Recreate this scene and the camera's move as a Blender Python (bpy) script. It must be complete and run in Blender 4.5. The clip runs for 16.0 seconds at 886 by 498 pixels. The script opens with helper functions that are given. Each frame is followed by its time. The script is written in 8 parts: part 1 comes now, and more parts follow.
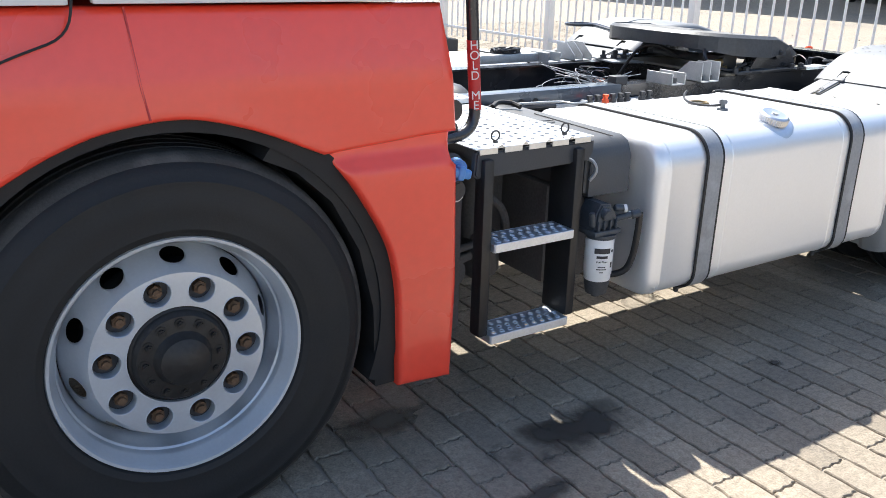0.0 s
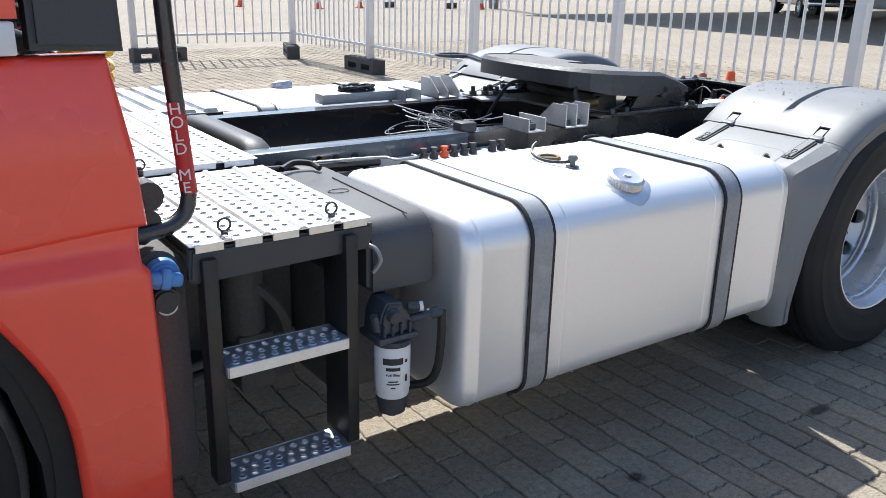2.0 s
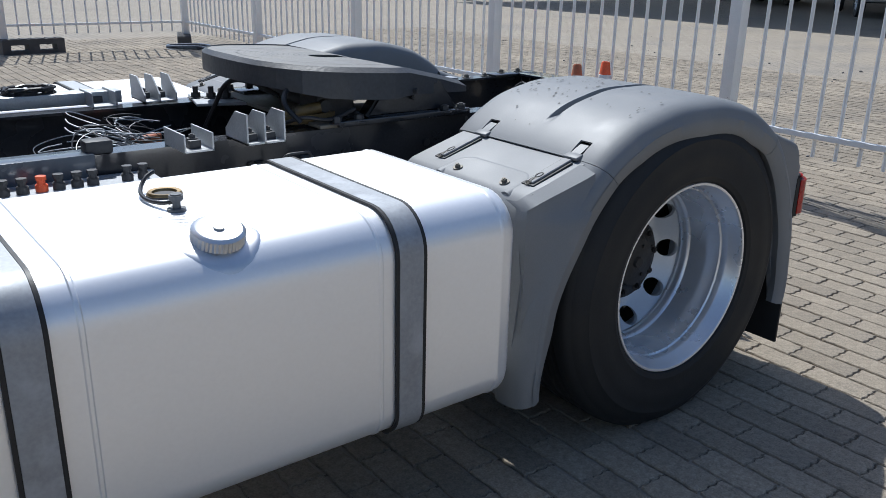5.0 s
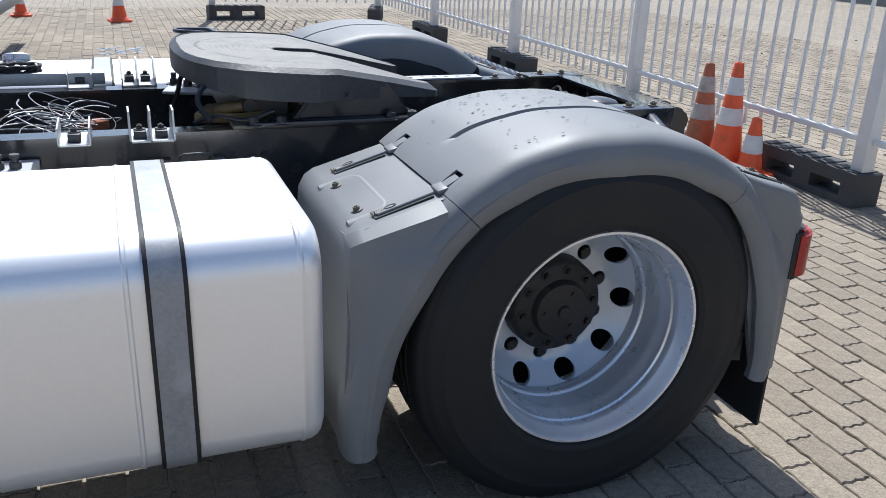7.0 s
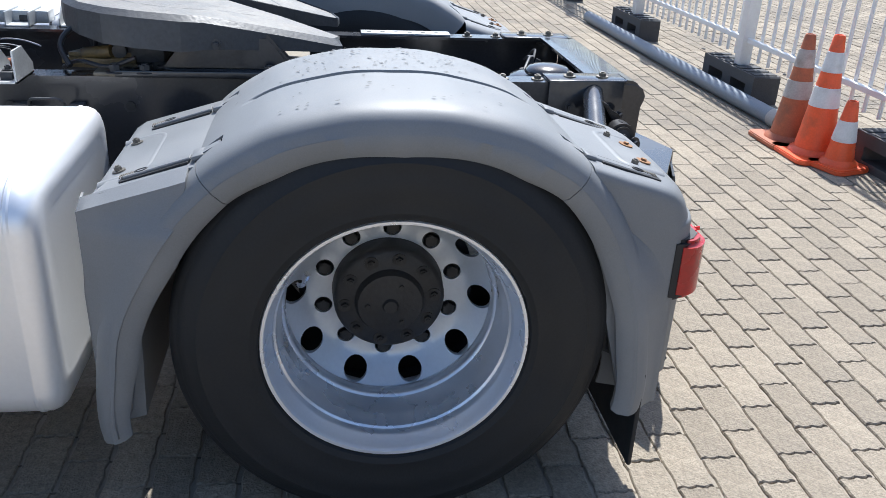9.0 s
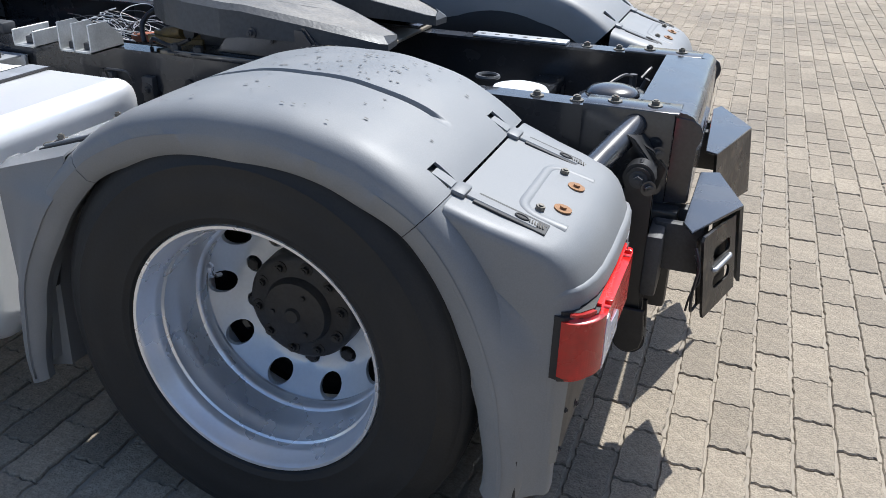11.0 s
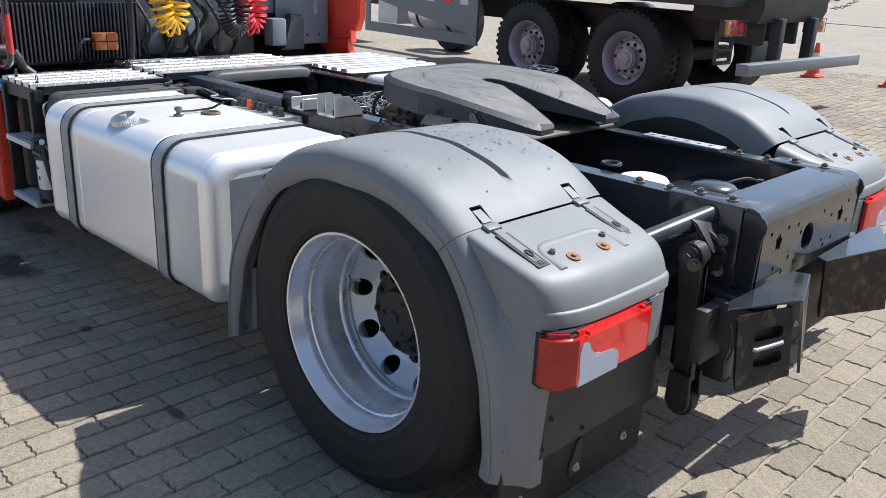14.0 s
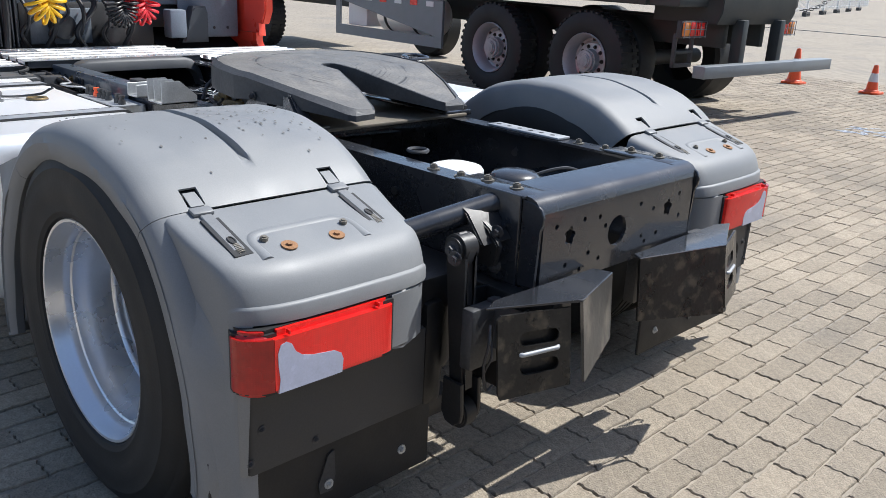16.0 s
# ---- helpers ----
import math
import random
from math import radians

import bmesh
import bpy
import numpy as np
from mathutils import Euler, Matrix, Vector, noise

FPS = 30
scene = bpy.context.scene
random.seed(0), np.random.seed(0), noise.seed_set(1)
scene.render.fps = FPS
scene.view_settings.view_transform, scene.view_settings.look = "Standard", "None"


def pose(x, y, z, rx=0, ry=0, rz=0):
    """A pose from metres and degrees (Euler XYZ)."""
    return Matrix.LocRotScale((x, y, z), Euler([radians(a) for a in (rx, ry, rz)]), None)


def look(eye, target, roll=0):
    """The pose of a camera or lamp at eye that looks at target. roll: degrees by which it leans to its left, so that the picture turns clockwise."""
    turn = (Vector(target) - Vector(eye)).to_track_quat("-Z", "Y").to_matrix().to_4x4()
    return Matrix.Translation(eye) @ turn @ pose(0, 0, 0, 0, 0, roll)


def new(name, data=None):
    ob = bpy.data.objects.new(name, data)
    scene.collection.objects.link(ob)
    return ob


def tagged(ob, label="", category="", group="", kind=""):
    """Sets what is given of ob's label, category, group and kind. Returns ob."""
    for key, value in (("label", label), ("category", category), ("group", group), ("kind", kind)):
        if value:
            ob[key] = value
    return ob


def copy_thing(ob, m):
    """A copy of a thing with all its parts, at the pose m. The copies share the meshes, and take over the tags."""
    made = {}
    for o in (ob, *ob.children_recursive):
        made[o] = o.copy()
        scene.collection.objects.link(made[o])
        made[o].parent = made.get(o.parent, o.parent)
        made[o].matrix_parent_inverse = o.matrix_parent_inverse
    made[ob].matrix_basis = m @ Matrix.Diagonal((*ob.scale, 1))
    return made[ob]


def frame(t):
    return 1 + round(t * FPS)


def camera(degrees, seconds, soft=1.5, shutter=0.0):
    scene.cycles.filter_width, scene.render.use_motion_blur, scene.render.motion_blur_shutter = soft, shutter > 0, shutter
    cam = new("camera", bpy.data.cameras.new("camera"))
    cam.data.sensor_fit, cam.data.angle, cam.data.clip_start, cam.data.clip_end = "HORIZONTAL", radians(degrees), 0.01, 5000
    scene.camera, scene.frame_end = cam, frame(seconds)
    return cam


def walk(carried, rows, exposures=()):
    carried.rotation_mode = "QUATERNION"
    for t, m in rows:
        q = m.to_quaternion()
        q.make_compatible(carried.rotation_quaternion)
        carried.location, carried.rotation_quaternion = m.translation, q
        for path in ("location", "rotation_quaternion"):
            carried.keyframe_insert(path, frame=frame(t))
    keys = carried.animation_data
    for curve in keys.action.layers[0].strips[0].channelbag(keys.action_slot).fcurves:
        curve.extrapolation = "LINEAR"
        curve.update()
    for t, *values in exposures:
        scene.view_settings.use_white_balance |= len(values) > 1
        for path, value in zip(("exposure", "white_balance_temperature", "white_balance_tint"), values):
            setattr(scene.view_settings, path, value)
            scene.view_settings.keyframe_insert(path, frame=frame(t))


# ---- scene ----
from mathutils import geometry

cam = camera(55.8, 16.0, soft=0.6)
PATH = [
    (0, (-0.431, -1.813, 1.378), (0.596, -0.23, 0.714), 1.4),
    (0.5, (-0.28, -1.809, 1.379), (0.746, -0.221, 0.728), 1.2),
    (1, (-0.069, -1.677, 1.401), (1.005, -0.116, 0.76), 1.7),
    (1.5, (0.115, -1.626, 1.411), (1.205, -0.074, 0.776), 1.5),
    (2, (0.353, -1.59, 1.423), (1.45, -0.042, 0.792), 1.4),
    (2.5, (0.52, -1.535, 1.408), (1.617, 0.017, 0.786), 1.5),
    (3, (0.691, -1.366, 1.412), (1.851, 0.141, 0.793), 2.1),
    (3.5, (0.841, -1.281, 1.404), (2.026, 0.206, 0.785), 2.2),
    (4, (1.063, -1.306, 1.408), (2.253, 0.174, 0.781), 1.6),
    (4.5, (1.271, -1.399, 1.4), (2.454, 0.081, 0.76), 1.2),
    (5, (1.546, -1.452, 1.374), (2.705, 0.041, 0.721), 1.3),
    (5.2, (1.646, -1.458, 1.38), (2.8, 0.039, 0.726), 1.6),
    (7.3, (2.572, -1.67, 1.458), (3.24, 0.07, 0.733), 2.3),
    (7.5, (2.623, -1.645, 1.441), (3.298, 0.093, 0.719), 2.5),
    (8, (2.905, -1.691, 1.453), (3.547, 0.047, 0.7), 2.6),
    (8.5, (3.142, -1.726, 1.452), (3.617, 0.052, 0.669), 3.1),
    (9, (3.436, -1.624, 1.445), (3.71, 0.175, 0.615), 2.8),
    (9.2, (3.546, -1.603, 1.44), (3.784, 0.2, 0.61), 2.5),
    (11.3, (4.602, -1.254, 1.466), (3.92, 0.412, 0.594), 1.4),
    (11.5, (4.687, -1.224, 1.455), (3.963, 0.423, 0.581), 1.1),
    (12, (4.852, -1.22, 1.455), (3.903, 0.305, 0.576), 1.4),
    (12.5, (4.96, -1.311, 1.465), (3.845, 0.088, 0.57), 1.9),
    (13, (5.128, -1.454, 1.477), (3.913, -0.036, 0.762), 1.4),
    (13.5, (5.18, -1.518, 1.492), (3.934, -0.1, 0.831), 2.2),
    (14, (5.294, -1.437, 1.508), (3.991, -0.068, 0.852), 2.6),
    (14.5, (5.448, -1.302, 1.48), (4.131, 0.062, 0.844), 2.7),
    (15, (5.582, -1.196, 1.439), (4.264, 0.166, 0.8), 2.7),
    (15.5, (5.642, -1.023, 1.412), (4.314, 0.328, 0.77), 2.8),
    (16, (5.636, -0.794, 1.414), (4.301, 0.554, 0.779), 2.8),
]
walk(cam, [(t, look(eye, target, roll)) for t, eye, target, roll in PATH],
     exposures=[(0, 1.24, 6290, 9), (0.5, 1.18, 6270, 9), (1, 1.09, 6240, 9), (2, .75, 6060, 9), (3, .3, 5850, 8.5), (4.5, .02, 5750, 8), (5.2, 0, 5780, 8), (7.3, .42, 5880, 9), (8.4, .56, 5880, 9), (9, .75, 5880, 9), (11.3, .52, 5980, 9), (13, .54, 6030, 9), (16, .48, 6050, 9)])

# ---- light ----
SUN_TO = Vector((0.26, 0.97, 0.0)).normalized()
SUN_EL = radians(55)
world = bpy.data.worlds.new("sky_world")
scene.world = world
world.use_nodes = True
_n = world.node_tree.nodes
_l = world.node_tree.links
_sky = _n.new("ShaderNodeTexSky")
_sky.sky_type = "NISHITA"
_sky.sun_disc = False
_sky.sun_elevation = SUN_EL
_sky.sun_rotation = math.atan2(SUN_TO.x, SUN_TO.y)
_sky.air_density, _sky.dust_density = 1.0, 1.5
_bg = _n["Background"]
_bg.inputs["Strength"].default_value = 0.113
_l.new(_sky.outputs["Color"], _bg.inputs["Color"])
_sd = bpy.data.lights.new("sun", "SUN")
_sd.energy, _sd.angle, _sd.color = 4.35, radians(0.53), (1.0, 0.95, 0.87)
sun = new("sun", _sd)
_dir = Vector((SUN_TO.x * math.cos(SUN_EL), SUN_TO.y * math.cos(SUN_EL), math.sin(SUN_EL)))
sun.matrix_world = Matrix.Translation((3, 6, 12)) @ (-_dir).to_track_quat("-Z", "Y").to_matrix().to_4x4()


# ---- materials ----
def mat(name, col, rough=0.5, metal=0.0, var=0.12, scale=5.0, fine=90.0, bump=0.0, coat=0.0, stain=None, stain_amt=0.0,
        stretch=(1, 1, 1), rnd=0.0, rvar=0.08, stain_scale=3.0):
    m = bpy.data.materials.new(name)
    m.use_nodes = True
    nt = m.node_tree
    n, l = nt.nodes, nt.links
    b = n["Principled BSDF"]
    tc = n.new("ShaderNodeTexCoord")
    mp = n.new("ShaderNodeMapping")
    mp.inputs["Scale"].default_value = stretch
    l.new(tc.outputs["Object"], mp.inputs["Vector"])

    def noise_node(s, detail=4.0):
        t = n.new("ShaderNodeTexNoise")
        t.inputs["Scale"].default_value = s
        t.inputs["Detail"].default_value = detail
        l.new(mp.outputs["Vector"], t.inputs["Vector"])
        return t

    big, small = noise_node(scale), noise_node(fine, 3.0)
    add = n.new("ShaderNodeMath")
    add.operation = "ADD"
    l.new(big.outputs["Fac"], add.inputs[0])
    l.new(small.outputs["Fac"], add.inputs[1])
    rng = n.new("ShaderNodeMapRange")
    rng.inputs["From Min"].default_value, rng.inputs["From Max"].default_value = 0.6, 1.4
    rng.inputs["To Min"].default_value, rng.inputs["To Max"].default_value = 1 - var, 1 + var
    l.new(add.outputs[0], rng.inputs["Value"])
    last = rng.outputs["Result"]
    if rnd:
        oi = n.new("ShaderNodeObjectInfo")
        ge = n.new("ShaderNodeNewGeometry")
        sm = n.new("ShaderNodeMath")
        sm.operation = "ADD"
        l.new(oi.outputs["Random"], sm.inputs[0])
        l.new(ge.outputs["Random Per Island"], sm.inputs[1])
        fr = n.new("ShaderNodeMath")
        fr.operation = "FRACT"
        l.new(sm.outputs[0], fr.inputs[0])
        r2 = n.new("ShaderNodeMapRange")
        r2.inputs["To Min"].default_value, r2.inputs["To Max"].default_value = 1 - rnd, 1 + rnd
        l.new(fr.outputs[0], r2.inputs["Value"])
        mu = n.new("ShaderNodeMath")
        mu.operation = "MULTIPLY"
        l.new(last, mu.inputs[0])
        l.new(r2.outputs["Result"], mu.inputs[1])
        last = mu.outputs[0]
    vm = n.new("ShaderNodeVectorMath")
    vm.operation = "SCALE"
    vm.inputs[0].default_value = col
    l.new(last, vm.inputs["Scale"])
    out = vm.outputs["Vector"]
    if stain:
        st = noise_node(stain_scale, 6.0)
        sr = n.new("ShaderNodeMapRange")
        sr.inputs["From Min"].default_value, sr.inputs["From Max"].default_value = 0.52, 0.68
        sr.inputs["To Max"].default_value = stain_amt
        l.new(st.outputs["Fac"], sr.inputs["Value"])
        mx = n.new("ShaderNodeMix")
        mx.data_type = "RGBA"
        mx.inputs["B"].default_value = (*stain, 1)
        l.new(sr.outputs["Result"], mx.inputs["Factor"])
        l.new(out, mx.inputs["A"])
        out = mx.outputs["Result"]
    l.new(out, b.inputs["Base Color"])
    rr = n.new("ShaderNodeMapRange")
    rr.inputs["From Min"].default_value, rr.inputs["From Max"].default_value = 0.3, 0.7
    rr.inputs["To Min"].default_value, rr.inputs["To Max"].default_value = max(rough - rvar, 0.02), min(rough + rvar, 1)
    l.new(big.outputs["Fac"], rr.inputs["Value"])
    l.new(rr.outputs["Result"], b.inputs["Roughness"])
    b.inputs["Metallic"].default_value = metal
    if coat:
        b.inputs["Coat Weight"].default_value = coat
        b.inputs["Coat Roughness"].default_value = 0.06
    if bump:
        bp = n.new("ShaderNodeBump")
        bp.inputs["Strength"].default_value = bump
        bp.inputs["Distance"].default_value = 0.004
        l.new(small.outputs["Fac"], bp.inputs["Height"])
        l.new(bp.outputs["Normal"], b.inputs["Normal"])
    return m


RED = mat("red_paint", (0.87, 0.068, 0.036), 0.30, 0, 0.05, 3, 40, 0.02, coat=0.7)
WHITE_STRIPE = mat("white_sticker", (0.72, 0.73, 0.74), 0.4, 0, 0.04)
CABGREY = mat("dark_grey_cab_plastic", (0.045, 0.05, 0.058), 0.5, 0, 0.15, 6, 200, 0.1)
ALU = mat("brushed_aluminium", (0.93, 0.932, 0.935), 0.38, 0.55, 0.025, 1.5, 120, 0.012, stretch=(1, 1, 1), rvar=0.03)
ALUEND = mat("dull_aluminium", (0.72, 0.73, 0.75), 0.42, 1.0, 0.05, 5, 80, 0.03)
BREATHER = mat("mid_grey_plastic", (0.12, 0.125, 0.13), 0.5, 0, 0.1, 20)
STRAPPALE = mat("faded_ink", (0.62, 0.62, 0.62), 0.6, 0.2, 0.1, 60)
STRAP = mat("galvanised_strap", (0.34, 0.355, 0.375), 0.55, 0.4, 0.15, 14, 120, 0.05, stain=(0.6, 0.62, 0.66), stain_amt=0.35, stain_scale=12)
RUBBER = mat("black_rubber", (0.018, 0.018, 0.019), 0.6, 0, 0.2, 12, 150, 0.1)
TYRE = mat("tyre_rubber", (0.012, 0.013, 0.014), 0.68, 0, 0.22, 6, 160, 0.15, stain=(0.035, 0.034, 0.032), stain_amt=0.3)
TREADDUST = mat("dusty_tread_rubber", (0.050, 0.048, 0.045), 0.8, 0, 0.3, 8, 140, 0.3, stain=(0.13, 0.12, 0.11), stain_amt=0.6, stain_scale=9)
LINER = mat("black_arch_plastic", (0.012, 0.012, 0.013), 0.7, 0, 0.2, 12, 150, 0.1)
DUSTSTEEL = mat("dusty_tan_steel", (0.19, 0.165, 0.125), 0.6, 0.15, 0.22, 7, 90, 0.15, stain=(0.12, 0.11, 0.095), stain_amt=0.6, stain_scale=6)
RIM = mat("silver_wheel_paint", (0.78, 0.81, 0.86), 0.28, 0.65, 0.03, 8, 120, 0.0, rvar=0.02)
RIMFACE = mat("pale_wheel_disc", (0.58, 0.62, 0.665), 0.36, 0.42, 0.05, 9, 120, 0.01, stain=(0.44, 0.44, 0.42), stain_amt=0.15, stain_scale=7)
TIPRIM = mat("dusty_silver_rim", (0.40, 0.41, 0.43), 0.42, 0.3, 0.12, 9, 120, 0.02, stain=(0.26, 0.23, 0.21), stain_amt=0.3, stain_scale=6)
HUBGREY = mat("dusty_grey_hub_paint", (0.36, 0.37, 0.38), 0.5, 0.1, 0.2, 14, 90, 0.1, stain=(0.14, 0.12, 0.10), stain_amt=0.5, stain_scale=10)
HUB = mat("greasy_hub_iron", (0.030, 0.029, 0.028), 0.5, 0.3, 0.3, 14, 90, 0.25)
NUT = mat("rusty_nut", (0.16, 0.10, 0.06), 0.7, 0.4, 0.35, 30, 200, 0.3)
FENDER = mat("grey_moulded_plastic", (0.206, 0.213, 0.219), 0.54, 0, 0.10, 5, 330, 0.05, stain=(0.27, 0.268, 0.26), stain_amt=0.30, stain_scale=5)
CLIPGREY = mat("dark_grey_clip_plastic", (0.185, 0.19, 0.195), 0.5, 0, 0.12, 12, 200, 0.05)
BLACK = mat("black_chassis_paint", (0.026, 0.028, 0.033), 0.24, 0, 0.25, 7, 120, 0.02, coat=0.5, stain=(0.06, 0.055, 0.05), stain_amt=0.25, stain_scale=6)
OILYBLACK = mat("oily_black_steel", (0.017, 0.017, 0.018), 0.42, 0, 0.3, 12, 120, 0.1, stain=(0.035, 0.032, 0.03), stain_amt=0.4, stain_scale=14)
BLACKDULL = mat("dusty_black_parts", (0.046, 0.047, 0.050), 0.55, 0, 0.3, 9, 120, 0.15, stain=(0.09, 0.08, 0.07), stain_amt=0.3)
STEELBLUE = mat("blue_black_rail_paint", (0.075, 0.095, 0.12), 0.30, 0.1, 0.12, 8, 100, 0.03, coat=0.4)
GALV = mat("galvanised_bracket", (0.50, 0.51, 0.51), 0.45, 0.5, 0.18, 18, 160, 0.05)
TREAD = mat("perforated_aluminium", (0.78, 0.79, 0.79), 0.40, 0.85, 0.08, 10, 160, 0.06)
STEP = mat("step_aluminium", (0.72, 0.76, 0.82), 0.42, 0.85, 0.1, 10, 160, 0.05)
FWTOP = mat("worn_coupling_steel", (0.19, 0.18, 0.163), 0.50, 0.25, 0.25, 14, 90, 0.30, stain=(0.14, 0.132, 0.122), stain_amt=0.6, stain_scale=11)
FWSIDE = mat("dusty_cast_iron", (0.055, 0.058, 0.063), 0.5, 0.1, 0.25, 9, 90, 0.30, stain=(0.085, 0.082, 0.076), stain_amt=0.4, stain_scale=7)
PLATE = mat("scuffed_black_steel", (0.024, 0.023, 0.022), 0.30, 0.4, 0.35, 8, 90, 0.12, stain=(0.19, 0.16, 0.12), stain_amt=0.45, stain_scale=26)
PLATEWING = mat("scratched_grey_steel", (0.06, 0.06, 0.06), 0.38, 0.4, 0.3, 10, 120, 0.1, stain=(0.30, 0.27, 0.23), stain_amt=0.55, stain_scale=11, stretch=(1, 1, 0.5))
RUST = mat("rusty_washer", (0.30, 0.155, 0.07), 0.75, 0.1, 0.3, 60, 300, 0.3)
LAMPRED = mat("red_lamp_lens", (0.80, 0.014, 0.010), 0.22, 0, 0.10, 9, 60, 0.02, coat=0.5)
LAMPDARK = mat("dark_red_lamp_lens", (0.42, 0.008, 0.006), 0.30, 0, 0.25, 9, 60, 0.02, coat=0.3)
LAMPWHITE = mat("clear_lamp_lens", (0.44, 0.47, 0.60), 0.22, 0, 0.10, 30, 200, 0.03, coat=0.4)
FILTERHEAD = mat("blue_grey_cast_head", (0.06, 0.072, 0.088), 0.45, 0.2, 0.25, 20, 120, 0.15, stain=(0.10, 0.10, 0.10), stain_amt=0.3)
# Black parts behind the steps, their colour lifted to grey for haze.
HAZEDPARTS = mat("haze_lifted_parts", (0.105, 0.10, 0.096), 0.75, 0, 0.3, 9, 120, 0.15, stain=(0.17, 0.14, 0.11), stain_amt=0.4)
FILTER = mat("white_filter_can", (0.80, 0.81, 0.81), 0.35, 0, 0.05, 20)
BLUECAP = mat("blue_plastic_cap", (0.10, 0.27, 0.60), 0.4, 0, 0.1, 20)
ORANGE = mat("orange_cone_plastic", (0.85, 0.12, 0.035), 0.45, 0, 0.12, 10, 100, 0.05, stain=(0.35, 0.10, 0.05), stain_amt=0.5, stain_scale=9)
ORANGEOLD = mat("dirty_orange_plastic", (0.42, 0.13, 0.06), 0.6, 0, 0.22, 10, 100, 0.05, stain=(0.16, 0.10, 0.07), stain_amt=0.6, stain_scale=9)
CONEWHITE = mat("white_cone_band", (0.72, 0.72, 0.72), 0.4, 0, 0.1, 14, 100, 0, stain=(0.45, 0.42, 0.38), stain_amt=0.35, stain_scale=12)
CONEGREY = mat("dirty_cone_band", (0.42, 0.40, 0.38), 0.5, 0, 0.2, 14, 100, 0, stain=(0.25, 0.2, 0.15), stain_amt=0.5, stain_scale=12)
FENCE = mat("white_fence_paint", (0.78, 0.78, 0.77), 0.45, 0, 0.06, 6, 120, 0.02)
BLOCK = mat("dark_recycled_block", (0.075, 0.074, 0.074), 0.8, 0, 0.25, 10, 120, 0.4, stain=(0.2, 0.19, 0.17), stain_amt=0.3)
YELLOW = mat("yellow_hose", (0.80, 0.46, 0.01), 0.35, 0, 0.06)
REDHOSE = mat("red_hose", (0.75, 0.03, 0.04), 0.35, 0, 0.06)
BLACKHOSE = mat("black_hose", (0.02, 0.02, 0.022), 0.4, 0, 0.1)
BROWNBOX = mat("orange_brown_wood", (0.42, 0.13, 0.035), 0.6, 0, 0.2, 14, 100, 0.2)
BLUEGREY = mat("blue_grey_panel", (0.19, 0.22, 0.26), 0.5, 0.1, 0.15, 5, 100, 0.05)
PAVER = mat("concrete_paver", (0.318, 0.269, 0.205), 0.92, 0, 0.36, 0.9, 150, 1.0, stain=(0.20, 0.176, 0.146), stain_amt=0.55, rnd=0.14, stain_scale=1.6, rvar=0.04)
OIL = mat("oil_stain", (0.045, 0.042, 0.038), 0.55, 0, 0.3, 14, 300, 0.4)
TRUCKGREY = mat("dark_green_grey_truck", (0.036, 0.042, 0.044), 0.55, 0, 0.2, 4, 80, 0.05, stain=(0.055, 0.052, 0.048), stain_amt=0.25)
STEELGREY = mat("grey_steel_bar", (0.20, 0.22, 0.24), 0.5, 0.3, 0.15, 8)
CARBLACK = mat("dark_car_paint", (0.02, 0.022, 0.026), 0.2, 0.2, 0.1, 4, 40, 0, coat=0.8)
CARGREY = mat("grey_car_paint", (0.16, 0.17, 0.18), 0.3, 0.4, 0.1, 4, 40, 0, coat=0.8)
CHROME = mat("chrome", (0.8, 0.8, 0.82), 0.15, 1.0, 0.03)
GLASSDARK = mat("tinted_glass", (0.02, 0.024, 0.028), 0.05, 0, 0.05, coat=1.0)
AMBER = mat("amber_lens", (0.75, 0.22, 0.02), 0.2, 0, 0.05, coat=1.0)
SIDEPANEL = mat("dark_grey_panel", (0.036, 0.037, 0.039), 0.5, 0, 0.15, 6, 200, 0.1)
COVER = mat("weathered_cover_plastic", (0.078, 0.08, 0.083), 0.5, 0, 0.15, 6, 200, 0.1, stain=(0.12, 0.12, 0.118), stain_amt=0.3)
MUD = mat("dried_mud", (0.14, 0.137, 0.132), 0.8, 0, 0.2, 30)
GREASE = mat("yellow_grease_on_iron", (0.14, 0.095, 0.035), 0.45, 0, 0.35, 20, 120, 0.3, stain=(0.05, 0.045, 0.04), stain_amt=0.7, stain_scale=14)
BOLT = mat("dull_bolt_steel", (0.17, 0.155, 0.13), 0.55, 0.4, 0.25, 40, 200, 0.1)
BRASS = mat("brass_fitting", (0.27, 0.19, 0.09), 0.45, 0.6, 0.2, 40)
CONCRETE = mat("pale_concrete", (0.41, 0.395, 0.365), 0.85, 0, 0.12, 2, 120, 0.2)
SHEETMETAL = mat("corrugated_grey_sheet", (0.24, 0.25, 0.26), 0.5, 0.4, 0.12, 1.5, 40, 0.05)
TEXTWHITE = mat("white_lettering", (0.8, 0.8, 0.8), 0.5, 0, 0.03)
WETPALE = mat("pale_blue_wet_sheen", (0.40, 0.45, 0.53), 0.9, 0, 0.15, 30)
TEXTDARK = mat("dark_print", (0.03, 0.03, 0.035), 0.5, 0, 0.05)
STICKERRED = mat("red_sticker", (0.5, 0.03, 0.03), 0.45, 0, 0.06)


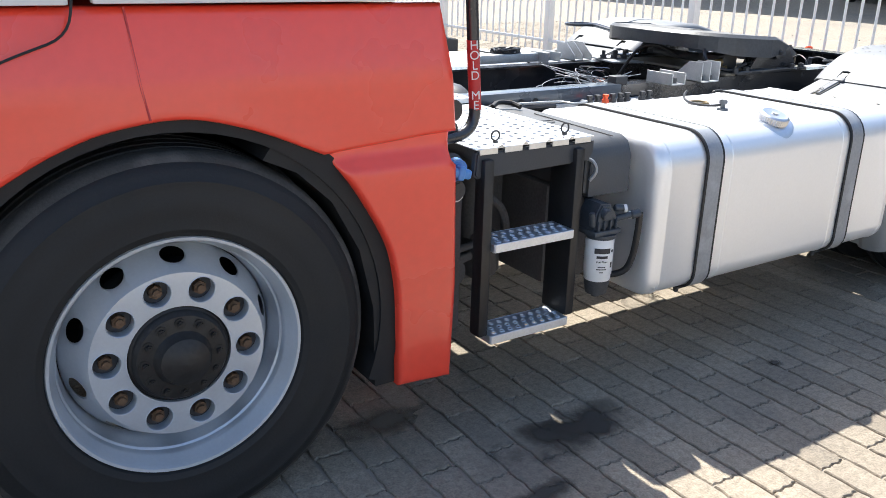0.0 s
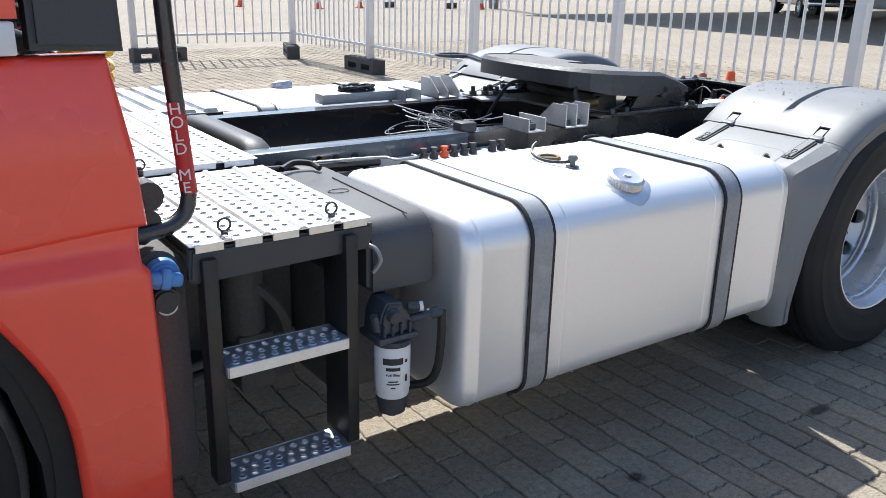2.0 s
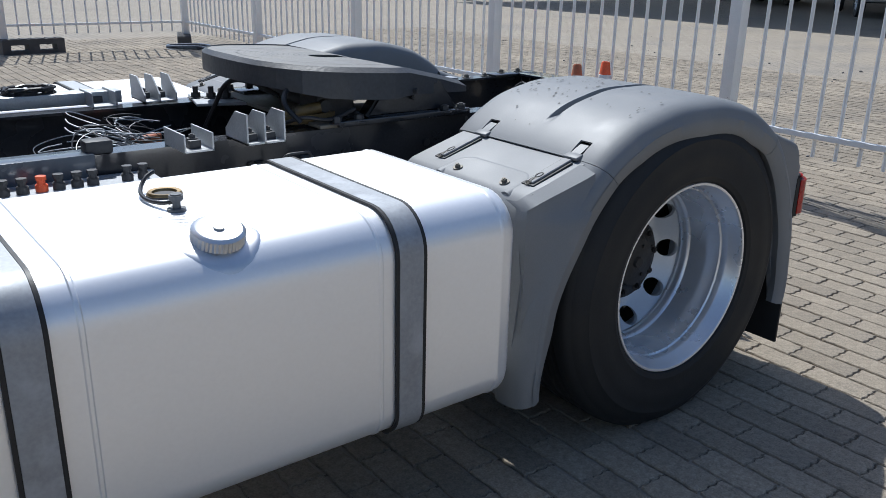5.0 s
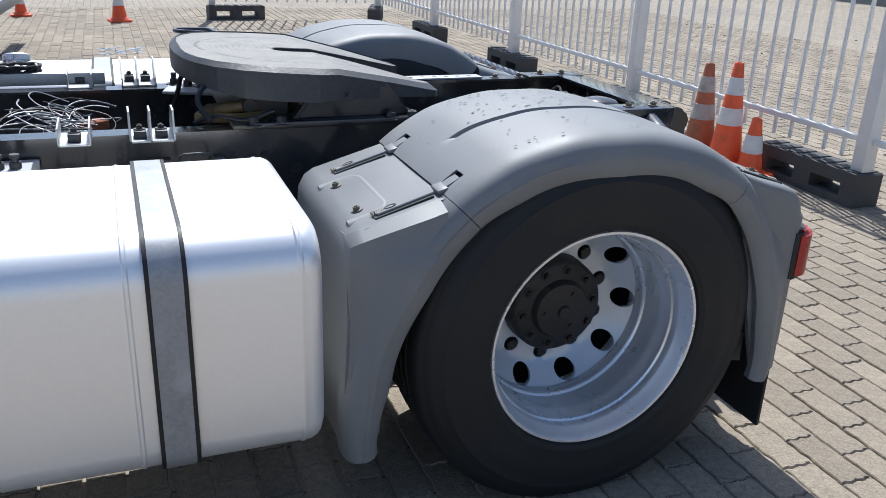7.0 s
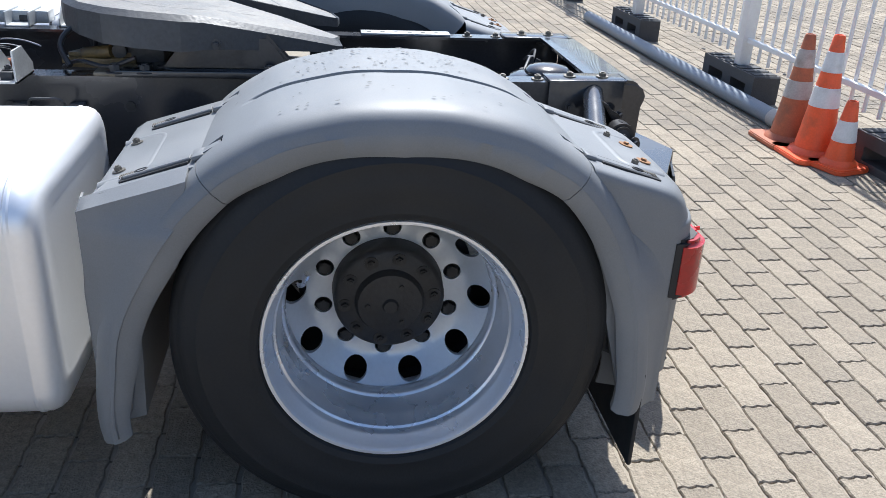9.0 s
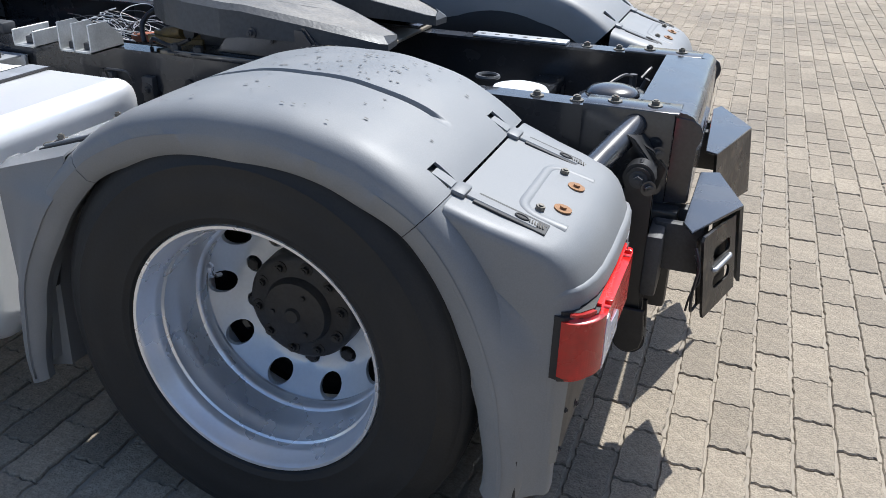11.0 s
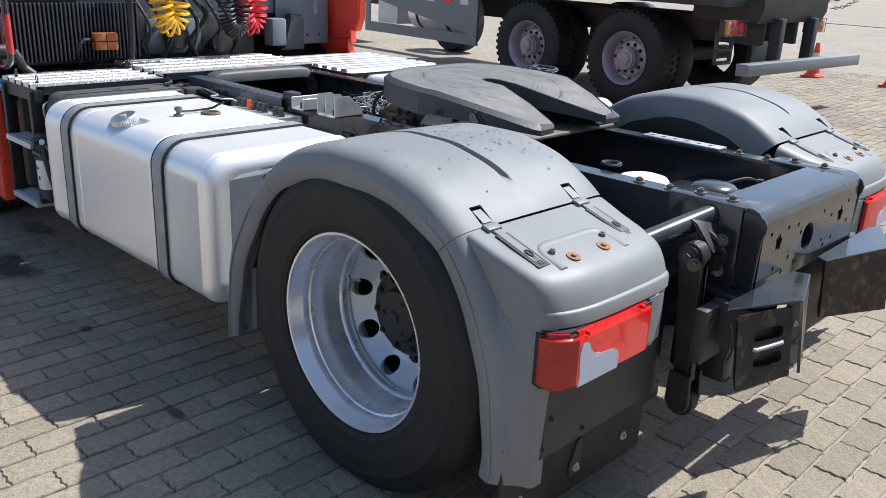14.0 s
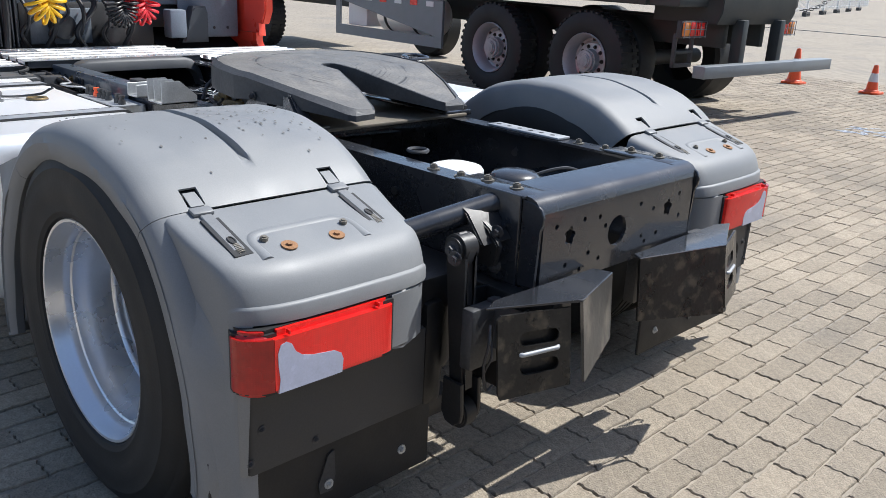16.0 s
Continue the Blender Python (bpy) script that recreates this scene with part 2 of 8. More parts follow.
def ground_material():
    """Concrete paving: joints every 0.1125 m across x, staggered along y, for the stretch beyond the real pavers."""
    m = mat("paved_ground", (0.325, 0.284, 0.229), 0.92, 0, 0.12, 0.35, 200, 0.4, stain=(0.25, 0.23, 0.205), stain_amt=0.6, stain_scale=0.5, rvar=0.04)
    nt = m.node_tree
    n, l = nt.nodes, nt.links
    b = n["Principled BSDF"]
    src = b.inputs["Base Color"].links[0].from_socket
    tc = n.new("ShaderNodeTexCoord")
    mp = n.new("ShaderNodeMapping")
    mp.inputs["Rotation"].default_value = (0, 0, radians(90))
    l.new(tc.outputs["Object"], mp.inputs["Vector"])
    br = n.new("ShaderNodeTexBrick")
    br.inputs["Scale"].default_value = 1.0
    br.inputs["Brick Width"].default_value = 0.225
    br.inputs["Row Height"].default_value = 0.1125
    br.inputs["Mortar Size"].default_value = 0.005
    br.inputs["Mortar Smooth"].default_value = 0.3
    br.inputs["Color1"].default_value = (0.92, 0.92, 0.92, 1)
    br.inputs["Color2"].default_value = (1.08, 1.07, 1.05, 1)
    br.inputs["Mortar"].default_value = (0.42, 0.40, 0.37, 1)
    l.new(mp.outputs["Vector"], br.inputs["Vector"])
    mx = n.new("ShaderNodeMix")
    mx.data_type, mx.blend_type = "RGBA", "MULTIPLY"
    mx.inputs["Factor"].default_value = 1.0
    l.new(src, mx.inputs["A"])
    l.new(br.outputs["Color"], mx.inputs["B"])
    l.new(mx.outputs["Result"], b.inputs["Base Color"])
    return m


GROUND = ground_material()


def soak(m):
    """Thin out a stain towards its uneven edge."""
    n, l = m.node_tree.nodes, m.node_tree.links
    tc = n.new("ShaderNodeTexCoord")
    off = n.new("ShaderNodeVectorMath")
    off.operation = "SUBTRACT"
    off.inputs[1].default_value = (0.5, 0.5, 0.0)
    l.new(tc.outputs["Generated"], off.inputs[0])
    flat = n.new("ShaderNodeVectorMath")
    flat.operation = "MULTIPLY"
    flat.inputs[1].default_value = (1, 1, 0)
    l.new(off.outputs["Vector"], flat.inputs[0])
    ln = n.new("ShaderNodeVectorMath")
    ln.operation = "LENGTH"
    l.new(flat.outputs["Vector"], ln.inputs[0])
    nz = n.new("ShaderNodeTexNoise")
    nz.inputs["Scale"].default_value, nz.inputs["Detail"].default_value = 9.0, 5.0
    l.new(tc.outputs["Object"], nz.inputs["Vector"])
    mu = n.new("ShaderNodeMath")
    mu.operation = "MULTIPLY_ADD"
    mu.inputs[1].default_value = 0.75
    l.new(nz.outputs["Fac"], mu.inputs[0])
    l.new(ln.outputs["Value"], mu.inputs[2])
    mr = n.new("ShaderNodeMapRange")
    mr.inputs["From Min"].default_value, mr.inputs["From Max"].default_value = 0.48, 0.80
    mr.inputs["To Min"].default_value, mr.inputs["To Max"].default_value = 0.92, 0.0
    l.new(mu.outputs[0], mr.inputs["Value"])
    l.new(mr.outputs["Result"], n["Principled BSDF"].inputs["Alpha"])


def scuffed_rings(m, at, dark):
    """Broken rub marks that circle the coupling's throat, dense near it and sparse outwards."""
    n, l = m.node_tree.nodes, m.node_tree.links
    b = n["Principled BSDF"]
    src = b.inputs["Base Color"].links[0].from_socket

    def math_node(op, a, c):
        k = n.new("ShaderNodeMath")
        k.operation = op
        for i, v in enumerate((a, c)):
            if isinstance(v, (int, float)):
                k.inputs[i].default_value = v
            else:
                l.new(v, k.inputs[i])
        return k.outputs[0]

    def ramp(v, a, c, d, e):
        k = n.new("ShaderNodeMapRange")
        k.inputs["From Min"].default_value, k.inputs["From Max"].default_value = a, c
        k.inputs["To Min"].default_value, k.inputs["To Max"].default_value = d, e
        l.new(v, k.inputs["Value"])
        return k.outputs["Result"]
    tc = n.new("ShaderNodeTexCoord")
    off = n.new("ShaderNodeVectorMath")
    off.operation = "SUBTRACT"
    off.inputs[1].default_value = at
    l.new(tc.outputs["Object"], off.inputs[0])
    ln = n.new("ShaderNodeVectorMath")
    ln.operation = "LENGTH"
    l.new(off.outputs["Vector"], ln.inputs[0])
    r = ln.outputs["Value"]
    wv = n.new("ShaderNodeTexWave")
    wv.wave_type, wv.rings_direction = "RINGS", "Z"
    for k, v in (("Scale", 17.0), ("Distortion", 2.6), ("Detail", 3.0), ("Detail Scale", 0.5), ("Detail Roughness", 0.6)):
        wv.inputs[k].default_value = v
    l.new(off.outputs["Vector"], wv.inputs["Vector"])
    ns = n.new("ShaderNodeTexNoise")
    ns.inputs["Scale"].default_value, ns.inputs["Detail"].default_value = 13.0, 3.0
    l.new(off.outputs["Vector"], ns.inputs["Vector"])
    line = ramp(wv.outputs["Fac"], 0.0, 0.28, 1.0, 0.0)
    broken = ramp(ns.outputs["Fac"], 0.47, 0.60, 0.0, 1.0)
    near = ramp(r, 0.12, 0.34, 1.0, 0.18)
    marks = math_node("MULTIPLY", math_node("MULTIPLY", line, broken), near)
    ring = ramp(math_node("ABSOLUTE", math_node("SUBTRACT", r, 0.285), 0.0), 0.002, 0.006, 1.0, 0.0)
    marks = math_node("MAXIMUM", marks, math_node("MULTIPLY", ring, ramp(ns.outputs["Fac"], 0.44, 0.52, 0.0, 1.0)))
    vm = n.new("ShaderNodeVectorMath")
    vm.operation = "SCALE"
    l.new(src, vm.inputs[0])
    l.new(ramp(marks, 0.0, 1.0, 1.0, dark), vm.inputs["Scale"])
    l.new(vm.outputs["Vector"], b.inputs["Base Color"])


def ribbed_lens(m, pitch):
    """Moulded prism rows in a lamp lens."""
    n, l = m.node_tree.nodes, m.node_tree.links
    b = n["Principled BSDF"]
    tc = n.new("ShaderNodeTexCoord")
    src = b.inputs["Base Color"].links[0].from_socket
    ht = []
    for axis in ("Y", "Z"):
        wv = n.new("ShaderNodeTexWave")
        wv.bands_direction = axis
        wv.inputs["Scale"].default_value = 0.314 / pitch
        wv.inputs["Distortion"].default_value = 0.3
        l.new(tc.outputs["Object"], wv.inputs["Vector"])
        ht.append(wv.outputs["Fac"])
    mu = n.new("ShaderNodeMath")
    mu.operation = "MULTIPLY"
    l.new(ht[0], mu.inputs[0])
    l.new(ht[1], mu.inputs[1])
    mr = n.new("ShaderNodeMapRange")
    mr.inputs["To Min"].default_value, mr.inputs["To Max"].default_value = 0.93, 1.03
    l.new(mu.outputs[0], mr.inputs["Value"])
    vm = n.new("ShaderNodeVectorMath")
    vm.operation = "SCALE"
    l.new(src, vm.inputs[0])
    l.new(mr.outputs["Result"], vm.inputs["Scale"])
    l.new(vm.outputs["Vector"], b.inputs["Base Color"])
    bp = n.new("ShaderNodeBump")
    bp.inputs["Strength"].default_value = 0.10
    bp.inputs["Distance"].default_value = 0.002
    l.new(mu.outputs[0], bp.inputs["Height"])
    l.new(bp.outputs["Normal"], b.inputs["Normal"])


def gritty(m, grain, pores):
    """Coarse aggregate: mid-size dents and dark pores over the fine grain."""
    n, l = m.node_tree.nodes, m.node_tree.links
    b = n["Principled BSDF"]
    tc = n.new("ShaderNodeTexCoord")
    nz = n.new("ShaderNodeTexNoise")
    nz.inputs["Scale"].default_value, nz.inputs["Detail"].default_value, nz.inputs["Roughness"].default_value = grain, 5.0, 0.7
    l.new(tc.outputs["Object"], nz.inputs["Vector"])
    mr = n.new("ShaderNodeMapRange")
    mr.inputs["From Min"].default_value, mr.inputs["From Max"].default_value = 0.34, 0.60
    mr.inputs["To Min"].default_value, mr.inputs["To Max"].default_value = pores, 1.06
    l.new(nz.outputs["Fac"], mr.inputs["Value"])
    vm = n.new("ShaderNodeVectorMath")
    vm.operation = "SCALE"
    l.new(b.inputs["Base Color"].links[0].from_socket, vm.inputs[0])
    l.new(mr.outputs["Result"], vm.inputs["Scale"])
    l.new(vm.outputs["Vector"], b.inputs["Base Color"])
    bp = n.new("ShaderNodeBump")
    bp.inputs["Strength"].default_value = 0.7
    bp.inputs["Distance"].default_value = 0.006
    l.new(nz.outputs["Fac"], bp.inputs["Height"])
    l.new(b.inputs["Normal"].links[0].from_socket, bp.inputs["Normal"])
    l.new(bp.outputs["Normal"], b.inputs["Normal"])


soak(OIL)
gritty(PAVER, 45.0, 0.74)
ribbed_lens(LAMPRED, 0.0045)
ribbed_lens(LAMPDARK, 0.0045)
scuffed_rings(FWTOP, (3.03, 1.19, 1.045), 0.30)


# ---- mesh helpers ----
def part(name, bm, material, parent=None, label="", smooth=35, mirror=None):
    """One mesh object from a bmesh, under a thing or a part; mirror: the y about which it is mirrored."""
    if mirror is not None:
        for v in bm.verts:
            v.co.y = 2 * mirror - v.co.y
    bmesh.ops.recalc_face_normals(bm, faces=bm.faces)
    bm.edges.index_update()
    rims = [e.index for e in bm.edges if e.is_boundary]
    me = bpy.data.meshes.new(name)
    bm.to_mesh(me)
    bm.free()
    me.materials.append(material)
    if smooth:
        me.polygons.foreach_set("use_smooth", [True] * len(me.polygons))
        me.set_sharp_from_angle(angle=radians(smooth))
        sharp = me.attributes.get("sharp_edge") or me.attributes.new("sharp_edge", "BOOLEAN", "EDGE")
        for k in rims:
            sharp.data[k].value = True
    ob = new(name, me)
    if parent is not None:
        ob.parent = parent
        if parent.type == "EMPTY":
            ob.matrix_parent_inverse = Matrix.Translation(-parent.location)
    if label:
        ob["label"] = label
    return ob


def thing(name, label, category, at=(0, 0, 0), group="", kind=""):
    e = new(name)
    e.empty_display_size = 0.2
    e.location = at
    return tagged(e, label, category, group, kind)


def box(bm, x0, x1, y0, y1, z0, z1, bevel=0.0, seg=2, rot=None):
    """A box, bevelled; rot turns it about its middle."""
    c = Vector(((x0 + x1) / 2, (y0 + y1) / 2, (z0 + z1) / 2))
    m = Matrix.Translation(c) @ (rot.to_4x4() if rot else Matrix.Identity(4)) @ Matrix.Diagonal((x1 - x0, y1 - y0, z1 - z0, 1))
    vs = bmesh.ops.create_cube(bm, size=1, matrix=m)["verts"]
    if bevel:
        es = list({e for v in vs for e in v.link_edges})
        bmesh.ops.bevel(bm, geom=es, offset=bevel, segments=seg, affect="EDGES", profile=0.5, clamp_overlap=True)
    return bm


def cyl(bm, a, b, r, seg=20, r2=None, bevel=0.0):
    """A cylinder or cone from a to b."""
    a, b = Vector(a), Vector(b)
    q = (b - a).to_track_quat("Z", "Y").to_matrix().to_4x4()
    vs = bmesh.ops.create_cone(bm, cap_ends=True, segments=seg, radius1=r, radius2=r if r2 is None else r2, depth=(b - a).length,
                               matrix=Matrix.Translation((a + b) / 2) @ q)["verts"]
    if bevel:
        es = [e for e in {e for v in vs for e in v.link_edges} if any(len(f.verts) > 4 for f in e.link_faces)]
        bmesh.ops.bevel(bm, geom=es, offset=bevel, segments=2, affect="EDGES", clamp_overlap=True)
    return bm


def tube(bm, pts, r, seg=10, closed=False):
    """A round bar swept along points."""
    pts = [Vector(p) for p in pts]
    rings, up = [], None
    for i, p in enumerate(pts):
        if closed:
            d = pts[(i + 1) % len(pts)] - pts[i - 1]
        else:
            d = pts[min(i + 1, len(pts) - 1)] - pts[max(i - 1, 0)]
        d.normalize()
        if up is None:
            up = d.orthogonal().normalized()
        up = (up - d * up.dot(d)).normalized()
        s = d.cross(up)
        rings.append([bm.verts.new(p + r * (math.cos(k * math.tau / seg) * up + math.sin(k * math.tau / seg) * s)) for k in range(seg)])
    n = len(rings)
    for i in range(n if closed else n - 1):
        a, b = rings[i], rings[(i + 1) % n]
        for k in range(seg):
            bm.faces.new((a[k], a[(k + 1) % seg], b[(k + 1) % seg], b[k]))
    if not closed:
        bm.faces.new(rings[0][::-1])
        bm.faces.new(rings[-1])
    return bm


def bend(pts, k=6, radius=0.05):
    """Points of a polyline with rounded corners."""
    pts = [Vector(p) for p in pts]
    out = [pts[0]]
    for a, b, c in zip(pts, pts[1:], pts[2:]):
        u, v = (a - b), (c - b)
        r = min(radius, u.length * 0.49, v.length * 0.49)
        p, q = b + u.normalized() * r, b + v.normalized() * r
        for i in range(k + 1):
            t = i / k
            out.append(p * (1 - t) ** 2 + b * 2 * t * (1 - t) + q * t * t)
    out.append(pts[-1])
    return out


def spline(pts, k=8):
    """Points of a smooth curve through the given ones."""
    pts = [Vector(p) for p in pts]
    out = []
    for i in range(len(pts) - 1):
        a, b, c, d = pts[max(i - 1, 0)], pts[i], pts[i + 1], pts[min(i + 2, len(pts) - 1)]
        for j in range(k):
            t = j / k
            out.append(0.5 * ((2 * b) + (c - a) * t + (2 * a - 5 * b + 4 * c - d) * t * t + (3 * b - a - 3 * c + d) * t ** 3))
    out.append(pts[-1])
    return out


def revolve(bm, prof, c, seg=64, axis="y"):
    """A profile of (radius, height) turned about an axis through c."""
    c = Vector(c)
    rings = []
    for r, h in prof:
        ring = []
        for k in range(seg):
            a = k * math.tau / seg
            p = {"y": (r * math.cos(a), h, r * math.sin(a)), "z": (r * math.cos(a), r * math.sin(a), h), "x": (h, r * math.cos(a), r * math.sin(a))}[axis]
            ring.append(bm.verts.new(c + Vector(p)))
        rings.append(ring)
    for a, b in zip(rings, rings[1:]):
        for k in range(seg):
            bm.faces.new((a[k], a[(k + 1) % seg], b[(k + 1) % seg], b[k]))
    return bm


def prism(bm, poly, lo, hi, axis="y", bevel=0.0, seg=2):
    """A polygon drawn out along an axis; poly: (x, z) for y, (x, y) for z, (y, z) for x."""
    def at(p, h):
        return {"y": (p[0], h, p[1]), "z": (p[0], p[1], h), "x": (h, p[0], p[1])}[axis]
    a = [bm.verts.new(at(p, lo)) for p in poly]
    b = [bm.verts.new(at(p, hi)) for p in poly]
    n = len(poly)
    fs = [bm.faces.new(a[::-1]), bm.faces.new(b)]
    for i in range(n):
        fs.append(bm.faces.new((a[i], a[(i + 1) % n], b[(i + 1) % n], b[i])))
    if bevel:
        es = list({e for f in fs[:2] for e in f.edges})
        bmesh.ops.bevel(bm, geom=es, offset=bevel, segments=seg, affect="EDGES", clamp_overlap=True)
    return bm


def circle(cx, cy, r, n=16, a0=0.0):
    return [(cx + r * math.cos(a0 + k * math.tau / n), cy + r * math.sin(a0 + k * math.tau / n)) for k in range(n)]


def slot(cx, cy, w, h, n=6):
    """A slot with round ends, w long and h high."""
    r = h / 2
    o = []
    for k in range(n + 1):
        a = -math.pi / 2 + math.pi * k / n
        o.append((cx + w / 2 - r + r * math.cos(a), cy + r * math.sin(a)))
    for k in range(n + 1):
        a = math.pi / 2 + math.pi * k / n
        o.append((cx - w / 2 + r + r * math.cos(a), cy + r * math.sin(a)))
    return o


def inside(p, poly):
    hit = False
    for (x0, y0), (x1, y1) in zip(poly, poly[1:] + poly[:1]):
        if (y0 > p[1]) != (y1 > p[1]) and p[0] < (x1 - x0) * (p[1] - y0) / (y1 - y0) + x0:
            hit = not hit
    return hit


def plate(bm, outer, holes, thick, place, extra=()):
    """A sheet with real holes through it: outline and holes in (u, v); place(u, v, w) gives the point, w from 0 to thick."""
    vs, es = [], []
    for loop in [outer, *holes]:
        s = len(vs)
        vs += [Vector(p) for p in loop]
        es += [(s + i, s + (i + 1) % len(loop)) for i in range(len(loop))]
    vs += [Vector(p) for p in extra]
    ov, oe, of, *_ = geometry.delaunay_2d_cdt(vs, es, [], 1, 1e-6)
    keep = []
    for f in of:
        c = sum((ov[i] for i in f), Vector((0, 0))) / len(f)
        if not any(abs(c.x - h[0][0]) < 1.0 and inside(c, h) for h in holes):
            keep.append(f)
    top = [bm.verts.new(place(p.x, p.y, 0.0)) for p in ov]
    bot = [bm.verts.new(place(p.x, p.y, thick)) for p in ov]
    count = {}
    for f in keep:
        bm.faces.new([top[i] for i in f])
        bm.faces.new([bot[i] for i in reversed(f)])
        for a, b in zip(f, list(f[1:]) + [f[0]]):
            count[(a, b)] = count.get((a, b), 0) + 1
    for a, b in list(count):
        if (b, a) not in count:
            bm.faces.new((top[b], top[a], bot[a], bot[b]))
    for v in top + bot:
        if not v.link_faces:
            bm.verts.remove(v)
    return bm


def hexbolt(bm, p, axis, r=0.011, h=0.010, washer=True):
    """A hexagon head on a washer."""
    p, axis = Vector(p), Vector(axis).normalized()
    if washer:
        cyl(bm, p, p + axis * 0.003, r * 1.7, 14)
        p = p + axis * 0.003
    cyl(bm, p, p + axis * h, r, 6)
    cyl(bm, p + axis * h, p + axis * (h + 0.003), r * 0.55, 8)
    return bm


def lettering(text, size, m, material, parent, name="lettering", spacing=1.0):
    """Flat lettering at the pose m."""
    cu = bpy.data.curves.new(name, "FONT")
    cu.body, cu.size, cu.align_x, cu.align_y, cu.extrude, cu.space_line = text, size, "CENTER", "CENTER", 0.0006, spacing
    tmp = bpy.data.objects.new(name, cu)
    me = bpy.data.meshes.new_from_object(tmp)
    bpy.data.objects.remove(tmp)
    me.transform(m)
    me.materials.clear()
    me.materials.append(material)
    ob = new(name, me)
    if parent is not None:
        ob.parent = parent
        if parent.type == "EMPTY":
            ob.matrix_parent_inverse = Matrix.Translation(-parent.location)
    return ob


BM = bmesh.new

# ---- ground ----
YC = 1.18
bm = BM()
bmesh.ops.create_grid(bm, x_segments=8, y_segments=8, size=400)
for v in bm.verts:
    v.co.z = -0.008
ground = part("ground", bm, GROUND, smooth=0)
tagged(ground, "pale beige concrete block paving of a truck yard", "ground", kind="structure")

# ---- tractor truck ----
truck = thing("tractor_truck", "red two-axle tractor truck with silver tanks and grey rear mudguards", "truck", (2.0, YC, 0))


def wheel_tyre(cx, cz, y_out, width, r, name, parent, mirror=None):
    """A road tyre with bulged walls, shoulder ribs and tread grooves; y_out: its outer wall."""
    bm = BM()
    w = width
    prof = [(0.300, 0.020), (0.306, 0.008), (0.318, 0.004), (0.3195, 0.0028), (0.3225, 0.0025), (0.324, 0.003), (0.36, -0.006), (0.40, -0.006), (0.428, 0.0), (0.4295, -0.0006), (0.432, -0.0001), (0.4335, 0.0015), (r - 0.045, 0.010), (r - 0.031, 0.018), (r - 0.023, 0.027)]
    revolve(bm, prof + [(r - 0.045, 0.030)], (cx, y_out, cz), 80)
    back = [(r - 0.045, w - 0.030), (r - 0.023, w - 0.027), (r - 0.031, w - 0.018), (0.43, w), (0.36, w + 0.006), (0.306, w - 0.01), (0.300, w - 0.02)]
    revolve(bm, back, (cx, y_out, cz), 80)
    for v in bm.verts:
        v.co.z = max(v.co.z, 0.001)
    tyre = part(name, bm, TYRE, parent, mirror=mirror)
    # worn tread: rounded shoulders, four grooves round it
    bm = BM()
    prof = [(r - 0.024, 0.0265), (r - 0.012, 0.034), (r - 0.005, 0.045), (r - 0.002, 0.060)]
    for k in range(4):
        y = 0.060 + (w - 0.120) * (k + 0.5) / 4
        prof += [(r, y - 0.008), (r - 0.013, y - 0.005), (r - 0.013, y + 0.005), (r, y + 0.008)]
    prof += [(r - 0.002, w - 0.060), (r - 0.005, w - 0.045), (r - 0.012, w - 0.034), (r - 0.024, w - 0.0265)]
    revolve(bm, prof, (cx, y_out, cz), 80)
    for v in bm.verts:
        v.co.z = max(v.co.z, 0.001)
    part("tread", bm, TREADDUST if cx < 1 else TYRE, tyre, "worn tread", mirror=mirror)
    return tyre


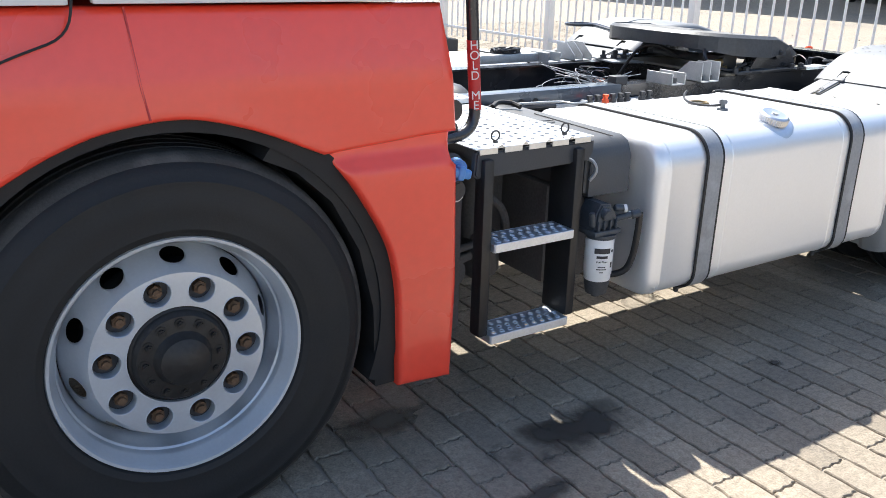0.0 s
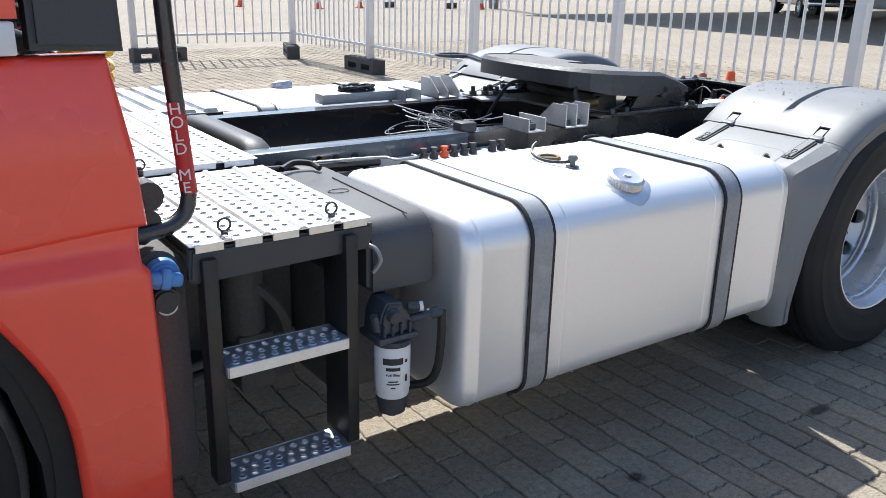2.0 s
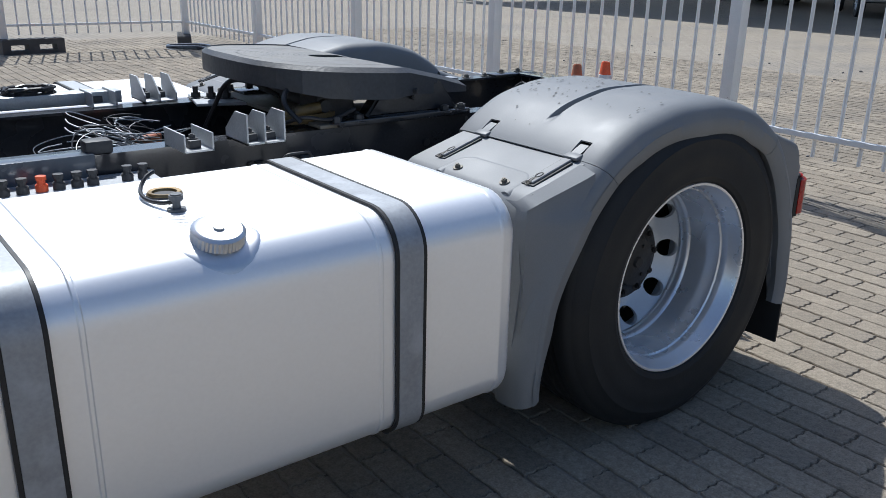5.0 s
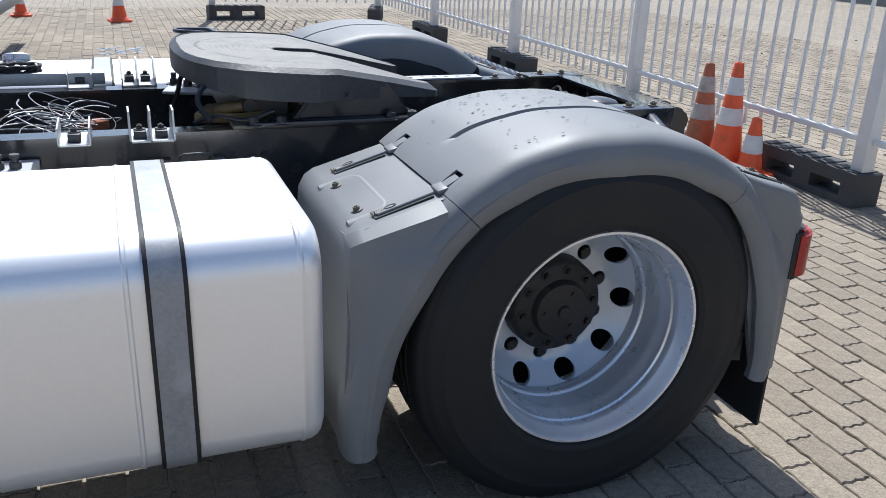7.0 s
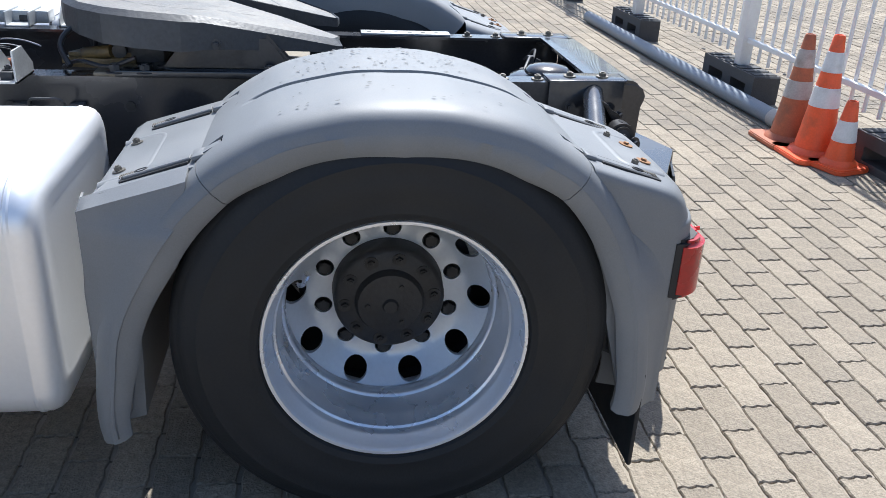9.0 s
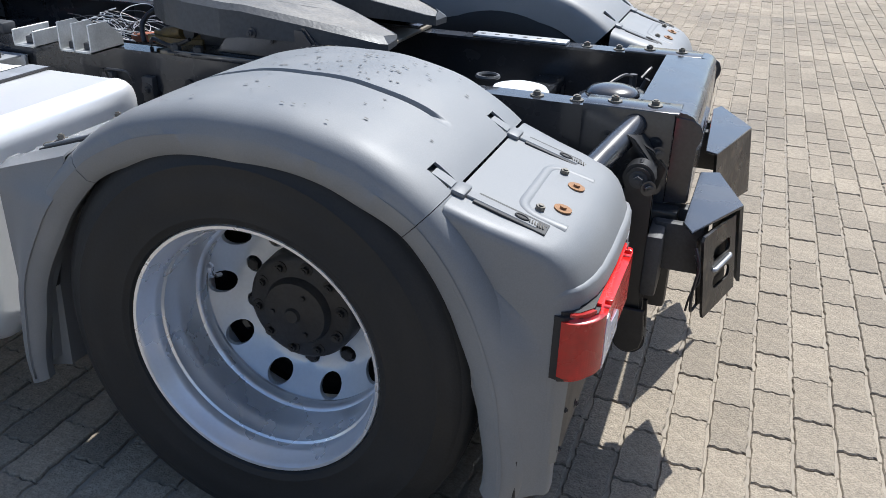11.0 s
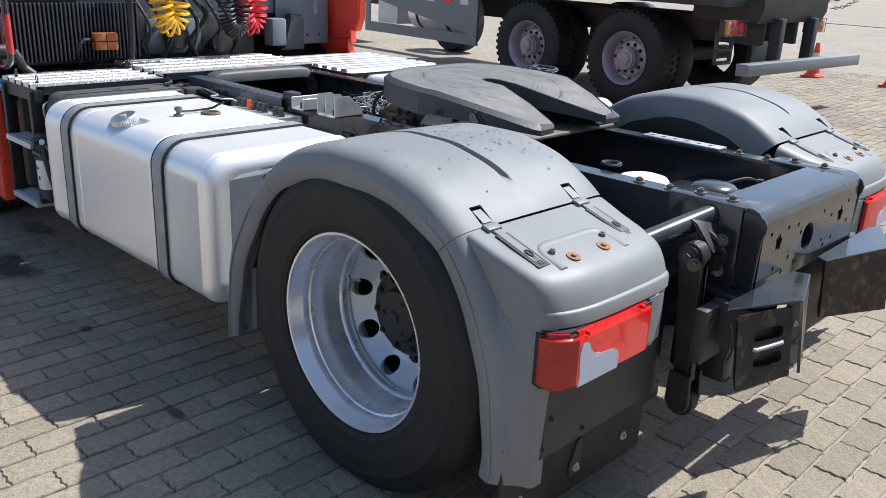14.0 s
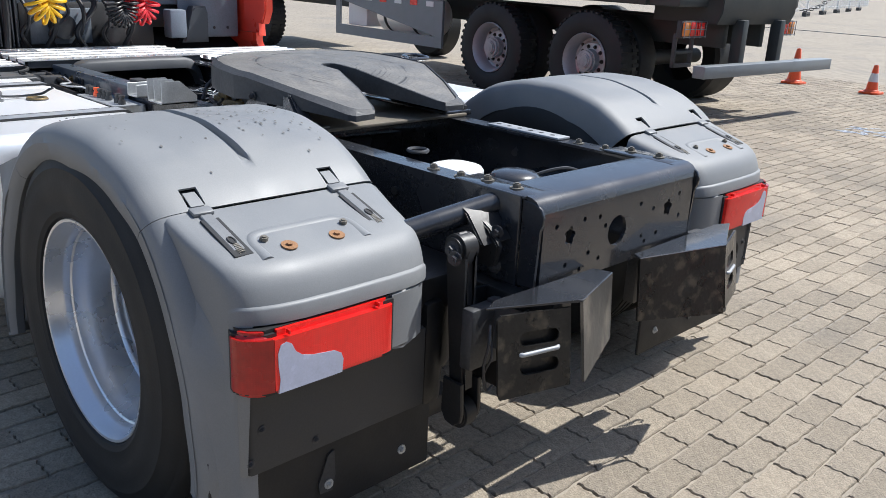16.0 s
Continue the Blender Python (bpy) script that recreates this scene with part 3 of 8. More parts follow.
def wheel_rim(cx, cz, y0, deep, parent, mirror=None, phase=0.0):
    """A steel rim with hand holes and ten stud holes; deep: the disc's place behind the flange."""
    bm = BM()
    prof = [(0.283, 0.030), (0.296, 0.014), (0.302, 0.003), (0.299, -0.005), (0.292, -0.004), (0.287, 0.006), (0.283, 0.026), (0.2765, 0.036), (0.274, 0.044), (0.2735, 0.060),
            (0.2685, 0.064), (0.267, 0.085), (0.262, 0.098), (0.2595, 0.115), (0.2595, 0.19), (0.261, 0.24), (0.266, 0.26)]
    revolve(bm, prof, (cx, y0, cz), 80)
    rim = part("rim", bm, RIM if deep > 0.1 else RIMFACE, parent, "silver painted steel wheel rim", mirror=mirror)
    if deep > 0.1:
        bm = BM()
        revolve(bm, [(0.2600, 0.172), (0.2545, 0.176), (0.2515, 0.184), (0.2530, 0.190), (0.2530, 0.198), (0.2505, 0.203), (0.2520, 0.212), (0.2600, 0.216)], (cx, y0, cz), 72)
        part("weld_bead", bm, RIM, rim, mirror=mirror)
    # disc: flat bolting ring and a dished cone with hand holes
    bm = BM()
    c0 = deep

    def depth(r):
        if deep < 0.1:
            return c0 + 0.108 * min(max((r - 0.207) / 0.047, 0), 1) ** 1.2
        t = max(r - 0.188, 0)
        return c0 - 1.02 * t * t / (t + 0.012)
    outer = circle(0, 0, 0.2605 if deep > 0.1 else 0.256, 72)
    holes = [circle(0, 0, 0.140 if deep > 0.1 else 0.124, 48)]
    for k in range(10):
        a = phase + k * math.tau / 10
        holes.append(circle(0.1675 * math.sin(a), 0.1675 * math.cos(a), 0.0225 if deep > 0.1 else 0.0315, 20))
    hr, ht = (0.0265, 0.0310) if deep > 0.1 else (0.013, 0.030)
    hc = 0.2290 if deep > 0.1 else 0.2335
    for k in range(10):
        a = phase + (k + 0.5) * math.tau / 10
        holes.append([(hc * math.sin(a) + hr * math.cos(u) * math.sin(a) + ht * math.sin(u) * math.cos(a),
                       hc * math.cos(a) + hr * math.cos(u) * math.cos(a) - ht * math.sin(u) * math.sin(a)) for u in [j * math.tau / 18 for j in range(18)]])
    extra = [p for r in ((0.189, 0.205, 0.222, 0.240, 0.252) if deep > 0.1 else (0.2005, 0.2075, 0.2525)) for p in circle(0, 0, r, 72, 0.02) if not any(inside(p, h) for h in holes)]
    plate(bm, outer, holes, 0.012, lambda u, v, w: Vector((cx + u, y0 + depth(math.hypot(u, v)) + w, cz + v)), extra)
    part("wheel_disc", bm, RIMFACE, rim, "pale painted disc with ten stud holes", mirror=mirror, smooth=40)
    return rim


RWX, RWZ = 3.586, 0.472


def rear_wheel(mirror=None):
    w = BM()
    revolve(w, [(0.0, 0.150), (0.016, 0.150), (0.020, 0.158), (0.034, 0.161), (0.060, 0.163), (0.078, 0.166), (0.083, 0.176), (0.086, 0.186), (0.100, 0.190), (0.124, 0.193), (0.133, 0.198), (0.137, 0.206), (0.139, 0.245), (0.139, 0.33), (0.2, 0.34)],
            (RWX, 0, RWZ), 48)
    for k in range(10):
        a = k * math.tau / 10 + 0.2
        hexbolt(w, (RWX + 0.110 * math.sin(a), 0.192, RWZ + 0.110 * math.cos(a)), (0, -1, 0), 0.010, 0.010)
    for k in range(3):
        a = k * math.tau / 3 + 0.5
        cyl(w, (RWX + 0.055 * math.sin(a), 0.165, RWZ + 0.055 * math.cos(a)), (RWX + 0.055 * math.sin(a), 0.157, RWZ + 0.055 * math.cos(a)), 0.006, 8)
    hub = part("rear_wheel", w, HUB, truck, "black greasy rear hub with twin tyres", mirror=mirror)
    wheel_tyre(RWX, RWZ, -0.038, 0.300, 0.498, "tyre", hub, mirror)
    wheel_tyre(RWX, RWZ, 0.318, 0.300, 0.498, "inner_tyre", hub, mirror)
    wheel_rim(RWX, RWZ, -0.020, 0.275, hub, mirror, radians(3))
    for k in range(10):
        a = radians(3) + k * math.tau / 10
        nb = BM()
        p = Vector((RWX + 0.1675 * math.sin(a), 0.266, RWZ + 0.1675 * math.cos(a)))
        cyl(nb, p, p + Vector((0, -0.020, 0)), 0.0165, 6, bevel=0.002)
        part("wheel_nut", nb, HUB, hub, mirror=mirror)
    b = BM()
    cyl(b, (RWX, 0.30, RWZ), (RWX, 0.42, RWZ), 0.225, 32)
    part("brake_drum", b, BLACKDULL, hub, mirror=mirror)
    v = BM()
    tube(v, spline([(RWX - 0.222, 0.205, RWZ + 0.040), (RWX - 0.217, 0.175, RWZ + 0.052), (RWX - 0.207, 0.150, RWZ + 0.068), (RWX - 0.202, 0.140, RWZ + 0.088)], 5), 0.006, 8)
    cyl(v, (RWX - 0.202, 0.140, RWZ + 0.088), (RWX - 0.197, 0.135, RWZ + 0.103), 0.009, 8)
    part("tyre_valve", v, CHROME, hub, mirror=mirror)


def front_wheel(mirror=None):
    w = BM()
    cx, cz, yi = 0.027, 0.461, 0.022
    revolve(w, [(0.0, -0.052), (0.03, -0.050), (0.058, -0.034), (0.064, -0.018), (0.070, -0.010), (0.105, -0.004), (0.112, 0.006), (0.115, 0.014), (0.121, 0.018), (0.1225, 0.1)], (cx, yi, cz), 40)
    for k in range(12):
        a = k * math.tau / 12
        hexbolt(w, (cx + 0.088 * math.sin(a), yi - 0.006, cz + 0.088 * math.cos(a)), (0, -1, 0), 0.008, 0.008)
    hub = part("front_wheel", w, HUB, truck, "steered front wheel with a black domed hub", mirror=mirror)
    wheel_tyre(cx, cz, yi - 0.022, 0.315, 0.494, "tyre", hub, mirror)
    wheel_rim(cx, cz, yi - 0.006, 0.018, hub, mirror, radians(-14))
    for k in range(10):
        a = radians(-14) + k * math.tau / 10
        nb = BM()
        q = Vector((cx + 0.1675 * math.sin(a), yi + 0.0125, cz + 0.1675 * math.cos(a)))
        revolve(nb, [(0.0312, 0.030), (0.0312, -0.0005), (0.0325, -0.0018), (0.034, -0.0005)], q, 28)
        part("stud_socket", nb, RIMFACE, hub, mirror=mirror)
        nb = BM()
        p = Vector((cx + 0.1675 * math.sin(a), yi + 0.046, cz + 0.1675 * math.cos(a)))
        cyl(nb, p, p + Vector((0, -0.022, 0)), 0.017, 6, bevel=0.002)
        cyl(nb, p + Vector((0, -0.02, 0)), p + Vector((0, -0.032, 0)), 0.010, 10)
        part("wheel_nut", nb, NUT, hub, mirror=mirror)
    b = BM()
    cyl(b, (cx, yi + 0.043, cz), (cx, yi + 0.16, cz), 0.203, 40)
    part("brake_drum", b, BLACKDULL, hub, mirror=mirror)


for mir in (None, YC):
    rear_wheel(mir)
    front_wheel(mir)
bm = BM()
cyl(bm, (RWX, 0.6, RWZ), (RWX, 2 * YC - 0.6, RWZ), 0.07, 20)
bmesh.ops.create_uvsphere(bm, u_segments=20, v_segments=12, radius=0.2, matrix=Matrix.Translation((RWX, YC, RWZ)))
part("rear_axle", bm, BLACKDULL, truck)
bm = BM()
box(bm, -0.05, 0.08, 0.3, 2 * YC - 0.3, 0.38, 0.48, 0.02)
part("front_axle", bm, BLACKDULL, truck)

# ---- rear mudguards ----
def loft_x(bm, loops):
    """Closed loops of (x, y, z) joined one to the next, with caps."""
    rings = [[bm.verts.new(p) for p in lp] for lp in loops]
    n = len(rings[0])
    for a, b in zip(rings, rings[1:]):
        for k in range(n):
            bm.faces.new((a[k], a[(k + 1) % n], b[(k + 1) % n], b[k]))
    bm.faces.new(rings[0][::-1])
    bm.faces.new(rings[-1])


FC = (3.59, 0.46)


def lerp_table(a, tab):
    for (a0, v0), (a1, v1) in zip(tab, tab[1:]):
        if a <= a1:
            t = (a - a0) / (a1 - a0)
            t = t * t * (3 - 2 * t) * 0.5 + t * 0.5
            return v0 + (v1 - v0) * t
    return tab[-1][1]


R_OUT = [(-20, 0.640), (0, 0.600), (15, 0.588), (30, 0.584), (45, 0.586), (60, 0.575), (75, 0.560), (90, 0.552), (105, 0.560), (120, 0.576), (135, 0.586), (155, 0.610), (180, 0.655), (200, 0.705)]
R_LIP = [(-20, 0.552), (0, 0.506), (20, 0.489), (45, 0.493), (60, 0.470), (90, 0.442), (120, 0.474), (135, 0.496), (155, 0.508), (180, 0.556), (200, 0.628)]


def fender_sweep(bm, a0, a1, y_in, step=2.5, groove=False, drop=0.035, foot=0.0):
    """The guard's skin round the wheel from angle a0 to a1 (degrees, from the rear)."""
    n = max(2, int(abs(a1 - a0) / step))
    rows = []
    for i in range(n + 1):
        a = a0 + (a1 - a0) * i / n
        ro, rl = lerp_table(a, R_OUT), lerp_table(a, R_LIP)
        c, s = math.cos(radians(a)), math.sin(radians(a))
        sec = [(0.004, rl + 0.006), (-0.020, rl), (-0.034, rl + 0.012), (-0.037, rl + 0.5 * (ro - rl)), (-0.0355, ro - 0.050), (-0.031, ro - 0.032), (-0.020, ro - 0.017), (-0.004, ro - 0.007), (0.018, ro - 0.001), (0.045, ro + 0.002)]
        if groove:
            e = max(0.0, min(1.0, (a - 57) / 5, (124 - a) / 5))
            dip = 0.016 * e
            sec += [(0.15, ro + 0.004), (0.250, ro + 0.005), (0.258, ro + 0.005), (0.2595, ro + 0.005 - dip * 0.2), (0.262, ro + 0.005 - dip), (0.282, ro + 0.005 - dip), (0.2845, ro + 0.005 - dip * 0.2), (0.286, ro + 0.005), (0.294, ro + 0.005), (0.40, ro + 0.004)]
        else:
            sec += [(0.045 + (y_in - 0.075) * k / 3, ro + 0.002) for k in (1, 2)]
        sec += [(y_in - 0.045, ro + 0.001), (y_in - 0.02, ro - 0.004), (y_in - 0.006, ro - 0.016), (y_in, ro - 0.034), (y_in + 0.003, ro - drop)]
        rows.append([bm.verts.new((FC[0] + r * c, y, max(FC[1] + r * s, foot))) for y, r in sec])
    for p, q in zip(rows, rows[1:]):
        for k in range(len(p) - 1):
            bm.faces.new((p[k], p[k + 1], q[k + 1], q[k]))


def tuck(x):
    """How far the guard's outer face draws in towards the tail."""
    return 0.030 * min(max((x - 4.003) / 0.29, 0.0), 1.1) ** 1.5


def mudguard(mirror=None):
    bm = BM()
    fender_sweep(bm, 46, 135, 0.600, step=1.5, groove=True, drop=0.105)
    for a, y in [(a, y) for a in (49.6, 131.2) for y in (0.085, 0.462)]:
        lo, hi = radians(a - 2.6), radians(a + 2.6)

        def near_notch(grow):
            fs = []
            for f in bm.faces:
                c = f.calc_center_median()
                if abs(c.y - y) < 0.0215 + grow and lo - grow < math.atan2(c.z - FC[1], c.x - FC[0]) < hi + grow and c.z > 0.80:
                    fs.append(f)
            return fs
        for co, no in (((0, y - 0.0215, 0), (0, 1, 0)), ((0, y + 0.0215, 0), (0, 1, 0)), ((FC[0], 0, FC[1]), (-math.sin(lo), 0, math.cos(lo))), ((FC[0], 0, FC[1]), (-math.sin(hi), 0, math.cos(hi)))):
            fs = near_notch(0.12)
            geo = list({v for f in fs for v in f.verts}) + list({e for f in fs for e in f.edges}) + fs
            bmesh.ops.bisect_plane(bm, geom=geo, plane_co=co, plane_no=no, dist=1e-5)
        bmesh.ops.delete(bm, geom=near_notch(0.0), context="FACES")
    crown = part("mudguard", bm, FENDER, truck, "grey plastic rear mudguard in three pieces", mirror=mirror, smooth=50)
    md = crown.modifiers.new("shell", "SOLIDIFY")
    md.thickness, md.offset = 0.006, -1
    # legs: the arch trim before and behind the wheel
    for a0, a1, nm in ((-20, 45.82, "rear_arch_leg"), (135.18, 199, "front_arch_leg")):
        b = BM()
        fender_sweep(b, a0, a1, 0.10, drop=0.09, foot=0.262 if a0 < 0 else 0.0)
        ob = part(nm, b, FENDER, crown, mirror=mirror, smooth=50)
        md = ob.modifiers.new("shell", "SOLIDIFY")
        md.thickness, md.offset = 0.006, -1
    # front box between tank and wheel
    b = BM()
    prism(b, [(2.925, 0.245), (2.932, 0.60), (2.938, 0.765), (2.955, 0.797), (2.98, 0.814), (3.174, 0.872), (3.174, 0.80), (3.06, 0.66), (3.03, 0.5), (3.02, 0.27)], 0.008, 0.583, "y", 0.028, 4)
    part("front_guard_box", b, FENDER, crown, "grey plastic front piece with bolts and clips", mirror=mirror, smooth=50)
    # rear box with the lamp recess: rounded in plan and along its top
    b = BM()
    out = [(4.003, 0.879), (4.05, 0.865), (4.10, 0.850), (4.17, 0.832), (4.218, 0.817), (4.240, 0.806), (4.258, 0.790), (4.270, 0.772), (4.282, 0.744), (4.283, 0.7405), (4.2905, 0.7385), (4.294, 0.734), (4.296, 0.7025), (4.20, 0.70), (4.08, 0.70), (4.003, 0.76)]
    loops = []
    for y, lim, dz in ((0.000, 4.218, 0.022), (0.0008, 4.229, 0.011), (0.005, 4.240, 0.0045), (0.013, 4.251, 0.001), (0.028, 4.263, 0.0), (0.05, 4.273, 0), (0.09, 4.284, 0), (0.15, 4.292, 0), (0.25, 4.296, 0), (0.42, 4.296, 0), (0.50, 4.292, 0), (0.54, 4.282, 0.001), (0.56, 4.268, 0.005), (0.576, 4.248, 0.015), (0.583, 4.225, 0.036)):
        k = (lim - 4.003) / (4.296 - 4.003)
        loops.append([(4.003 + (x - 4.003) * k, y + y / 0.583 * (0.016 - 0.050 * (x - 4.003) * k / 0.29) + tuck(4.003 + (x - 4.003) * k) * (1 - y / 0.583), max(z - dz, 0.702) if z > 0.702 else z) for x, z in out])
        if y < 0.02:
            for i, x, z in ((12, loops[-1][12][0], 0.345), (13, 4.190, 0.300), (14, 4.140, 0.266), (15, 4.02, 0.70)):
                loops[-1][i] = (x, loops[-1][i][1], z)
    loft_x(b, loops)
    rear_top = part("rear_guard_box", b, FENDER, crown, "grey plastic rear piece with bolts and clips", mirror=mirror, smooth=50)
    b = BM()
    prism(b, [(4.08, 0.706), (4.235, 0.702), (4.238, 0.690), (4.238, 0.36), (4.20, 0.345), (4.09, 0.40)], 0.034, 0.515, "y", 0.010, 3)
    part("lamp_carrier", b, SIDEPANEL, crown, "dark grey lower panel under the lamp", mirror=mirror, smooth=50)
    # flank between the arch leg and the lamp
    b = BM()
    rows = []
    for i in range(19):
        a = -18.5 + 50.5 * i / 18
        r = lerp_table(a, R_OUT)
        x, z = FC[0] + (r - 0.055) * math.cos(radians(a)), FC[1] + (r - 0.055) * math.sin(radians(a))
        xo = FC[0] + r * math.cos(radians(a))
        x1 = min(xo + 0.100 * min(max((33 - a) / 26, 0.0), 1.0) ** 0.8, 4.236)
        z1 = max(z - 0.004, 0.262 + 0.52 * max(x1 - 4.08, 0.0))
        z1 = max(min(z1, 0.879 - 0.30 * (x1 - 4.003) - 0.045), 0.262)
        if i == 0:
            z = z1 = 0.262
        row = []
        for k in range(8):
            t = k / 7
            u = t * t * (3 - 2 * t)
            row.append(b.verts.new((x + (x1 - x) * t, -0.0368 + (0.0383 + tuck(x1)) * u, z + (z1 - z) * t)))
        row.append(b.verts.new((x1 + 0.006, 0.016 + tuck(x1), z1)))
        row.append(b.verts.new((x1 + 0.006, 0.045 + tuck(x1), z1)))
        rows.append(row)
    for p, q in zip(rows, rows[1:]):
        for k in range(9):
            b.faces.new((p[k], p[k + 1], q[k + 1], q[k]))
    flank = part("rear_guard_flank", b, FENDER, crown, mirror=mirror, smooth=60)
    md = flank.modifiers.new("shell", "SOLIDIFY")
    md.thickness, md.offset = 0.005, -1
    # flank between the front box and its arch leg
    b = BM()
    rows = []
    for i in range(19):
        a = 141 + 57 * i / 18
        r = lerp_table(a, R_OUT)
        x, z = FC[0] + (r - 0.055) * math.cos(radians(a)), FC[1] + (r - 0.055) * math.sin(radians(a))
        x1, z1 = 2.942, max(min(z, 0.755), 0.247)
        z = max(z, 0.247)
        if i == 0:
            x, z, z1 = 3.160, 0.853, 0.785
        row = []
        for k in range(8):
            t = k / 7
            u = t * t * (3 - 2 * t)
            row.append(b.verts.new((x + (x1 - x) * t, -0.0368 + 0.0430 * u + max(0.026 - 0.012 * i, 0.0) * (1 - u), z + (z1 - z) * t)))
        row.append(b.verts.new((x1 - 0.004, 0.040, z1)))
        if i == 0:
            rows.append([b.verts.new((v.co.x, max(v.co.y, 0.0) + 0.040, v.co.z + 0.014)) for v in row])
        rows.append(row)
    for p, q in zip(rows, rows[1:]):
        for k in range(8):
            b.faces.new((p[k], p[k + 1], q[k + 1], q[k]))
    flank = part("front_guard_flank", b, FENDER, crown, mirror=mirror, smooth=60)
    md = flank.modifiers.new("shell", "SOLIDIFY")
    md.thickness, md.offset = 0.005, -1
    # skirt panel and flap
    b = BM()
    prism(b, [(4.222, 0.046), (4.238, 0.040), (4.246, 0.044), (4.249, 0.056), (4.249, 0.558), (4.232, 0.558), (4.222, 0.060)], 0.336, 0.56, "z", 0.005, 2)
    sp = part("skirt_panel", b, SIDEPANEL, crown, "dark lower panel", mirror=mirror, smooth=50)
    for y, z in ((0.045, 0.372), (0.219, 0.366), (0.075, 0.447)):
        b = BM()
        hexbolt(b, (4.248, y, z), (1, 0, 0), 0.006, 0.004)
        part("panel_bolt", b, BLACKDULL, sp, mirror=mirror)
    b = BM()
    box(b, 4.172, 4.184, -0.022, 0.650, 0.100, 0.37, 0.004)
    fl = part("mud_flap", b, RUBBER, crown, "black rubber mud flap", mirror=mirror)
    for y, z in ((0.058, 0.183), (0.300, 0.180), (0.549, 0.176)):
        b = BM()
        hexbolt(b, (4.190 if y == 0.300 else 4.184, y, z), (1, 0, 0), 0.008, 0.006)
        part("flap_bolt", b, GALV, fl, mirror=mirror)
    b = BM()
    plate(b, [(0.275, 0.160), (0.312, 0.156), (0.322, 0.200), (0.318, 0.270), (0.300, 0.262), (0.270, 0.185)], [], 0.005, lambda u, v, w: Vector((4.190 - w, u, v)))
    part("flap_bracket", b, BLACKDULL, fl, "dusty black flap bracket", mirror=mirror)
    # clips with spring straps
    for xs, sgn, slope in ((3.168, -1, 0.28), (4.018, 1, -0.30)):
        for y in (0.085, 0.462):
            b = BM()
            zt = 0.8735 if sgn < 0 else 0.874
            d = Vector((sgn * 0.14, 0, -0.044)).normalized()
            r = Matrix.Rotation(math.atan2(-d.z, d.x) if sgn > 0 else math.pi - math.atan2(-d.z, -d.x), 3, "Y")
            lo = Vector((xs, y, zt + 0.004))
            # black plate that paints the wedge of shadow beside the clip
            p = lo + d * 0.092
            box(b, p.x - 0.070, p.x + 0.078, p.y - 0.021, p.y + 0.025, p.z - 0.007, p.z - 0.0005, 0.001, 1, r)
            part("clip_recess", b, RUBBER, crown, "black plate painted as the shadow beside the clip", mirror=mirror)
            b = BM()
            p = lo + d * 0.08
            box(b, p.x - 0.075, p.x + 0.070, p.y - 0.0125, p.y + 0.0165, p.z - 0.004, p.z + 0.003, 0.002, 1, r)
            p = lo - d * 0.008
            box(b, p.x - 0.014, p.x + 0.014, p.y - 0.026, p.y + 0.026, p.z - 0.004, p.z + 0.007, 0.004, 2, r)
            cl = part("clip", b, CLIPGREY, crown, "dark grey hinged clip", mirror=mirror)
            b = BM()
            p = lo + d * 0.150
            helix = [p + d * (k * 0.0007 - 0.017) + Vector((0, 0.002 + 0.0075 * math.cos(k * 0.8), 0.002 + 0.0030 * math.sin(k * 0.8))) for k in range(48)]
            tube(b, helix, 0.0013, 5)
            part("clip_spring", b, BOLT, cl, mirror=mirror)
            b = BM()
            q = lo + d * 0.118 + Vector((0, 0.002, 0.0036))
            ring = [q + d * 0.013 * math.cos(u) + Vector((0, 0.0075 * math.sin(u), 0)) for u in [j * math.tau / 16 for j in range(16)]]
            tube(b, ring, 0.0022, 6, True)
            b.faces.new([b.verts.new(v) for v in ring])
            part("clip_eye", b, RUBBER, cl, "dark eye of the clip", mirror=mirror)
            # notch in the crown piece, with the clip's tongue in it
            a = 49.6 if sgn > 0 else 131.2

            def strip(bm, w0, w1, off, a0, a1, side=0.0):
                rows = []
                for k in range(6):
                    f = k / 5
                    aa = radians(a + sgn * (a0 + (a1 - a0) * f))
                    ro = lerp_table(math.degrees(aa), R_OUT) + 0.0055 + off[0] + (off[1] - off[0]) * f
                    w = w0 + (w1 - w0) * f
                    rows.append([bm.verts.new((FC[0] + ro * math.cos(aa), y + side + dy, FC[1] + ro * math.sin(aa))) for dy in (-w, -w * 0.33, w * 0.33, w)])
                for p, q in zip(rows, rows[1:]):
                    for k in range(3):
                        bm.faces.new((p[k], p[k + 1], q[k + 1], q[k]))
            # floor and sides in black: the notch's shade is put into the colour
            b = BM()
            strip(b, 0.0235, 0.0235, (-0.016, -0.016), -2.9, 2.9)
            for e in (-1, 1):
                rows = []
                for k in range(6):
                    aa = radians(a + sgn * (-2.9 + 5.8 * k / 5))
                    rows.append([b.verts.new((FC[0] + ro * math.cos(aa), y + e * 0.0225, FC[1] + ro * math.sin(aa))) for ro in (lerp_table(math.degrees(aa), R_OUT) - 0.011, lerp_table(math.degrees(aa), R_OUT) + 0.001)])
                for p, q in zip(rows, rows[1:]):
                    b.faces.new((p[0], p[1], q[1], q[0]))
            notch = part("clip_notch", b, LINER, crown, "notch of the clip with its shade painted black", mirror=mirror)
            b = BM()
            strip(b, 0.0165, 0.0150, (-0.0005, -0.0075), -2.9, 1.5, 0.0)
            tg = part("clip_tongue", b, FENDER, notch, mirror=mirror)
            md = tg.modifiers.new("shell", "SOLIDIFY")
            md.thickness, md.offset = 0.003, 0
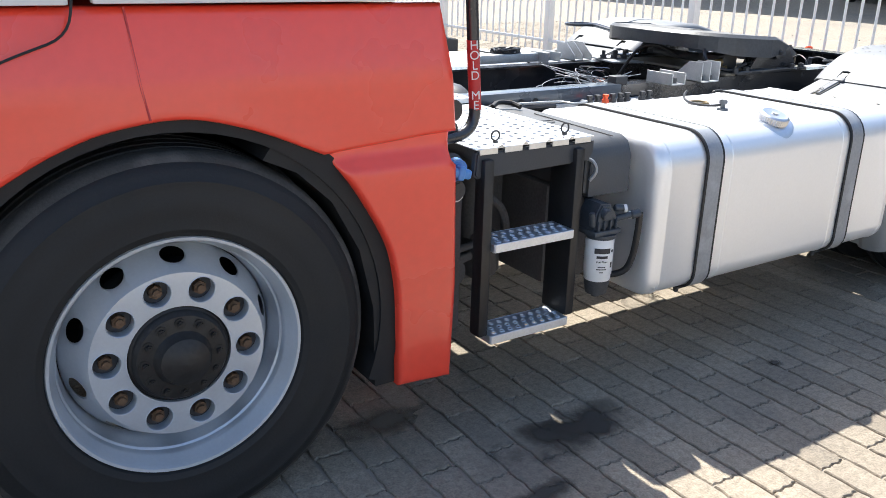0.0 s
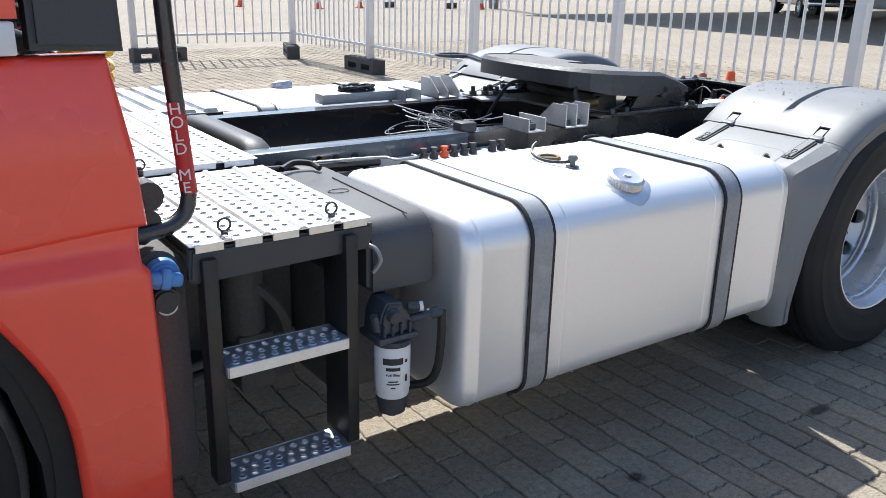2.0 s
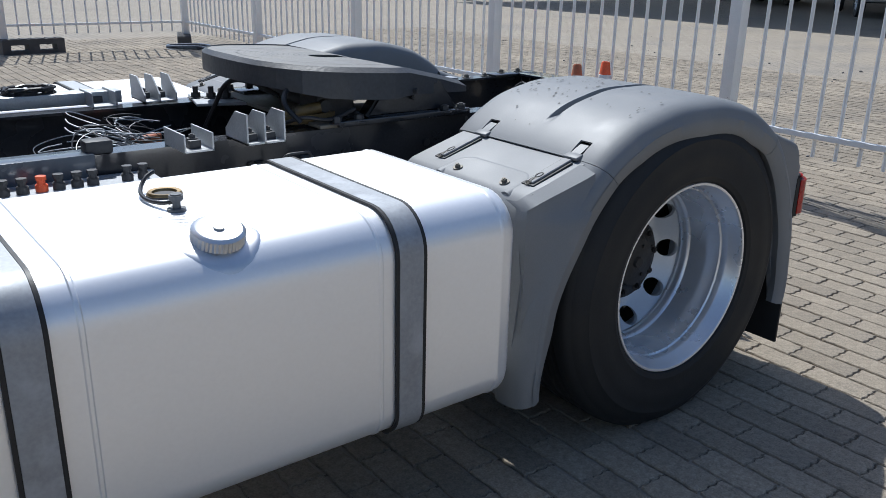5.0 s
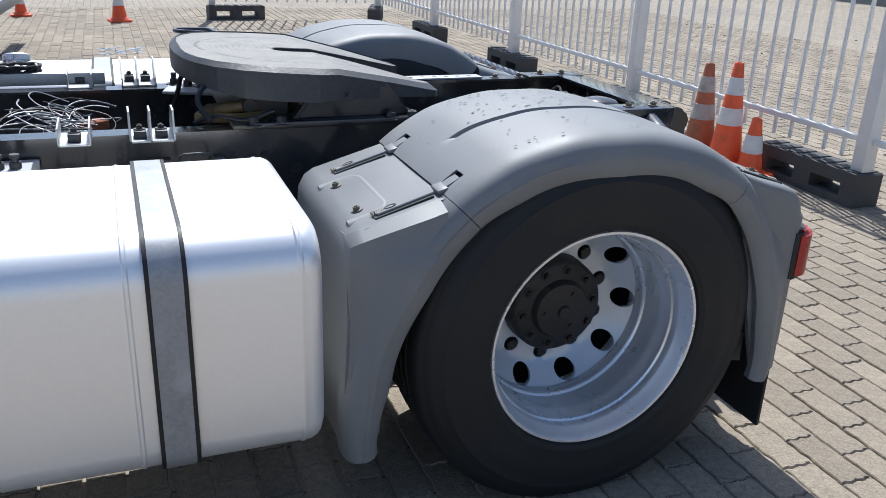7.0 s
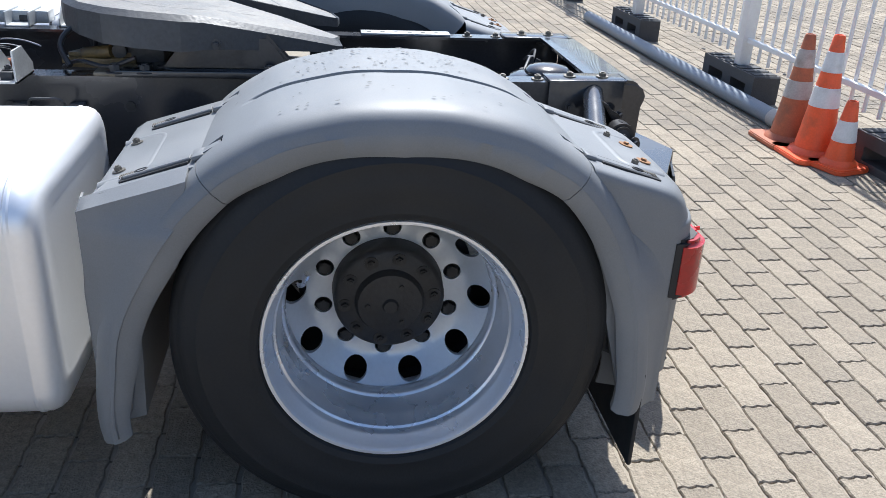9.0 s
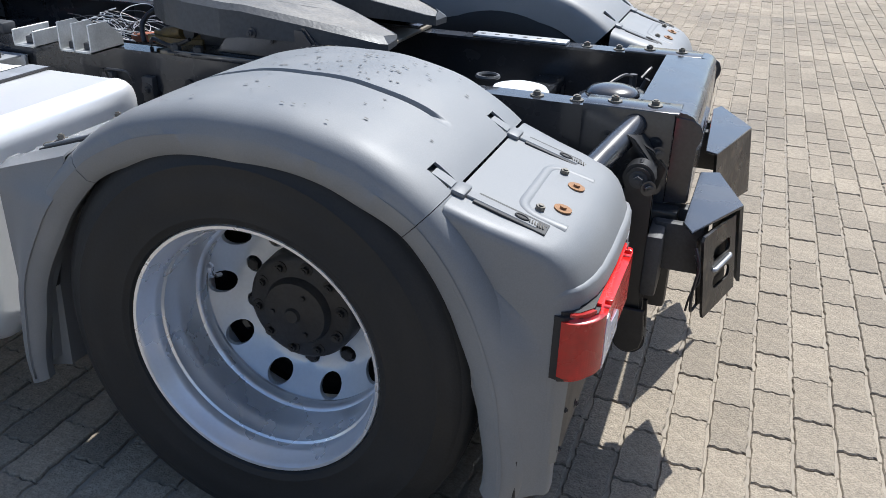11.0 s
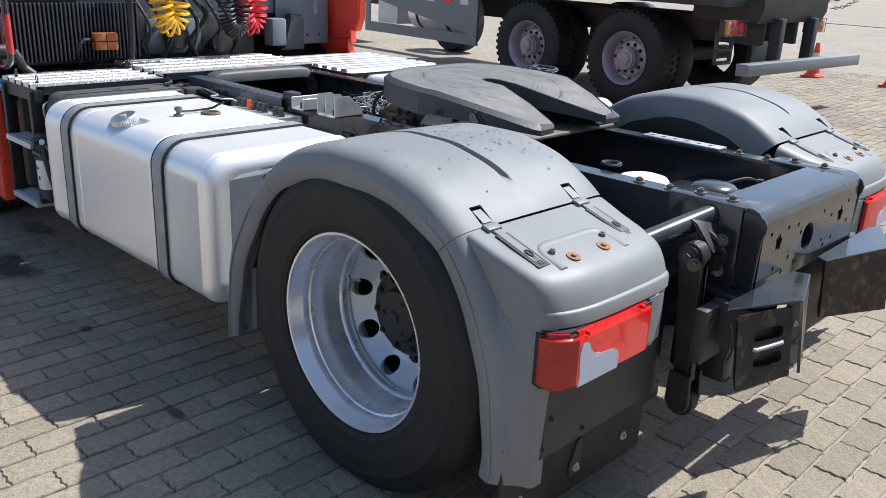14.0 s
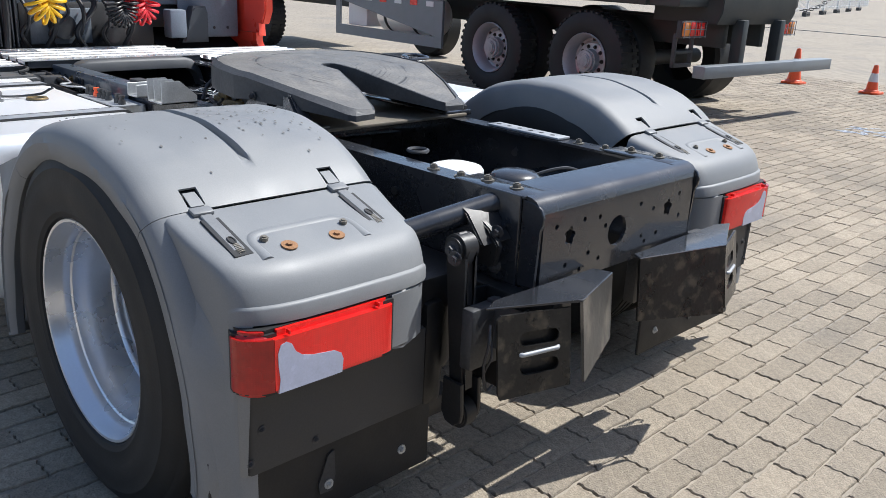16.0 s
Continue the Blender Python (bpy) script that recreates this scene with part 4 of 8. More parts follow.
    # raised pads, bolts and washers
    n = Vector((0.24, 0, 0.97))
    for y in (0.155, 0.371):
        b = BM()
        hexbolt(b, (4.148, y, 0.837), n, 0.0095, 0.009, False)
        part("guard_bolt", b, BOLT, rear_top, "tarnished hexagon bolt", mirror=mirror)
    for y in (0.196, 0.325):
        b = BM()
        p = Vector((4.185, y, 0.8275))
        cyl(b, p, p + n * 0.003, 0.0185, 20)
        cyl(b, p + n * 0.004, p + n * 0.008, 0.007, 12)
        part("rusty_washer", b, RUST, rear_top, "rusty round washer", mirror=mirror)
    b = BM()
    tube(b, bend([(4.205, 0.128, 0.8025), (4.110, 0.128, 0.8280), (4.110, 0.397, 0.8280), (4.205, 0.397, 0.8025)], 10, 0.06), 0.0215, 20)
    part("pressed_rib", b, FENDER, rear_top, mirror=mirror)
    for y in (0.155, 0.354):
        b = BM()
        hexbolt(b, (2.995, y, 0.819), (-0.27, 0, 0.96), 0.0085, 0.008)
        part("guard_bolt", b, BOLT, crown, mirror=mirror)
    b = BM()
    tube(b, bend([(2.965, 0.112, 0.7885), (3.065, 0.112, 0.8180), (3.065, 0.398, 0.8180), (2.965, 0.398, 0.7885)], 10, 0.06), 0.0215, 20)
    part("pressed_rib", b, FENDER, crown, mirror=mirror)
    # dried splashes of mud on the crown
    rr = random.Random(5)
    b = BM()
    for k in range(150):
        a = radians(rr.gauss(92, 17))
        y = rr.uniform(0.30, 0.54) if rr.random() < 0.8 else rr.uniform(0.02, 0.25)
        if not (radians(55) < a < radians(128)) or abs(y - 0.272) < 0.02:
            continue
        ro = lerp_table(math.degrees(a), R_OUT) + 0.0062
        q = Vector((FC[0] + ro * math.cos(a), y, FC[1] + ro * math.sin(a)))
        nn = Vector((math.cos(a), 0, math.sin(a)))
        s = rr.uniform(0.0012, 0.0034)
        tn = Vector((-math.sin(a), 0, math.cos(a)))
        ring = [b.verts.new(q + nn * 0.0003 + tn * s * 1.7 * math.cos(u) + Vector((0, s * math.sin(u), 0))) for u in [j * math.tau / 9 for j in range(9)]]
        b.faces.new(ring)
    sp = part("mud_spots", b, MUD, crown, "dried mud spots", mirror=mirror)
    sp["kind"] = "stuff"
    b = BM()
    prism(b, [(4.18, 0.400), (4.296, 0.400), (4.295, 0.44), (4.288, 0.485), (4.270, 0.520), (4.24, 0.538), (4.18, 0.545)], 0.552, 0.706, "z", 0.010, 2)
    part("lamp_cheek", b, FENDER, crown, mirror=mirror, smooth=50)
    # tail lamp
    b = BM()
    prism(b, [(4.222, 0.018), (4.240, 0.014), (4.272, 0.028), (4.296, 0.060), (4.302, 0.400), (4.222, 0.400)], 0.546, 0.6985, "z", 0.008, 2)
    lamp = part("tail_lamp", b, RUBBER, crown, "tail lamp with red and milky lenses", mirror=mirror)
    b = BM()
    prism(b, [(4.270, 0.072), (4.3105, 0.072), (4.3155, 0.370), (4.311, 0.388), (4.298, 0.394), (4.27, 0.392)], 0.5525, 0.6965, "z", 0.014, 4)
    part("red_lens", b, LAMPRED, lamp, mirror=mirror, smooth=50)
    b = BM()
    prism(b, [(4.237, 0.012), (4.252, 0.0075), (4.268, 0.011), (4.283, 0.021), (4.296, 0.036), (4.305, 0.052), (4.3105, 0.071), (4.27, 0.0715), (4.237, 0.04)], 0.551, 0.697, "z", 0.013, 3)
    part("side_lens", b, LAMPDARK, lamp, mirror=mirror, smooth=50)
    b = BM()
    wave = [(0.080, 0.5585), (0.084, 0.590), (0.080, 0.62), (0.079, 0.650), (0.086, 0.668), (0.100, 0.672), (0.112, 0.665), (0.122, 0.645), (0.138, 0.632), (0.165, 0.624), (0.195, 0.620), (0.222, 0.617), (0.240, 0.606), (0.246, 0.590), (0.243, 0.5585)]
    plate(b, wave, [], 0.004, lambda u, v, w: Vector((4.3105 + (u - 0.072) * 0.0168 + 0.0012 - w, u, v)))
    part("clear_lens", b, LAMPWHITE, lamp, mirror=mirror)
    for y in (0.105, 0.345):
        b = BM()
        box(b, 4.300, 4.3145, y, y + 0.005, 0.686, 0.6970, 0.002)
        part("lens_catch", b, LAMPRED, lamp, mirror=mirror)


for mir in (None, YC):
    mudguard(mir)


# ---- fuel tanks ----
def rounded_rect(y0, y1, z0, z1, r, k=8):
    o = []
    for cy, cz, a0, rr in ((y0 + r, z0 + r * 0.7, math.pi, r * 0.7), (y1 - r * 0.5, z0 + r * 0.5, 1.5 * math.pi, r * 0.5), (y1 - r * 0.5, z1 - r * 0.5, 0, r * 0.5), (y0 + r, z1 - r, 0.5 * math.pi, r)):
        cy = y0 + rr if a0 in (math.pi, 0.5 * math.pi) else y1 - rr
        cz = z0 + rr if a0 in (math.pi, 1.5 * math.pi) else z1 - rr
        for i in range(k + 1):
            a = a0 + i / k * math.pi / 2
            o.append((cy + rr * math.cos(a), cz + rr * math.sin(a)))
    return o


def fuel_tank(x0, x1, straps, mirror=None, near=True):
    y0, y1, z0, z1 = -0.045, 0.60, 0.315, 0.852
    sec = rounded_rect(y0, y1, z0, z1, 0.10)
    my, mz = (y0 + y1) / 2, (z0 + z1) / 2

    def loop(x, inset):
        return [(x, my + (y - my) * (1 - inset / (y1 - y0) * 2), mz + (z - mz) * (1 - inset / (z1 - z0) * 2)) for y, z in sec]
    bm = BM()
    ends = ((0.008, 0.09), (0.002, 0.060), (0.0, 0.042), (0.003, 0.026), (0.010, 0.013), (0.020, 0.005), (0.034, 0.0), (0.046, 0.0), (0.050, -0.0022), (0.056, -0.0022), (0.060, 0.0))
    lo = [loop(x0 + d, i) for d, i in ends]
    hi = [loop(x1 - d, i) for d, i in ends][::-1]
    mid = []
    for xs in (x0 + 0.345, x1 - 0.40):
        mid += [loop(xs - 0.006, 0), loop(xs - 0.003, -0.002), loop(xs + 0.003, -0.002), loop(xs + 0.006, 0)]
    loft_x(bm, lo + mid + hi)
    tank = part("fuel_tank", bm, ALU, truck, "brushed aluminium fuel tank with two steel straps", mirror=mirror, smooth=30)
    for xs in straps:
        w = 0.032

        def belt(x0, x1, off, th, nm, material, lab=""):
            b = BM()
            def ring(x, o):
                return [(x, my + (y - my) * (1 + o / (y1 - y0) * 2), mz + (z - mz) * (1 + o / (z1 - z0) * 2)) for y, z in sec]
            outer0, outer1, inner0, inner1 = ring(x0, off + th), ring(x1, off + th), ring(x0, off), ring(x1, off)
            rs = [[b.verts.new(p) for p in q] for q in (inner0, outer0, outer1, inner1)]
            n = len(sec)
            for a, c in zip(rs, rs[1:] + rs[:1]):
                for k in range(n):
                    b.faces.new((a[k], a[(k + 1) % n], c[(k + 1) % n], c[k]))
            return part(nm, b, material, tank, lab, mirror=mirror)
        belt(xs - w - 0.008, xs + w + 0.008, 0.001, 0.004, "strap_rubber", RUBBER, "black rubber under the strap")
        belt(xs - w, xs + w, 0.005, 0.003, "strap", STRAP, "grey steel tank strap")
        for e in (-1, 1):
            belt(xs + e * (w + 0.005) - 0.004, xs + e * (w + 0.005) + 0.004, 0.002, 0.006, "strap_edge", RUBBER)
        if near:
            b = BM()
            box(b, xs - 0.030, xs + 0.030, 0.02, 0.08, z0 - 0.022, z0 - 0.008, 0.004)
            hexbolt(b, (xs, 0.05, z0 - 0.02), (0, 0, -1), 0.010, 0.02)
            part("strap_end", b, BLACKDULL, tank, mirror=mirror)
    # filler neck and cap
    cx, cy = (straps[0] + straps[1]) / 2 - 0.01, 0.035
    up = Vector((0, -0.30, 0.955)).normalized()
    base = Vector((cx, cy + 0.012, 0.822))
    b = BM()
    cyl(b, base - up * 0.03, base + up * 0.028, 0.046, 32)
    cyl(b, base + up * 0.014, base + up * 0.018, 0.049, 32)
    part("filler_neck", b, ALUEND, tank, mirror=mirror)
    # dished rim round the neck, following the bend of the tank
    b = BM()
    rings = []
    for r, lift in ((0.088, -0.001), (0.084, 0.0009), (0.078, 0.0015), (0.072, 0.0013), (0.062, 0.0008), (0.050, 0.0006), (0.040, 0.0006)):
        row = []
        for k in range(64):
            px, py = cx + r * math.cos(k * math.tau / 64), cy + 0.012 + r * 0.92 * math.sin(k * math.tau / 64)
            dy = max(0.055 - py, 0.0)
            row.append(b.verts.new((px, py - lift * dy * 8, 0.752 + math.sqrt(max(0.01 - dy * dy, 0.0)) + lift)))
        rings.append(row)
    for r0, r1 in zip(rings, rings[1:]):
        for k in range(64):
            b.faces.new((r0[k], r0[(k + 1) % 64], r1[(k + 1) % 64], r1[k]))
    part("filler_dish", b, ALUEND, tank, mirror=mirror, smooth=60)
    b = BM()
    q = up.to_track_quat("Z", "Y").to_matrix()
    rings = []
    for h, r, tooth in ((0.028, 0.046, 0), (0.030, 0.051, 0.0022), (0.052, 0.051, 0.0022), (0.055, 0.049, 0), (0.0575, 0.045, 0), (0.056, 0.038, 0), (0.056, 0.0, 0)):
        rings.append([b.verts.new(base + q @ Vector(((r + (tooth if k % 2 else 0)) * math.cos(k * math.tau / 80), (r + (tooth if k % 2 else 0)) * math.sin(k * math.tau / 80), h))) for k in range(80)])
    for r0, r1 in zip(rings, rings[1:]):
        for k in range(80):
            b.faces.new((r0[k], r0[(k + 1) % 80], r1[(k + 1) % 80], r1[k]))
    bmesh.ops.remove_doubles(b, verts=b.verts, dist=0.0002)
    cap = part("filler_cap", b, ALUEND, tank, "knurled silver filler cap with a lock", mirror=mirror)
    b = BM()
    cyl(b, base + up * 0.055, base + up * 0.060, 0.011, 16)
    part("lock", b, GALV, cap, mirror=mirror)
    if near:
        b = BM()
        cyl(b, (2.150, 0.262, 0.85), (2.150, 0.262, 0.880), 0.009, 12)
        cyl(b, (2.150, 0.262, 0.874), (2.150, 0.262, 0.890), 0.0155, 12, bevel=0.003)
        cyl(b, (2.150, 0.262, 0.848), (2.150, 0.262, 0.858), 0.020, 16)
        part("breather", b, BREATHER, tank, "grey breather valve", mirror=mirror)
        b = BM()
        tube(b, spline([(2.150, 0.262, 0.874), (2.132, 0.285, 0.866), (2.118, 0.335, 0.861), (2.117, 0.385, 0.862), (2.130, 0.430, 0.868), (2.150, 0.452, 0.884), (2.172, 0.460, 0.894)], 8), 0.0050, 8)
        part("breather_hose", b, BLACKHOSE, tank)
        b = BM()
        cyl(b, (2.172, 0.397, 0.85), (2.172, 0.397, 0.8555), 0.041, 28)
        hs = part("sender_flange", b, BLACKDULL, tank)
        b = BM()
        revolve(b, [(0.026, 0.855), (0.028, 0.861), (0.037, 0.862), (0.0395, 0.858), (0.040, 0.855)], (2.172, 0.397, 0), 32, "z")
        part("sender_ring", b, BRASS, hs, "tarnished brass level sender ring")
        rp = random.Random(4)
        b = BM()
        for row in range(4):
            u = 0.0
            while u < 0.10:
                l = rp.uniform(0.006, 0.018)
                p = Vector((2.100 + u * 0.52 + row * 0.004, 0.235 - u * 0.25 - row * 0.026, 0.8525))
                box(b, p.x, p.x + l, p.y - 0.0045, p.y + 0.0045, p.z - 0.0005, p.z + 0.0002, 0, 1, Matrix.Rotation(-0.42, 3, "Z"))
                u += l + 0.012
        part("faded_print", b, STRAPPALE, tank, "faded grey print on the tank")
    return tank


fuel_tank(1.515, 2.872, (1.765, 2.548))
fuel_tank(1.515, 2.875, (1.80, 2.45), YC, False)

# ---- cab ----
def arch(cx, cz, r, a0, a1, n):
    return [(cx + r * math.cos(radians(a0 + (a1 - a0) * i / n)), cz + r * math.sin(radians(a0 + (a1 - a0) * i / n))) for i in range(n + 1)]


CAB_H = 3.1


def body_sheet(bm, pts, s0, s1, shape, thick=0.045):
    """A pressed body panel in the plane of x and z: shape(x, z) gives its y, and its edges roll in; pts[s0:s1] is a smooth curve."""
    rim = pts[:s0] + [(p.x, p.y) for p in spline([(x, z, 0) for x, z in pts[s0:s1]], 6)] + pts[s1:]
    dense = []
    for p, q in zip(rim, rim[1:] + rim[:1]):
        k = max(1, int(math.dist(p, q) / 0.022))
        dense += [(p[0] + (q[0] - p[0]) * i / k, p[1] + (q[1] - p[1]) * i / k) for i in range(k)]
    if sum((x1 - x0) * (z1 + z0) for (x0, z0), (x1, z1) in zip(dense, dense[1:] + dense[:1])) > 0:
        dense = dense[::-1]
    n = len(dense)

    def inset(d):
        o = []
        for i in range(n):
            t = Vector(dense[(i + 1) % n]) - Vector(dense[i - 1])
            t.normalize()
            o.append((dense[i][0] - t.y * d, dense[i][1] + t.x * d))
        return [p for p in o if inside(p, dense)]
    key = {}

    def mark(p, y):
        i, j = round(p[0] * 5000), round(p[1] * 5000)
        for di in (-1, 0, 1):
            for dj in (-1, 0, 1):
                key.setdefault((i + di, j + dj), y)
    for p in dense:
        mark(p, 0.010)
    extra = []
    for d, y in ((0.004, 0.0035), (0.011, 0.0008), (0.020, 0.0)):
        for p in inset(d):
            if min(math.dist(p, q) for q in dense) > d * 0.8:
                mark(p, y)
                extra.append(p)
    x0, x1 = min(p[0] for p in dense), max(p[0] for p in dense)
    z0, z1 = min(p[1] for p in dense), max(p[1] for p in dense)
    for i in range(int((x1 - x0) / 0.05)):
        for j in range(int((z1 - z0) / 0.02)):
            p = (x0 + (i + 0.5) * 0.05, z0 + (j + 0.5) * 0.02)
            if inside(p, dense) and min(math.dist(p, q) for q in dense) > 0.024:
                extra.append(p)
    plate(bm, dense, [], thick, lambda u, v, w: Vector((u, shape(u, v) + key.get((round(u * 5000), round(v * 5000)), 0.0) + w, v)), extra)


def side_shape(x, z):
    """Upright below the crease, leaning in above it, flared round the wheel."""
    t = max(0.0, z - 1.075)
    r = math.hypot(x - 0.03, z - 0.45) - 0.57
    return 0.20 * t * t / (t + 0.03) - 0.008 * max(0.0, 1 - max(r, 0) / 0.09) ** 2


def skirt_shape(x, z):
    """A shallow trough under the seam, a soft ledge, then the skirt proud of the side above."""
    if z > 0.905:
        return 0.014
    t = min((0.905 - z) / 0.045, 1.0)
    y = 0.014 - 0.028 * t * t * (3 - 2 * t)
    if z < 0.80:
        y += 0.030 * (0.80 - z) ** 2
    return y


def cab_side(mirror=None):
    # lower side panel with the wheel cut-out
    pts = [(-1.30, 0.62), (-0.62, 0.62), (-0.56, 0.72), (-0.43, 0.84), (-0.301, 0.921), (-0.191, 0.978), (-0.078, 1.014), (0.075, 1.027), (0.226, 0.990), (0.371, 0.928), (0.40, 0.915), (0.695, 0.937), (0.782, 0.940),
           (0.770, 1.08), (0.744, 1.264), (-1.30, 1.264)]
    b = BM()
    body_sheet(b, pts, 1, 10, side_shape)
    side = part("cab_side_panel", b, RED, truck, "glossy red lower cab side", mirror=mirror, smooth=50)
    b = BM()
    prism(b, [(-0.004, 1.032), (0.001, 1.032), (-0.010, 1.10), (-0.024, 1.262), (-0.029, 1.262), (-0.015, 1.10)], -0.009, 0.03, "y")
    for v in b.verts:
        if v.co.y < 0:
            t = max(0.0, v.co.z - 1.075)
            v.co.y = side_shape(v.co.x, v.co.z) - 0.001
    part("panel_seam", b, STICKERRED, side, mirror=mirror)
    b = BM()
    tube(b, bend([(-0.40, -0.001, 1.10), (-0.27, -0.001, 1.165), (-0.14, -0.001, 1.21), (-0.125, -0.001, 1.30)], 5, 0.05), 0.003, 6)
    part("door_gap", b, RUBBER, side, mirror=mirror)
    # trough, ledge and skirt behind the wheel
    b = BM()
    body_sheet(b, [(0.770, 0.962), (0.762, 0.866), (0.776, 0.852), (0.786, 0.50), (0.780, 0.222), (0.607, 0.233), (0.603, 0.448), (0.597, 0.54), (0.579, 0.632), (0.55, 0.70),
                   (0.513, 0.765), (0.475, 0.825), (0.436, 0.876), (0.398, 0.922), (0.395, 0.952)], 5, 14, skirt_shape)
    part("side_skirt", b, RED, side, "glossy red skirt behind the front wheel", mirror=mirror, smooth=50)
    # black inner wheel arch
    b = BM()
    outer = arch(0.03, 0.47, 0.59, 203, -22, 36)
    inner = arch(0.03, 0.47, 0.53, -22, 203, 36)
    rows = [[b.verts.new((x, y, z)) for (x, z) in outer] for y in (0.014, 0.62)]
    rows2 = [[b.verts.new((x, y, z)) for (x, z) in inner[::-1]] for y in (0.62, 0.014)]
    loops = rows + rows2
    for p, q in zip(loops, loops[1:] + loops[:1]):
        for k in range(len(p) - 1):
            b.faces.new((p[k], p[k + 1], q[k + 1], q[k]))
    part("wheel_arch_liner", b, LINER, side, "black plastic wheel arch", mirror=mirror)
    b = BM()
    prism(b, arch(0.03, 0.47, 0.60, 205, -25, 30), 0.60, 0.62, "y")
    part("arch_back", b, LINER, side, mirror=mirror)
    b = BM()
    prism(b, [(0.28, 0.955), (0.38, 0.925), (0.47, 0.84), (0.56, 0.70), (0.60, 0.50), (0.605, 0.24), (0.545, 0.24), (0.54, 0.48), (0.50, 0.65), (0.425, 0.79), (0.335, 0.875), (0.25, 0.915)], 0.02, 0.40, "y")
    part("arch_edge", b, LINER, side, mirror=mirror)
    # upper side: stripe, red upper panel, grey corner
    b = BM()
    box(b, -0.09, 0.592, -0.004, 0.03, 1.270, 1.326, 0.004)
    box(b, -1.28, -0.135, -0.004, 0.03, 1.268, 1.326, 0.004)
    part("white_stripe", b, WHITE_STRIPE, side, "white strip above the red panel", mirror=mirror)
    b = BM()
    for x, h in ((0.498, 0.012), (0.503, 0.018), (0.508, 0.012)):
        box(b, x, x + 0.002, -0.006, -0.003, 1.298, 1.298 + h)
    box(b, 0.482, 0.525, -0.006, -0.003, 1.290, 1.293)
    part("printed_bars", b, STRAP, side, mirror=mirror)
    b = BM()
    prism(b, [(-1.30, 1.330), (0.600, 1.330), (0.600, CAB_H), (-1.05, CAB_H), (-1.30, 1.75)], 0.004, 0.07, "y", 0.008, 2)
    part("cab_upper_side", b, RED, side, "red upper cab side", mirror=mirror)
    b = BM()
    prism(b, [(0.615, 1.276), (0.770, 1.270), (0.75, 1.8), (0.72, CAB_H), (0.615, CAB_H)], 0.01, 0.09, "y", 0.012, 2)
    part("side_deflector", b, CABGREY, side, "dark grey plastic corner piece", mirror=mirror)


for mir in (None, YC):
    cab_side(mir)
W = 2 * YC
bm = BM()
box(bm, -1.34, -1.24, 0.0, W, 0.45, 1.4, 0.03)
prism(bm, [(-1.34, 1.4), (-1.24, 1.4), (-1.06, CAB_H), (-1.14, CAB_H)], 0.02, W - 0.02, "y", 0.01)
part("cab_front", bm, RED, truck, "red cab front")
bm = BM()
box(bm, -1.12, 0.60, 0.02, W - 0.02, CAB_H - 0.03, CAB_H + 0.04, 0.03)
part("cab_roof", bm, RED, truck, "red cab roof")
bm = BM()
box(bm, 0.50, 0.54, 0.07, W - 0.07, 1.12, CAB_H - 0.03, 0.01)
part("cab_back", bm, BLUEGREY, truck, "blue-grey rear cab wall")
bm = BM()
box(bm, -1.2, 0.5, 0.45, W - 0.45, 0.98, 1.13, 0.02)
part("cab_floor", bm, BLACKDULL, truck)
# hold bar
bm = BM()
tube(bm, bend([(0.50, 0.11, 1.62), (0.86, 0.085, 1.58), (0.868, 0.08, 1.28), (0.893, 0.075, 0.915), (0.72, 0.05, 0.905)], 8, 0.075), 0.017, 16)
bar = part("hold_bar", bm, BLACK, truck, "black grab bar with a red lettered sticker")
bm = BM()
tube(bm, [(0.8755, 0.0790, 1.165), (0.8888, 0.0760, 0.978)], 0.0176, 16)
part("bar_sticker", bm, STICKERRED, bar, "red sticker round the bar")
bar_dir = Vector((0.8888 - 0.8755, -0.003, -0.187)).normalized()
for i, ch in enumerate("HOLD ME"):
    if ch == " ":
        continue
    t = (i + 0.5) / 7
    p = Vector((0.8755, 0.0790, 1.165)).lerp(Vector((0.8888, 0.0760, 0.978)), t)
    aim = Vector((-0.42, -0.90, 0.1)).normalized()
    aim = (aim - bar_dir * aim.dot(bar_dir)).normalized()
    up = -bar_dir
    rt = up.cross(aim)
    m = Matrix((rt, up, aim)).transposed().to_4x4()
    lettering(ch, 0.033, Matrix.Translation(p + aim * 0.0186) @ m, TEXTWHITE, bar)
# upper corner between cab and platform
bm = BM()
tube(bm, spline([(0.80, 0.12, 0.98), (0.81, 0.14, 0.94), (0.80, 0.16, 0.90), (0.82, 0.20, 0.86)], 6), 0.022, 10)
cyl(bm, (0.80, 0.10, 0.985), (0.80, 0.05, 0.985), 0.030, 16)
cyl(bm, (0.80, 0.10, 0.93), (0.80, 0.06, 0.93), 0.024, 16)
part("air_coupling", bm, BLACKDULL, truck)

